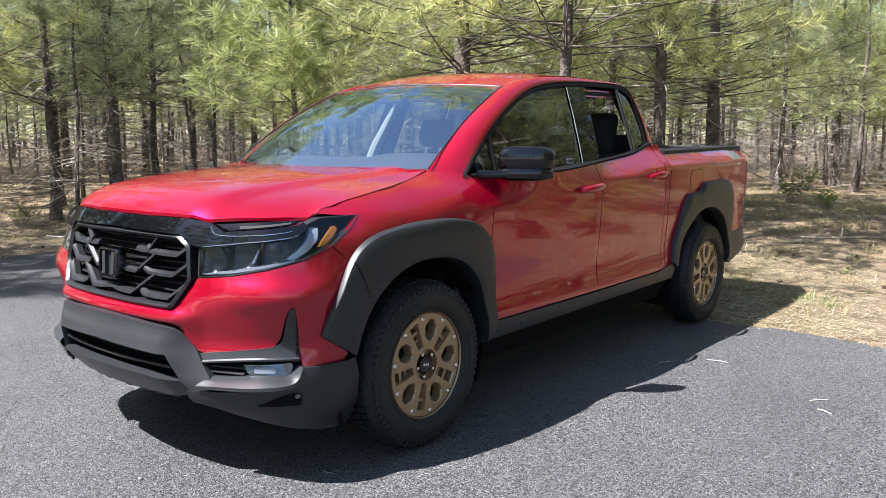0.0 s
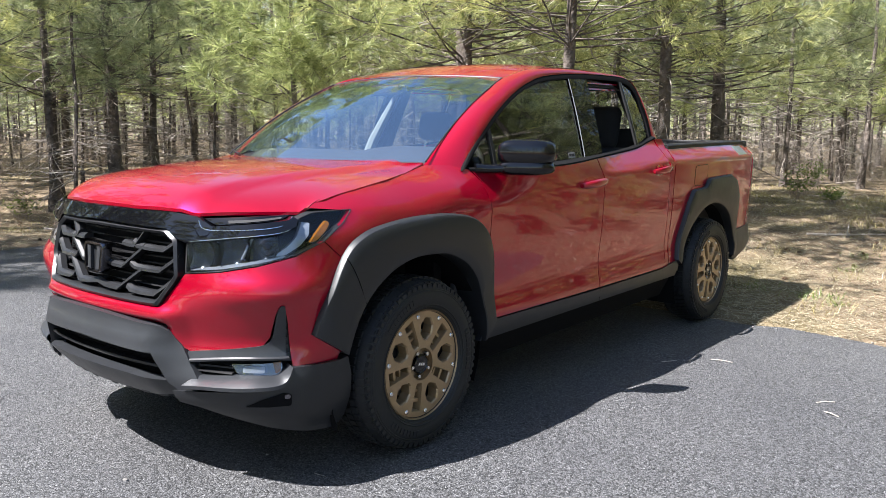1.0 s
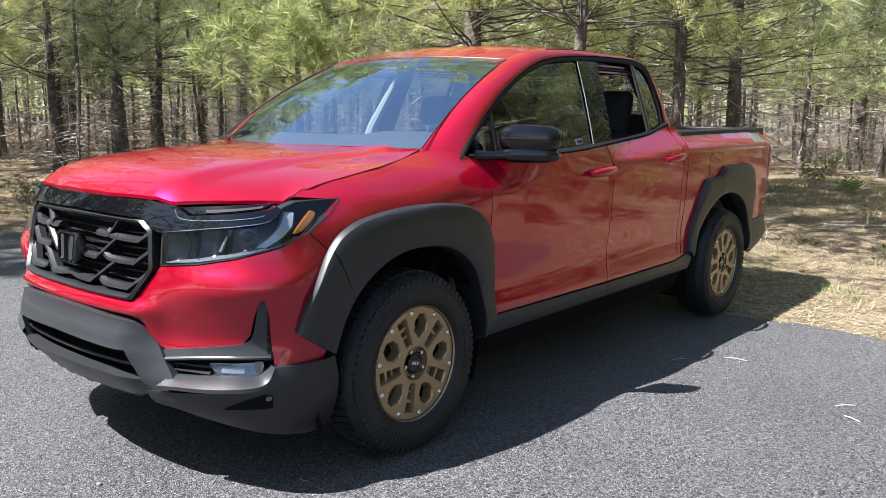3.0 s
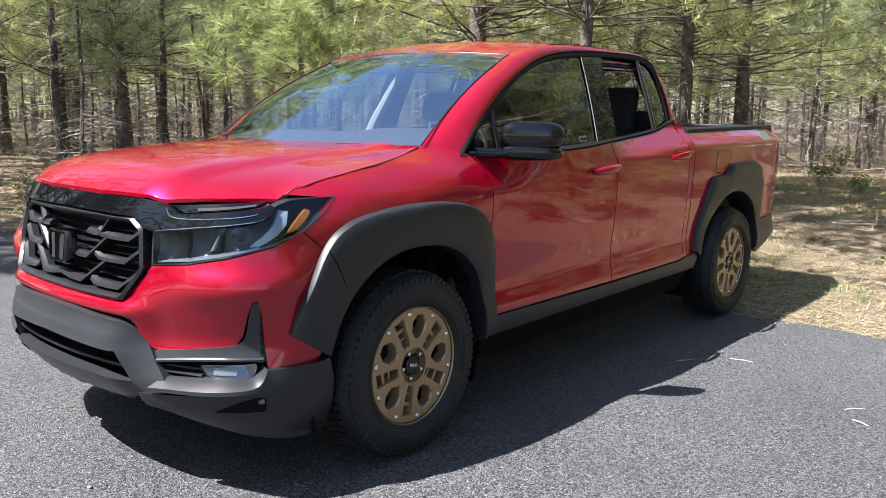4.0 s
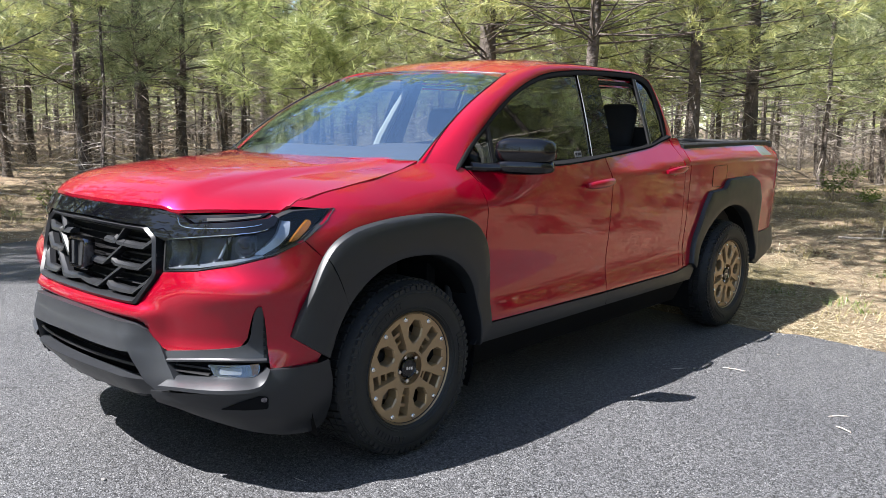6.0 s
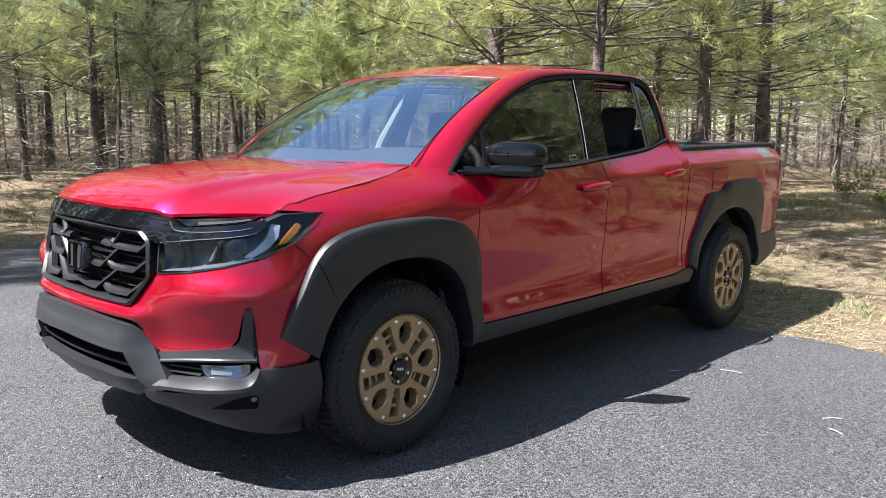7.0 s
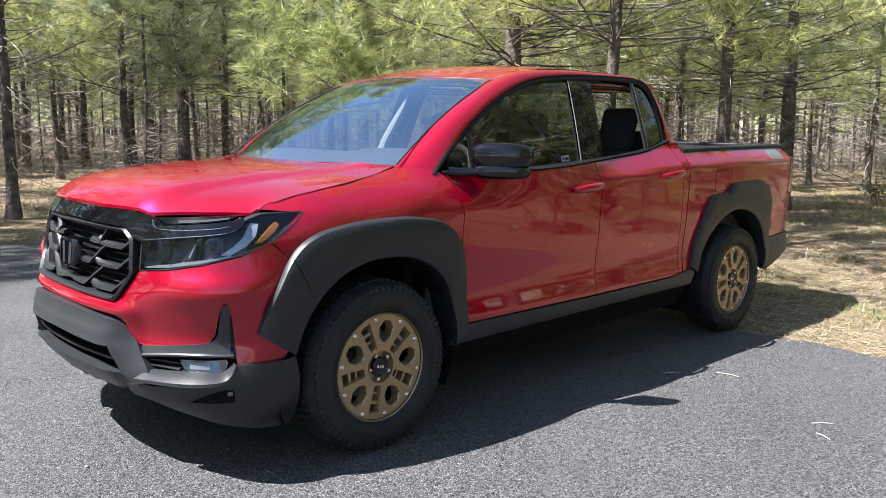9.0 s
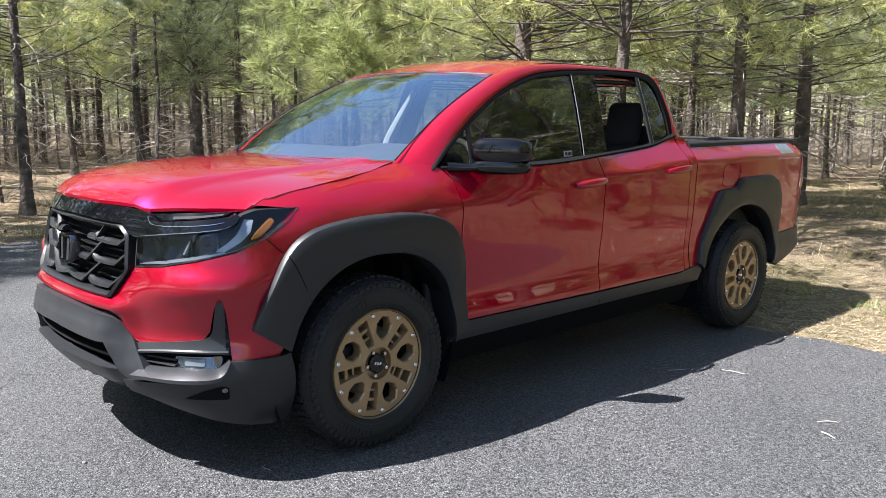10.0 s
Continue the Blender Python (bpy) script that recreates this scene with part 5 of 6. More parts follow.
def asphalt_material():
    m = bpy.data.materials.new("asphalt")
    m.use_nodes = True
    nt = m.node_tree
    b = nt.nodes["Principled BSDF"]
    vec = nt.nodes.new("ShaderNodeTexCoord").outputs["Object"]
    stone = tex(nt, "ShaderNodeTexVoronoi", 140, vec)
    stone2 = tex(nt, "ShaderNodeTexVoronoi", 290, vec)
    patch = tex(nt, "ShaderNodeTexNoise", 0.7, vec, 6)
    grain = tex(nt, "ShaderNodeTexNoise", 420, vec, 2)
    bw = nt.nodes.new("ShaderNodeRGBToBW")
    nt.links.new(stone.outputs["Color"], bw.inputs[0])
    tone = node_mix(nt, "MIX", span(nt, bw.outputs[0], 0.15, 0.95), (0.0105, 0.0112, 0.0128), (0.138, 0.139, 0.144))
    bw2 = nt.nodes.new("ShaderNodeRGBToBW")
    nt.links.new(stone2.outputs["Color"], bw2.inputs[0])
    tone = node_mix(nt, "MIX", span(nt, bw2.outputs[0], 0.68, 0.96, 0, 0.62), tone, (0.46, 0.465, 0.47))
    tone = node_mix(nt, "MULTIPLY", 1.0, tone, node_mix(nt, "MIX", span(nt, patch.outputs[0], 0.3, 0.7), (0.80, 0.80, 0.81), (1.08, 1.07, 1.05)))
    clump = tex(nt, "ShaderNodeTexNoise", 46, vec, 3)
    tone = node_mix(nt, "MULTIPLY", 1.0, tone, node_mix(nt, "MIX", span(nt, clump.outputs[0], 0.34, 0.66), (0.70, 0.70, 0.71), (1.28, 1.28, 1.28)))
    pit = node_mix(nt, "MIX", span(nt, stone.outputs["Distance"], 0.25, 0.75), (1, 1, 1), (0.42, 0.42, 0.43))
    tone = node_mix(nt, "MULTIPLY", 0.8, tone, pit)
    nt.links.new(tone, b.inputs["Base Color"])
    b.inputs["Specular IOR Level"].default_value = 0.25
    nt.links.new(span(nt, grain.outputs[0], 0.2, 0.8, 0.48, 0.80), b.inputs["Roughness"])
    h = nt.nodes.new("ShaderNodeMath")
    h.operation = "MULTIPLY_ADD"
    nt.links.new(stone.outputs["Distance"], h.inputs[0])
    h.inputs[1].default_value = -1.0
    nt.links.new(grain.outputs[0], h.inputs[2])
    bp = nt.nodes.new("ShaderNodeBump")
    bp.inputs["Strength"].default_value, bp.inputs["Distance"].default_value = 0.9, 0.0035
    nt.links.new(h.outputs[0], bp.inputs["Height"])
    nt.links.new(bp.outputs[0], b.inputs["Normal"])
    return m


def soil_material():
    m = bpy.data.materials.new("forest_floor")
    m.use_nodes = True
    nt = m.node_tree
    b = nt.nodes["Principled BSDF"]
    vec = nt.nodes.new("ShaderNodeTexCoord").outputs["Object"]
    big = tex(nt, "ShaderNodeTexNoise", 0.45, vec, 6)
    mid = tex(nt, "ShaderNodeTexNoise", 4.5, vec, 8)
    fine = tex(nt, "ShaderNodeTexNoise", 45, vec, 5)
    stretch = nt.nodes.new("ShaderNodeMapping")
    stretch.inputs["Scale"].default_value = (1.0, 5.0, 1.0)
    stretch.inputs["Rotation"].default_value = (0, 0, 0.7)
    nt.links.new(vec, stretch.inputs[0])
    straw = tex(nt, "ShaderNodeTexNoise", 38, stretch.outputs[0], 3)
    tone = node_mix(nt, "MIX", span(nt, mid.outputs[0], 0.32, 0.68), (0.066, 0.045, 0.029), (0.200, 0.150, 0.098))
    tone = node_mix(nt, "MIX", span(nt, straw.outputs[0], 0.50, 0.68, 0, 0.75), tone, (0.30, 0.245, 0.172))
    tone = node_mix(nt, "MIX", span(nt, fine.outputs[0], 0.56, 0.72, 0, 0.65), tone, (0.050, 0.034, 0.022))
    tone = node_mix(nt, "MIX", span(nt, big.outputs[0], 0.52, 0.66, 0, 0.40), tone, (0.13, 0.125, 0.05))
    nt.links.new(tone, b.inputs["Base Color"])
    b.inputs["Roughness"].default_value = 0.95
    b.inputs["Specular IOR Level"].default_value = 0.2
    bp = nt.nodes.new("ShaderNodeBump")
    bp.inputs["Strength"].default_value, bp.inputs["Distance"].default_value = 0.8, 0.02
    nt.links.new(fine.outputs[0], bp.inputs["Height"])
    nt.links.new(bp.outputs[0], b.inputs["Normal"])
    return m


def leaf_material(name, lo, hi, passing=0.35):
    m = bpy.data.materials.new(name)
    m.use_nodes = True
    nt = m.node_tree
    b = nt.nodes["Principled BSDF"]
    rnd = nt.nodes.new("ShaderNodeNewGeometry").outputs["Random Per Island"]
    ob = nt.nodes.new("ShaderNodeObjectInfo").outputs["Random"]
    tone = node_mix(nt, "MIX", rnd, lo, hi)
    tone = node_mix(nt, "MULTIPLY", 1.0, tone, node_mix(nt, "MIX", ob, (0.80, 0.84, 0.80), (1.18, 1.12, 1.10)))
    nt.links.new(tone, b.inputs["Base Color"])
    b.inputs["Roughness"].default_value = 0.38
    tl = nt.nodes.new("ShaderNodeBsdfTranslucent")
    nt.links.new(tone, tl.inputs[0])
    mx = nt.nodes.new("ShaderNodeMixShader")
    mx.inputs[0].default_value = passing
    nt.links.new(b.outputs[0], mx.inputs[1])
    nt.links.new(tl.outputs[0], mx.inputs[2])
    nt.links.new(mx.outputs[0], nt.nodes["Material Output"].inputs[0])
    return m


M["asphalt"], M["soil"] = asphalt_material(), soil_material()
M["bark"] = mat("pine_bark", (0.044, 0.034, 0.029), 0.92, var=0.6, scale=9, bump=1.0, bscale=26, col2=(0.165, 0.135, 0.115))
M["deadwood"] = mat("bare_grey_twigs", (0.15, 0.125, 0.105), 0.9, var=0.35, scale=7, col2=(0.40, 0.355, 0.31))
M["needles"] = leaf_material("pine_needles", (0.080, 0.112, 0.055), (0.57, 0.60, 0.33), 0.55)
M["bright_needles"] = leaf_material("young_pine_needles", (0.120, 0.158, 0.048), (0.60, 0.61, 0.265), 0.55)
M["grass"] = leaf_material("dry_grass", (0.16, 0.15, 0.05), (0.52, 0.42, 0.20), 0.3)
M["green_grass"] = leaf_material("green_grass", (0.07, 0.12, 0.025), (0.20, 0.26, 0.06), 0.35)
M["litter"] = leaf_material("needle_litter", (0.05, 0.033, 0.022), (0.60, 0.50, 0.36), 0.15)
M["stone"] = mat("grey_pebble", (0.13, 0.125, 0.12), 0.85, var=0.25, scale=40)


def raw(name, verts, faces, material, parent=None, label="", smooth=True):
    me = bpy.data.meshes.new(name)
    me.from_pydata([tuple(v) for v in verts], [], faces)
    if smooth:
        me.shade_smooth()
    me.materials.append(material)
    ob = new(name, me)
    ob.parent = parent
    return tagged(ob, label) if label else ob


# the ground: fine near the asphalt, coarse far off, out to the horizon
def axis_steps(lo, hi, fine_lo, fine_hi, fine, grow=1.22):
    a = list(np.arange(fine_lo, fine_hi + 1e-6, fine))
    s, x = fine, a[-1]
    while x < hi:
        s *= grow
        x += s
        a.append(x)
    s, x = fine, a[0]
    while x > lo:
        s *= grow
        x -= s
        a.insert(0, x)
    return a


gx, gy = axis_steps(-900, 900, -12, 4.0, 0.16), axis_steps(-900, 900, -11, 7.0, 0.16)
verts = [(x, y, ground_z(x, y)) for y in gy for x in gx]
nx = len(gx)
faces = [(j * nx + i, j * nx + i + 1, (j + 1) * nx + i + 1, (j + 1) * nx + i) for j in range(len(gy) - 1) for i in range(nx - 1)]
tagged(raw("ground", verts, faces, M["soil"]), "dry forest floor covered in needles and straw", "ground", kind="structure")

# the asphalt: a slab with a ragged edge
rng = random.Random(5)
edge = []
for (x1, y1), (x2, y2) in zip(PAD, PAD[1:] + PAD[:1]):
    n = max(2, int(math.hypot(x2 - x1, y2 - y1) / 0.09)) if -4 < x1 < -2.5 or y1 < -6 and x1 < 9 else 8
    for k in range(n):
        t = k / n
        x, y = x1 + (x2 - x1) * t, y1 + (y2 - y1) * t
        w = 0.035 * noise.noise(Vector((x * 1.6, y * 1.6, 9))) + 0.022 * noise.noise(Vector((x * 7, y * 7, 2))) + rng.uniform(-0.008, 0.008)
        edge.append((x + w, y + w))
bm = bmesh.new()
f = bm.faces.new([bm.verts.new((x, y, 0)) for x, y in edge])
if f.normal.z < 0:
    f.normal_flip()
got = bmesh.ops.extrude_edge_only(bm, edges=bm.edges[:])["geom"]
for v in got:
    if isinstance(v, bmesh.types.BMVert):
        v.co.z = -0.06
bmesh.ops.triangulate(bm, faces=bm.faces[:])
tagged(part("road", bm, M["asphalt"]), "grey asphalt driveway with coarse pale aggregate", "road", kind="structure")

# ---------------------------------------------------------------- pines


def pine(seed, height, r0, live_from, reach, tufts, needles, nlen, nwid, lean=0.0, dead=26, needle_mat="needles", sides=9, bare_twigs=3, place=(0, 0)):
    rg = random.Random(seed)
    tree = thing("pine_tree", "ponderosa pine with dark bark and bare lower limbs", "tree", "pines of the wood")
    az = rg.uniform(0, 6.28)
    bend = [(0.0, 0.0)]
    for _ in range(12):
        bend.append((bend[-1][0] + rg.uniform(-0.035, 0.035) + lean * math.cos(az) * height / 12, bend[-1][1] + rg.uniform(-0.035, 0.035) + lean * math.sin(az) * height / 12))

    def axis(z):
        t = min(max(z / height * 12, 0), 11.999)
        i = int(t)
        return Vector((bend[i][0] + (bend[i + 1][0] - bend[i][0]) * (t - i), bend[i][1] + (bend[i + 1][1] - bend[i][1]) * (t - i), z))

    def rad(z):
        return r0 * (1 + 0.45 * math.exp(-max(z, 0) * 4.5)) * (1 - 0.86 * max(z, 0) / height)

    rows = []
    zs = [-0.25, 0.0, 0.08, 0.2, 0.4] + [0.4 + (height - 0.4) * k / 22 for k in range(1, 23)]
    for z in zs:
        c, r = axis(z), rad(z)
        rows.append([c + Vector((math.cos(2 * math.pi * k / sides) * r * (1 + rg.uniform(-0.09, 0.09)), math.sin(2 * math.pi * k / sides) * r * (1 + rg.uniform(-0.09, 0.09)), 0)) for k in range(sides)])
    bm = bmesh.new()
    grid_faces(bm, rows, close_u=True)
    part("trunk", bm, M["bark"], tree, "rough dark grey-brown bark", angle=60)
    # limbs as slim three-sided tapering rods
    lv, lf, dv, df = [], [], [], []

    def rod(vs, fs, pts, ra, rb, n=3):
        base = len(vs)
        m = len(pts)
        for i, p in enumerate(pts):
            t = (pts[min(i + 1, m - 1)] - pts[max(i - 1, 0)]).normalized()
            s = t.orthogonal().normalized()
            o = t.cross(s)
            r = ra + (rb - ra) * i / (m - 1)
            for k in range(n):
                a = 2 * math.pi * k / n
                vs.append(p + r * (math.cos(a) * s + math.sin(a) * o))
        for i in range(m - 1):
            for k in range(n):
                fs.append((base + i * n + k, base + i * n + (k + 1) % n, base + (i + 1) * n + (k + 1) % n, base + (i + 1) * n + k))

    def sliver(vs, fs, a, b, ra, rb=0.0):
        # a twig a few millimetres thick
        s = (b - a).orthogonal().normalized()
        s.rotate(Matrix.Rotation(rg.uniform(0, 6.28), 3, (b - a).normalized()))
        k = len(vs)
        vs.extend([a - s * ra, a + s * ra, b + s * max(rb, 0.0012)])
        fs.append((k, k + 1, k + 2))

    def limb(z, length, a, rise, curve, wob, steps=5):
        p = axis(z)
        d = Vector((math.cos(a), math.sin(a), rise)).normalized()
        pts = [p]
        for k in range(steps):
            d = (d + Vector((rg.uniform(-wob, wob), rg.uniform(-wob, wob), curve + rg.uniform(-wob, wob) * 0.5))).normalized()
            p = p + d * (length / steps)
            pts.append(p)
        return pts

    for _ in range(dead):
        z = rg.uniform(0.35, live_from + 1.0)
        ln = rg.uniform(0.35, 1.0) * reach * 0.75
        pts = limb(z, ln, rg.uniform(0, 6.28), rg.uniform(-0.30, 0.15), rg.uniform(-0.08, 0.03), 0.24)
        rod(dv, df, pts, 0.008 + 0.006 * rg.random(), 0.0025)
        for _ in range(bare_twigs):
            i = rg.randint(1, 4)
            q = pts[i]
            d = ((pts[i] - pts[i - 1]).normalized() + Vector((rg.uniform(-1, 1), rg.uniform(-1, 1), rg.uniform(-0.7, 0.5)))).normalized()
            l2 = rg.uniform(0.12, 0.45)
            mid = q + d * l2 * 0.5 + Vector((0, 0, rg.uniform(-0.03, 0.03)))
            sliver(dv, df, q, mid, 0.004, 0.003)
            sliver(dv, df, mid, q + d * l2 + Vector((0, 0, rg.uniform(-0.08, 0.06))), 0.003)
    tips = []
    live = max(18, tufts // 12)
    for k in range(live):
        s = (k + rg.random()) / live
        z = live_from + (height - live_from) * s**1.5
        ln = reach * (1 - 0.80 * s) * rg.uniform(0.65, 1.1) + 0.15
        pts = limb(z, ln, rg.uniform(0, 6.28), rg.uniform(-0.18, 0.30) + 0.35 * s, 0.06, 0.19)
        rod(lv, lf, pts, 0.006 + 0.011 * (1 - s) * r0 / 0.13, 0.003)
        for _ in range(14):
            t = rg.uniform(0.22, 1.0) ** 0.7 * 5
            i = min(int(t), 4)
            q = pts[i].lerp(pts[i + 1], t - i)
            d = (pts[i + 1] - pts[i]).normalized()
            off = Vector((rg.uniform(-1, 1), rg.uniform(-1, 1), rg.uniform(-0.45, 0.8))).normalized()
            l2 = rg.uniform(0.08, 0.42) * (0.5 + 0.5 * ln / reach)
            e = q + (d * 0.8 + off).normalized() * l2
            sliver(lv, lf, q, e, 0.0045)
            tips.append((e, ((e - q).normalized() * 0.8 + Vector((0, 0, 0.35))).normalized()))
        tips.append((pts[-1], (pts[-1] - pts[-2]).normalized()))
    tagged(raw("limb", lv, lf, M["bark"], tree), kind="stuff")
    if df:
        tagged(raw("bare_limb", dv, df, M["deadwood"], tree, "bare grey dead twigs"), kind="stuff")
    vs, fs = [], []
    for c, d in tips:
        s = d.orthogonal().normalized()
        o = d.cross(s)
        for _ in range(needles):
            a = rg.uniform(0, 6.28)
            sp = rg.uniform(0.2, 1.9)
            way = (d + sp * (math.cos(a) * s + math.sin(a) * o)).normalized()
            L = nlen * rg.uniform(0.7, 1.15)
            start = c - d * rg.uniform(0, 0.10)
            side = way.orthogonal().normalized()
            side = (Matrix.Rotation(rg.uniform(0, 6.28), 3, way) @ side) * nwid * 0.5
            end = start + way * L + Vector((0, 0, -0.16 * L * L / 0.2))
            b = len(vs)
            vs += [start - side, start + side, end]
            fs.append((b, b + 1, b + 2))
    raw("crown", vs, fs, M[needle_mat], tree, smooth=False)
    return tree


def plant(tree, x, y, turn=0.0, scale=1.0):
    tree.matrix_basis = Matrix.Translation((x, y, ground_z(x, y))) @ Matrix.Rotation(turn, 4, "Z") @ Matrix.Diagonal((scale, scale, scale, 1))
    return tree


HERO = [  # x, y, trunk radius, height, first live limb, reach, tufts, lean
    (-1.35, -8.6, 0.082, 7.4, 2.0, 2.0, 900, 0.004),
    (-3.29, -9.4, 0.075, 7.0, 1.6, 1.9, 900, 0.010),
    (-4.12, -9.0, 0.112, 7.6, 2.0, 2.1, 960, 0.0),
    (-5.39, -9.98, 0.072, 7.0, 1.7, 1.9, 900, 0.0),
    (-7.70, -12.2, 0.075, 7.0, 1.6, 1.9, 840, 0.006),
    (-5.27, -2.94, 0.120, 10.0, 2.1, 2.4, 1700, 0.0),
    (-4.95, -1.30, 0.070, 10.0, 2.2, 2.6, 1800, 0.002),
    (-7.70, -1.56, 0.095, 9.5, 1.9, 2.4, 1200, 0.012),
    (-9.65, -1.55, 0.110, 7.8, 1.6, 2.4, 1100, 0.012),
    (-8.90, -2.90, 0.070, 6.8, 1.7, 1.8, 800, 0.010),
]
for k, (x, y, r, h, lf, reach, tf, ln) in enumerate(HERO):
    t = pine(100 + k, h, r, lf, reach, tf, 28, 0.20, 0.0062, ln, dead=44, bare_twigs=5, needle_mat="bright_needles" if k in (0, 5, 6, 7) else "needles")
    plant(t, x, y, 0.0)
# the young bright pines behind the truck and at the clearing
for k, (x, y, h, r, lf, reach, tf) in enumerate(((-3.80, -4.27, 4.4, 0.050, 1.55, 1.30, 760), (-12.6, 1.9, 5.0, 0.055, 1.0, 1.6, 620), (-10.4, -6.2, 5.2, 0.06, 1.0, 1.6, 620), (-7.2, -7.4, 4.4, 0.05, 1.3, 1.4, 560), (-14.6, -0.6, 5.4, 0.06, 1.3, 1.7, 620), (-16.2, 1.2, 5.6, 0.06, 1.2, 1.8, 620), (-13.2, -3.6, 5.2, 0.06, 1.4, 1.6, 620), (-12.2, 3.6, 5.0, 0.06, 1.4, 1.8, 560), (-11.4, -4.6, 5.2, 0.06, 1.5, 1.6, 560))):
    t = pine(140 + k, h, r, lf, reach, tf, 28, 0.21, 0.0072, 0.0, dead=14, needle_mat="bright_needles")
    tagged(t, "young pine with bright yellow-green needles and thin trunk")
    plant(t, x, y)
    if k == 1:
        # unseen small pines, added to put dark streaks into the doors' reflections
        for j, (a, b) in enumerate(((-4.3, 3.3), (-5.2, 2.9), (-5.9, 3.8), (-6.9, 2.8), (-7.4, 3.7), (-8.5, 2.9), (-9.6, 3.5), (-4.6, 5.6), (-11.0, 3.0))):
            c = plant(copy_thing(t, Matrix()), a, b, 2.1 * j, 0.30 + 0.05 * (j % 4))
            tagged(c, "small pine out of view, added to darken the door reflections")


# the wood behind: a few forms, copied
FORMS = [pine(200 + k, rng.uniform(6.5, 8.0), rng.uniform(0.055, 0.10), rng.uniform(1.3, 2.2), rng.uniform(1.5, 2.0), 500, 17, 0.22, 0.0115, rng.uniform(0, 0.012), dead=40, sides=7, bare_twigs=4, needle_mat="needles" if k % 2 else "bright_needles") for k in range(6)]
FAR_FORMS = [pine(300 + k, rng.uniform(7, 9.5), rng.uniform(0.07, 0.11), rng.uniform(0.7, 1.8), rng.uniform(1.7, 2.2), 240, 9, 0.32, 0.036, rng.uniform(0, 0.01), dead=12, sides=5, bare_twigs=2, needle_mat="needles" if k % 3 else "bright_needles") for k in range(5)]
used = [(x, y) for x, y, *_ in HERO] + [(-3.8, -4.27), (-12.6, 1.9), (-10.4, -6.2), (-7.2, -7.4), (-14.6, -0.6), (-16.2, 1.2), (-13.2, -3.6), (-12.2, 3.6), (-11.4, -4.6)]
EYE = Vector((2.3, 3.3))


def free_spot(x, y, gap):
    return all((x - a) ** 2 + (y - b) ** 2 > gap * gap for a, b in used)


def fill(forms, count, d0, d1, a0, a1, gap, tries=4000, rule=None, grow=1.0):
    """Plants copies at distances d0 to d1 and bearings a0 to a1 (degrees, from +x) round the driveway."""
    n = 0
    for _ in range(tries):
        if n >= count:
            break
        d = math.sqrt(rng.uniform(d0 * d0, d1 * d1))
        a = radians(rng.uniform(a0, a1))
        x, y = EYE.x + d * math.cos(a), EYE.y + d * math.sin(a)
        if pad_distance(x, y) < 1.6 or not free_spot(x, y, gap) or (rule and not rule(x, y)):
            continue
        used.append((x, y))
        m = (Vector((x, y, ground_z(x, y))), rng.uniform(0, 6.28), grow * rng.uniform(0.85, 1.15))
        n += 1
        if forms is None:
            FAR_SPOTS.append(Matrix.Translation(m[0]) @ Matrix.Rotation(m[1], 4, "Z") @ Matrix.Diagonal((m[2], m[2], m[2], 1)))
            continue
        src = forms[n % len(forms)]
        if src.name not in planted:
            planted.add(src.name)
            plant(src, x, y, m[1], m[2])
        else:
            c = copy_thing(src, Matrix())
            plant(c, x, y, m[1], m[2])


planted = set()
FAR_SPOTS = []
# keep the clearing behind the truck open, and the ground between truck and wood
def behind(x, y):
    return not (x > -13.5 and y > -0.6 and x < -3) and not (x > -6.5 and y > -8.0 and x < 6) and not (-13 < x and y > -4 and x < -3)


# thin suppressed stems with a thicket of bare twigs between the trunks
THIN = [pine(400 + k, rng.uniform(4.0, 6.5), rng.uniform(0.022, 0.042), rng.uniform(2.0, 3.2), 0.9, 120, 14, 0.20, 0.010, rng.uniform(0, 0.02), dead=46, sides=6, bare_twigs=5) for k in range(4)]
for t in THIN:
    tagged(t, "thin suppressed pine stem with bare grey twigs")
fill(FORMS, 76, 13.5, 31, 193, 262, 1.2, rule=behind)
fill(FORMS, 16, 14, 30, 175, 193, 1.6, rule=lambda x, y: x < -13.5)
fill(THIN, 140, 12.0, 34, 190, 262, 0.7, rule=behind)
fill(None, 150, 30, 66, 184, 258, 1.5)
# unseen wood added round the driveway, behind the camera and beside it, for reflections
fill(None, 14, 13, 28, 262, 300, 2.4, rule=lambda x, y: y < -8.6)
# out of view: added so doors and side glass reflect dark trunks and crowns
for k, (x, y) in enumerate(((-4.9, 4.6), (-5.6, 6.4), (-4.7, 8.2), (-6.6, 4.4), (-7.2, 5.9), (-6.3, 8.0), (-8.6, 4.7), (-8.9, 6.6), (-8.2, 8.6), (-10.6, 4.9), (-10.8, 7.0), (-12.8, 5.4), (-13.0, 8.0), (-10.2, 9.6), (-5.6, 10.4), (-7.6, 10.8))):
    used.append((x, y))
    plant(copy_thing(FORMS[k % 6], Matrix()), x, y, 1.7 * k, 1.15 + 0.35 * rng.random())
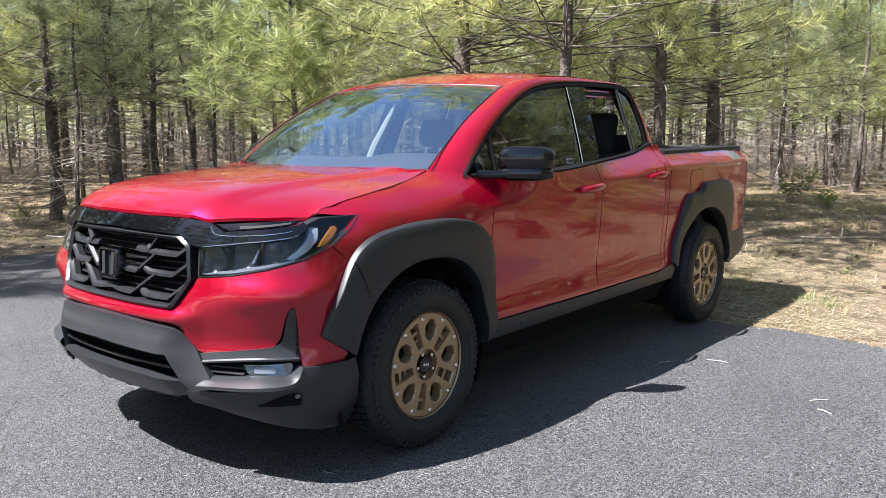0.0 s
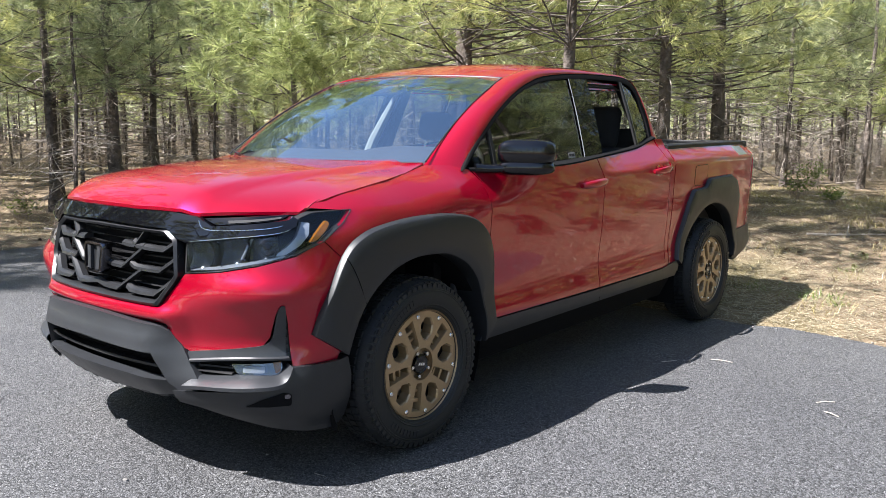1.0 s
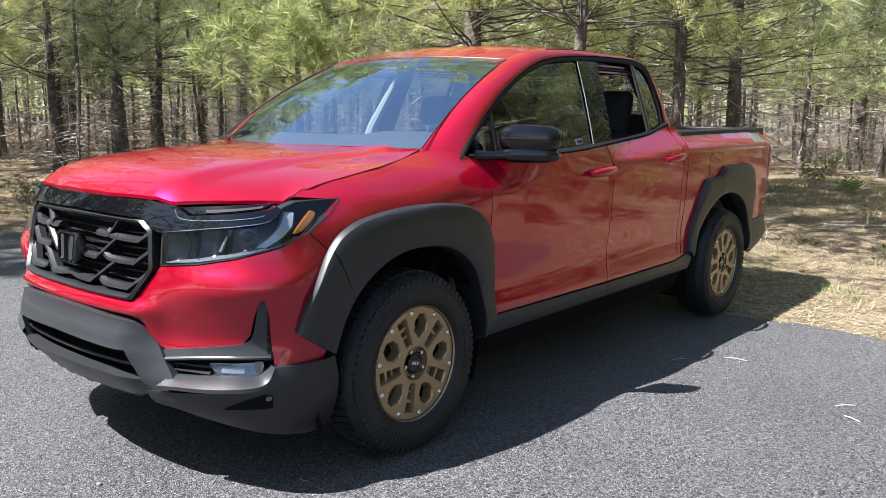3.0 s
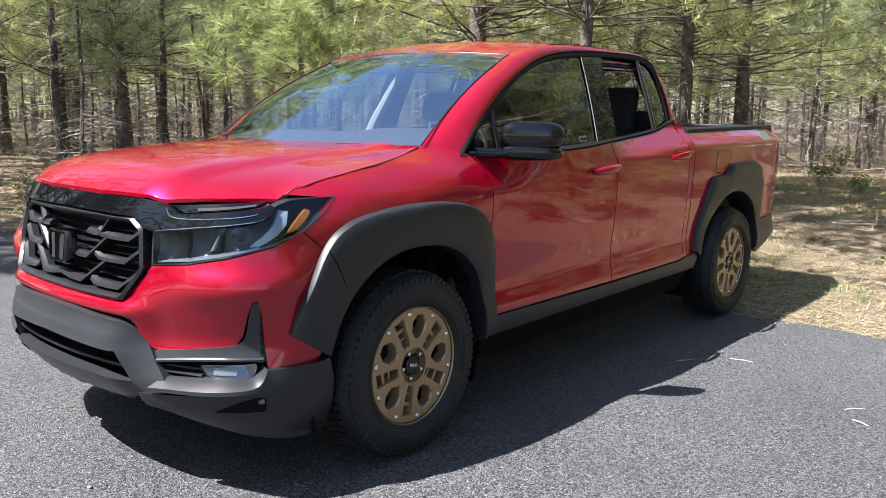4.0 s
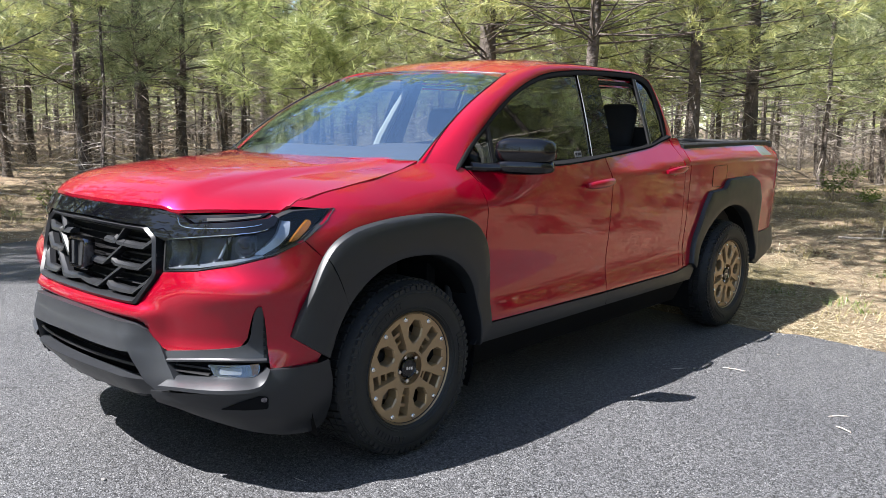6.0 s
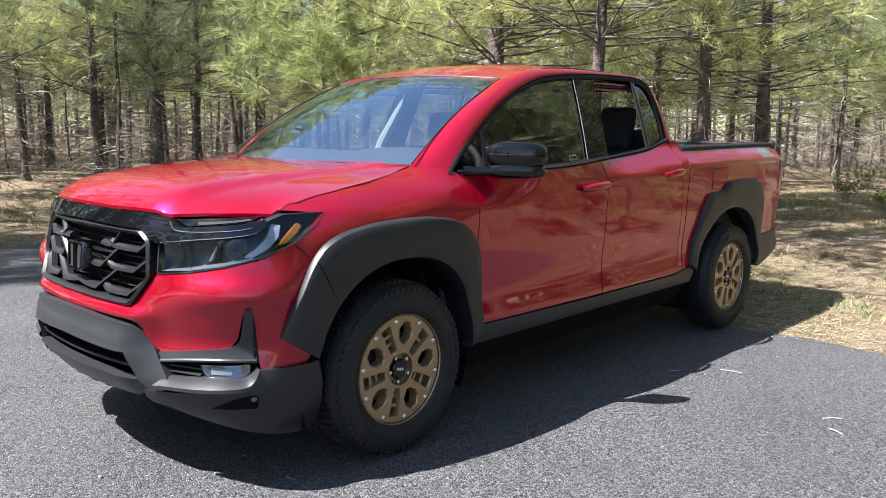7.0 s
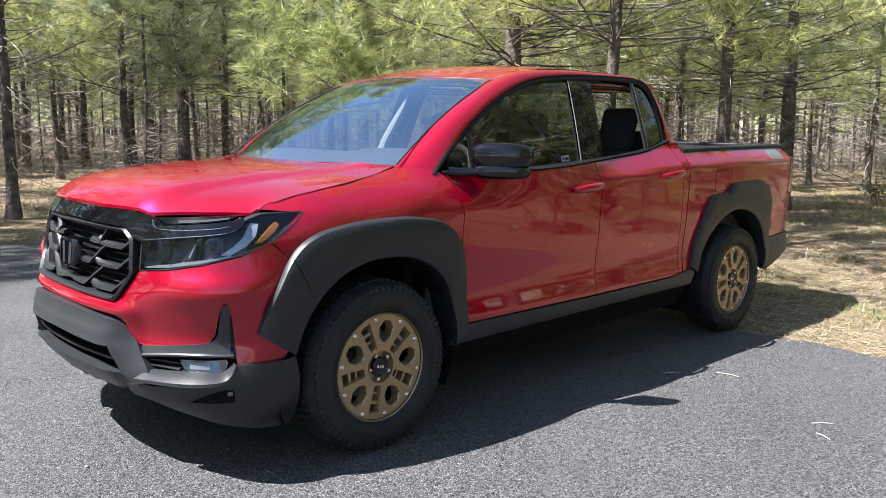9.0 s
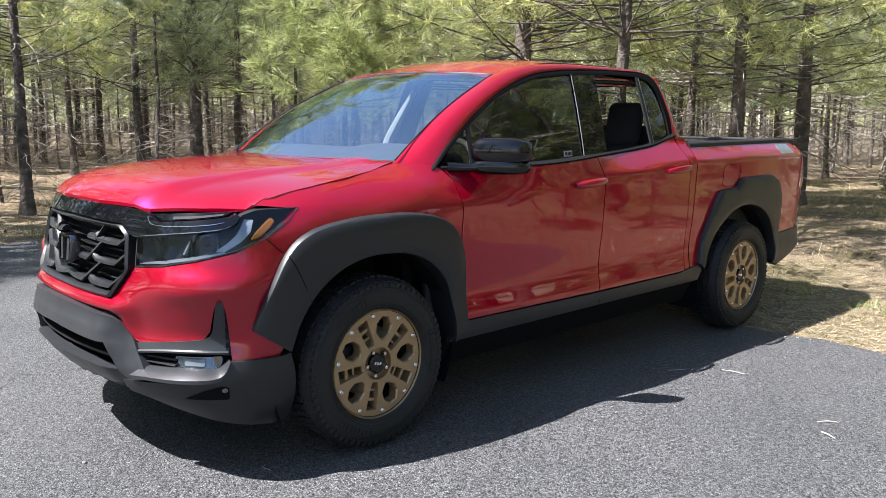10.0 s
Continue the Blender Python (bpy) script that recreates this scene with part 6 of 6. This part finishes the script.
# out of view: added to shade the asphalt's edge and darken nose reflections
for k, (x, y) in enumerate(((1.5, -7.5), (3.1, -7.8), (4.9, -8.2), (6.6, -7.9), (8.2, -8.6), (10.0, -8.1), (11.8, -8.5), (13.6, -8.0), (5.8, -10.4), (7.6, -11.0), (9.4, -10.6), (11.2, -11.3), (13.0, -10.7), (2.6, -10.9), (15.4, -9.2), (16.6, -11.4), (15.6, -6.0), (16.2, -3.4), (15.8, -0.8), (16.4, 1.8), (15.7, 4.4), (16.8, 7.0), (18.2, -4.8), (18.6, -1.8), (18.4, 0.9), (18.0, 3.4), (18.6, 6.0))):
    used.append((x, y))
    plant(copy_thing(FORMS[(k + 2) % 6], Matrix()), x, y, 1.3 * k, (0.95 if x < 4 else 1.55) + 0.2 * rng.random())
# more unseen pines, enlarged to shade the ground that the doors reflect
fill(FORMS, 26, 8.5, 17, 118, 176, 1.0, rule=lambda x, y: x < -3.5, grow=1.25)
fill(FORMS, 14, 10.0, 20, 100, 172, 1.2, grow=1.5)
fill(None, 26, 8.0, 20, 90, 172, 1.5)
fill(None, 50, 13.5, 34, -60, 175, 2.2, rule=lambda x, y: not (x > 3 and -7 < y < 1 and x < 12))
# trees past counting are joined, part by part, from a few forms
pool = {}
for k, m in enumerate(FAR_SPOTS):
    form = FAR_FORMS[k % len(FAR_FORMS)]
    a = np.array(m)
    for ob in form.children:
        me = ob.data
        co = np.empty(len(me.vertices) * 3)
        me.vertices.foreach_get("co", co)
        co = co.reshape(-1, 3) @ a[:3, :3].T + a[:3, 3]
        key = me.materials[0].name
        bag = pool.setdefault(key, [me.materials[0], [], [], 0])
        bag[2] += [tuple(v + bag[3] for v in p.vertices) for p in me.polygons]
        bag[1].append(co)
        bag[3] += len(co)
FAR_NAMES = {"pine_bark": ("wood_trunks", "dark trunks and limbs of the wood further off"), "bare_grey_twigs": ("wood_twigs", "bare grey twigs of the wood further off"),
             "pine_needles": ("wood_needles", "green needles of the wood further off"), "young_pine_needles": ("young_wood_needles", "yellow-green needles of young pines further off")}
for key, (mt, cos, fcs, _) in pool.items():
    nm, lb = FAR_NAMES[key]
    tagged(raw(nm, np.vstack(cos).tolist(), fcs, mt, smooth="needles" not in nm), lb, "woods", kind="stuff")
for form in FAR_FORMS:
    for ob in list(form.children):
        bpy.data.objects.remove(ob)
    bpy.data.objects.remove(form)
# a thicket of bare brush between the trunks
rb = random.Random(31)
vs, fs = [], []
for _ in range(1500):
    d, a = math.sqrt(rb.uniform(11.0**2, 36.0**2)), radians(rb.uniform(184, 262))
    x, y = EYE.x + d * math.cos(a), EYE.y + d * math.sin(a)
    if pad_distance(x, y) < 1.8 or not behind(x, y):
        continue
    base = Vector((x, y, ground_z(x, y)))
    for _ in range(rb.randint(8, 22)):
        p = base + Vector((rb.gauss(0, 0.35), rb.gauss(0, 0.35), 0.55 * rb.random() ** 2))
        way = Vector((rb.uniform(-1, 1), rb.uniform(-1, 1), rb.uniform(-0.1, 1.5))).normalized()
        ln, r = rb.uniform(0.3, 1.1), rb.uniform(0.003, 0.006)
        for _ in range(3):
            q = p + way * ln / 3
            s_ = way.orthogonal().normalized() * r
            b = len(vs)
            vs += [p - s_, p + s_, q + s_ * 0.6]
            fs.append((b, b + 1, b + 2))
            p, way = q, (way + Vector((rb.uniform(-0.5, 0.5), rb.uniform(-0.5, 0.5), rb.uniform(-0.4, 0.4)))).normalized()
tagged(raw("brush", vs, fs, M["deadwood"], smooth=False), "bare grey brush and fallen twigs between the trunks", "brush", kind="stuff")
# the far edge of the wood closes the view: needles and trunks nobody could count
rf = random.Random(77)
vs, fs, tv, tf_ = [], [], [], []
for _ in range(16000):
    a, d = radians(rf.uniform(172, 272)), rf.uniform(62, 82)
    c = Vector((EYE.x + d * math.cos(a), EYE.y + d * math.sin(a), 0.3 + 8.5 * rf.random() ** 0.8))
    for _ in range(3):
        u = Vector((rf.uniform(-1, 1), rf.uniform(-1, 1), rf.uniform(-0.6, 1))).normalized()
        s_ = u.orthogonal().normalized() * rf.uniform(0.05, 0.10)
        b = len(vs)
        vs += [c - s_, c + s_, c + u * rf.uniform(0.5, 1.0)]
        fs.append((b, b + 1, b + 2))
tagged(raw("far_woods", vs, fs, M["needles"], smooth=False), "dense far edge of the pine wood", "woods", kind="stuff")
for _ in range(420):
    a, d = radians(rf.uniform(172, 272)), rf.uniform(58, 82)
    x, y, r = EYE.x + d * math.cos(a), EYE.y + d * math.sin(a), rf.uniform(0.06, 0.14)
    b = len(tv)
    for z, k in ((0.2, 1.0), (8.0, 0.4)):
        tv += [(x + r * k * math.cos(t), y + r * k * math.sin(t), z) for t in (0, 2.1, 4.2)]
    tf_ += [(b + i, b + (i + 1) % 3, b + 3 + (i + 1) % 3, b + 3 + i) for i in range(3)]
tagged(raw("far_trunks", tv, tf_, M["bark"]), "thin dark trunks of the far wood", "woods", kind="stuff")

# ---------------------------------------------------------------- small things on the ground
rs = random.Random(21)


def blades(spots, lo, hi, width, per, spread, lean):
    vs, fs = [], []
    for x, y, k in spots:
        for _ in range(per):
            bx, by = x + rs.gauss(0, spread * k), y + rs.gauss(0, spread * k)
            z = ground_z(bx, by) - 0.01
            a, h = rs.uniform(0, 6.28), rs.uniform(lo, hi) * k
            d = Vector((math.cos(a), math.sin(a), 0))
            s = Vector((-d.y, d.x, 0)) * width * 0.5
            p0 = Vector((bx, by, z))
            p1 = p0 + d * h * lean * 0.4 + Vector((0, 0, h * 0.6))
            p2 = p0 + d * h * lean + Vector((0, 0, h * rs.uniform(0.75, 1.0)))
            b = len(vs)
            vs += [p0 - s, p0 + s, p1 + s * 0.7, p1 - s * 0.7, p2]
            fs += [(b, b + 1, b + 2, b + 3), (b + 3, b + 2, b + 4)]
    return vs, fs


def scatter(n, x0, x1, y0, y1, clear=0.05):
    out = []
    while len(out) < n:
        x, y = rs.uniform(x0, x1), rs.uniform(y0, y1)
        if pad_distance(x, y) > clear:
            out.append((x, y))
    return out


# needle litter and straw: flat slivers on the forest floor
vs, fs = [], []
for x0, x1, y0, y1, n, size in ((-6.5, -3.2, -0.5, 4.0, 26000, 0.9), (-13, -6.5, -2.0, 5.0, 14000, 1.6), (-6.0, 4.0, -11.0, -6.2, 9000, 1.7)):
    for x, y in scatter(n, x0, x1, y0, y1, 0.0 if x1 > 0 else 0.02):
        a, L, w = rs.uniform(0, 6.28), rs.uniform(0.04, 0.14) * size, rs.uniform(0.0018, 0.0045) * size
        z = ground_z(x, y) + rs.uniform(0.003, 0.02)
        d, s = Vector((math.cos(a), math.sin(a), rs.uniform(-0.15, 0.15))), Vector((-math.sin(a), math.cos(a), 0))
        c = Vector((x, y, z))
        b = len(vs)
        vs += [c - d * L / 2 - s * w, c - d * L / 2 + s * w, c + d * L / 2]
        fs.append((b, b + 1, b + 2))
tagged(raw("needle_litter", vs, fs, M["litter"], smooth=False), "dry brown pine needles strewn on the ground", "litter", kind="stuff")
# dry and green grass
dry = [(x, y, rs.uniform(0.6, 1.3)) for x, y in scatter(70, -12, -3.6, 0.2, 5.5, 0.5) + scatter(190, -14, -8, -3.5, 1.0, 1.5) + scatter(150, -6, 5, -11, -6.4, 0.15)]
v_, f_ = blades(dry, 0.04, 0.12, 0.005, 34, 0.12, 1.0)
tagged(raw("dry_grass", v_, f_, M["grass"], smooth=False), "tufts of dry straw-coloured grass", "grass", kind="stuff")
green = [(-4.45, 1.30, 1.0), (-4.60, 1.45, 0.8), (-4.35, 1.55, 0.6), (-5.9, 2.3, 0.6), (-6.6, 1.2, 0.8)] + [(x, y, rs.uniform(0.4, 1.0)) for x, y in scatter(9, -11, -4.5, 0.2, 4.5, 0.5) + scatter(14, -5, 4, -9, -6.6, 0.3)]
v_, f_ = blades(green, 0.04, 0.12, 0.006, 40, 0.085, 0.9)
tagged(raw("green_grass", v_, f_, M["green_grass"], smooth=False), "small tufts of fresh green grass", "grass", kind="stuff")


def bush(x, y, h, seed, leafy, label):
    rb = random.Random(seed)
    t = thing("bush", label, "bush", "low bushes")
    sv, sf, lv, lf = [], [], [], []
    for _ in range(46):
        a, o = rb.uniform(0, 6.28), rb.uniform(0.1, 0.9)
        d = Vector((math.cos(a) * o, math.sin(a) * o, 1)).normalized()
        p = Vector((rb.uniform(-0.08, 0.08), rb.uniform(-0.08, 0.08), 0))
        L = h * rb.uniform(0.5, 1.0)
        q = p + d * L * 0.5 + Vector((rb.uniform(-0.05, 0.05), rb.uniform(-0.05, 0.05), 0))
        e = p + d * L
        s = d.orthogonal().normalized() * 0.004
        b = len(sv)
        sv += [p - s, p + s, q + s * 0.7, q - s * 0.7, e]
        sf += [(b, b + 1, b + 2, b + 3), (b + 3, b + 2, b + 4)]
        for _ in range(leafy):
            c = q.lerp(e, rb.random())
            u = Vector((rb.uniform(-1, 1), rb.uniform(-1, 1), rb.uniform(-0.2, 1))).normalized()
            w = u.orthogonal().normalized() * 0.012
            b = len(lv)
            lv += [c, c + u * 0.03 - w, c + u * 0.06, c + u * 0.03 + w]
            lf.append((b, b + 1, b + 2, b + 3))
    raw("stem", sv, sf, M["deadwood"], t)
    raw("leaves", lv, lf, M["green_grass"], t, smooth=False)
    t.location = (x, y, ground_z(x, y) - 0.01)
    return t


bush(-11.0, -0.70, 0.55, 1, 6, "low green bush at the edge of the clearing")
bush(-10.6, -0.1, 0.30, 2, 5, "low green bush in dry grass")
bush(-13.2, 0.6, 0.5, 3, 10, "low green bush under the pines")
bush(-14.5, -1.4, 0.6, 4, 8, "low green bush under the pines")
bush(-2.6, -8.9, 0.45, 5, 4, "low dry bush beside a trunk")
bush(-5.0, -8.4, 0.5, 6, 4, "low dry bush beside a trunk")


def twig(pts, r, label):
    bm = bmesh.new()
    tube(bm, [Vector(p) - Vector((0, 0, 0.002)) for p in pts], [r * 0.42, r * 0.48, r * 0.28][: len(pts)], 6)
    ob = part("twig", bm, M["twig"])
    return tagged(ob, label, "twig", "twigs on the asphalt")


M["grit"] = mat("dark_grit", (0.05, 0.05, 0.053), 0.9, var=0.5, scale=60, per_island=0.6)
M["twig"] = mat("bleached_twig", (0.33, 0.30, 0.26), 0.8, var=0.2, scale=50)
twig([(-1.752, 2.105, 0.006), (-1.79, 2.14, 0.010), (-1.823, 2.176, 0.006)], 0.006, "short bleached twig lying on the asphalt")
twig([(-1.635, 2.175, 0.006), (-1.615, 2.205, 0.012), (-1.600, 2.25, 0.006)], 0.007, "short bleached twig lying on the asphalt")
twig([(-2.18, 1.385, 0.005), (-2.19, 1.45, 0.009), (-2.20, 1.51, 0.005)], 0.005, "thin bleached twig on the asphalt by the shadow")
twig([(-1.93, 1.18, 0.005), (-1.96, 1.21, 0.008), (-2.02, 1.238, 0.005)], 0.004, "thin bleached twig on the asphalt by the shadow")
twig([(0.486, 0.80, 0.004), (0.49, 0.83, 0.007), (0.478, 0.86, 0.004)], 0.003, "thin pale twig in the truck's shadow")


def lump(name, x, y, z, r, m, label, category, group, seed):
    rb = random.Random(seed)
    bm = bmesh.new()
    bmesh.ops.create_icosphere(bm, subdivisions=2, radius=r)
    sq = (rb.uniform(0.7, 1.2), rb.uniform(0.7, 1.2), rb.uniform(0.5, 0.8))
    for v in bm.verts:
        v.co = Vector([v.co[k] * sq[k] for k in range(3)]) * (1 + 0.25 * noise.noise(v.co / r * 1.3 + Vector((seed, 0, 0))))
    ob = part(name, bm, m)
    ob.location = (x, y, z + r * sq[2] * 0.7)
    return tagged(ob, label, category, group)


for k, (x, y, r) in enumerate(((1.01, 0.288, 0.010), (0.49, 0.507, 0.008), (-2.049, 1.271, 0.010), (-2.80, 1.268, 0.010), (-3.17, 1.30, 0.009), (-3.22, 1.36, 0.011), (-3.24, 1.44, 0.009), (-2.695, 1.52, 0.009), (-3.27, 1.62, 0.008), (-3.21, 1.80, 0.007), (-3.25, 2.05, 0.009), (-1.45, 2.6, 0.006), (-0.4, 1.9, 0.006), (0.9, 1.3, 0.006))):
    lump("pebble", x, y, 0.0, r, M["stone"], "small grey pebble lying on the asphalt", "pebble", "pebbles", 40 + k)


def cone(x, y, size, seed):
    """A pine cone: an egg of rows of scales."""
    rb = random.Random(seed)
    bm = bmesh.new()
    for i in range(7):
        t = i / 6
        rr = size * 0.42 * math.sin(math.pi * (0.12 + 0.80 * t)) ** 0.7
        n = 8
        for j in range(n):
            a = 2 * math.pi * (j + 0.5 * (i % 2)) / n
            c = Vector((rr * math.cos(a), rr * math.sin(a), size * (t - 0.5)))
            o = Vector((math.cos(a), math.sin(a), 0.5)).normalized()
            w = Vector((-math.sin(a), math.cos(a), 0)) * size * 0.13
            vsx = [bm.verts.new(p) for p in (c - o * rr * 0.8 - w * 0.5, c - o * rr * 0.8 + w * 0.5, c + o * size * 0.10 + w, c + o * size * 0.10 - w)]
            bm.faces.new(vsx)
    ob = part("pine_cone", bm, M["cone"])
    ob.matrix_basis = Matrix.Translation((x, y, ground_z(x, y) + size * 0.30)) @ Euler((radians(90 + rb.uniform(-15, 15)), 0, rb.uniform(0, 6.28))).to_matrix().to_4x4()
    return tagged(ob, "brown open pine cone on the forest floor", "pine cone", "pine cones")


M["cone"] = mat("pine_cone_brown", (0.085, 0.050, 0.030), 0.85, var=0.3, scale=40)
for k, (x, y) in enumerate([(-6.45, 0.65), (-5.2, 0.9), (-5.8, 1.7), (-4.9, 2.1), (-7.4, 1.2)] + scatter(16, -11, -4.2, 0.0, 4.5, 0.6) + scatter(8, -3, 3, -9, -6.7, 0.4)):
    cone(x, y, rs.uniform(0.034, 0.050), 60 + k)


def branch(x, y, L, turn, seed):
    rb = random.Random(seed)
    bm = bmesh.new()
    p, d, pts = Vector((0, 0, 0.02)), Vector((1, 0, 0)), []
    for k in range(6):
        pts.append(p.copy())
        d = (d + Vector((0, rb.uniform(-0.25, 0.25), rb.uniform(-0.05, 0.05)))).normalized()
        p = p + d * L / 5
        p.z = max(0.012, p.z)
    tube(bm, pts, [0.016, 0.014, 0.012, 0.010, 0.007, 0.004], 6)
    for k in (1, 2, 3, 4):
        q = pts[k]
        e = q + Vector((rb.uniform(0.05, 0.2), rb.choice((-1, 1)) * rb.uniform(0.1, 0.25), rb.uniform(0.0, 0.12))) * L
        tube(bm, [q, q.lerp(e, 0.5) + Vector((0, 0, 0.02)), e], [0.007, 0.005, 0.003], 5)
    ob = part("fallen_branch", bm, M["deadwood"])
    ob.matrix_basis = Matrix.Translation((x, y, ground_z(x, y))) @ Matrix.Rotation(turn, 4, "Z")
    return tagged(ob, "bare grey fallen branch on the forest floor", "branch", "fallen branches")


for k, (x, y, L, a) in enumerate(((-7.6, 0.4, 1.1, 2.0), (-8.4, 2.2, 0.9, 1.1), (-10.0, 0.9, 1.4, 0.2), (-4.6, 2.8, 0.5, 2.6), (-12.0, -0.8, 1.6, 0.9), (-14.2, -2.2, 1.8, 2.4), (-0.4, -7.4, 0.9, 0.7), (-2.4, -7.8, 1.2, 2.2), (1.2, -7.6, 0.8, 1.4))):
    branch(x, y, L, a, 80 + k)

# loose grit along a crack in the asphalt beside the truck's nose
rc = random.Random(9)
vs, fs = [], []
for k in range(420):
    t = rc.random()
    x = 1.05 - 0.75 * t
    y = -0.93 - 0.10 * math.sin(7 * t) + 0.05 * math.sin(19 * t) + rc.gauss(0, 0.010) - 0.25 * t
    r = rc.uniform(0.002, 0.006)
    b = len(vs)
    turn = rc.uniform(0, 6.28)
    vs += [(x + r * math.cos(turn + 2.09 * j) * rc.uniform(0.6, 1.2), y + r * math.sin(turn + 2.09 * j) * rc.uniform(0.6, 1.2), 0.0005) for j in range(3)] + [(x, y, r * rc.uniform(0.5, 1.0))]
    fs += [(b, b + 1, b + 3), (b + 1, b + 2, b + 3), (b + 2, b, b + 3)]
tagged(raw("grit", vs, fs, M["grit"], smooth=False), "dark loose grit along a crack in the asphalt", "grit", kind="stuff")
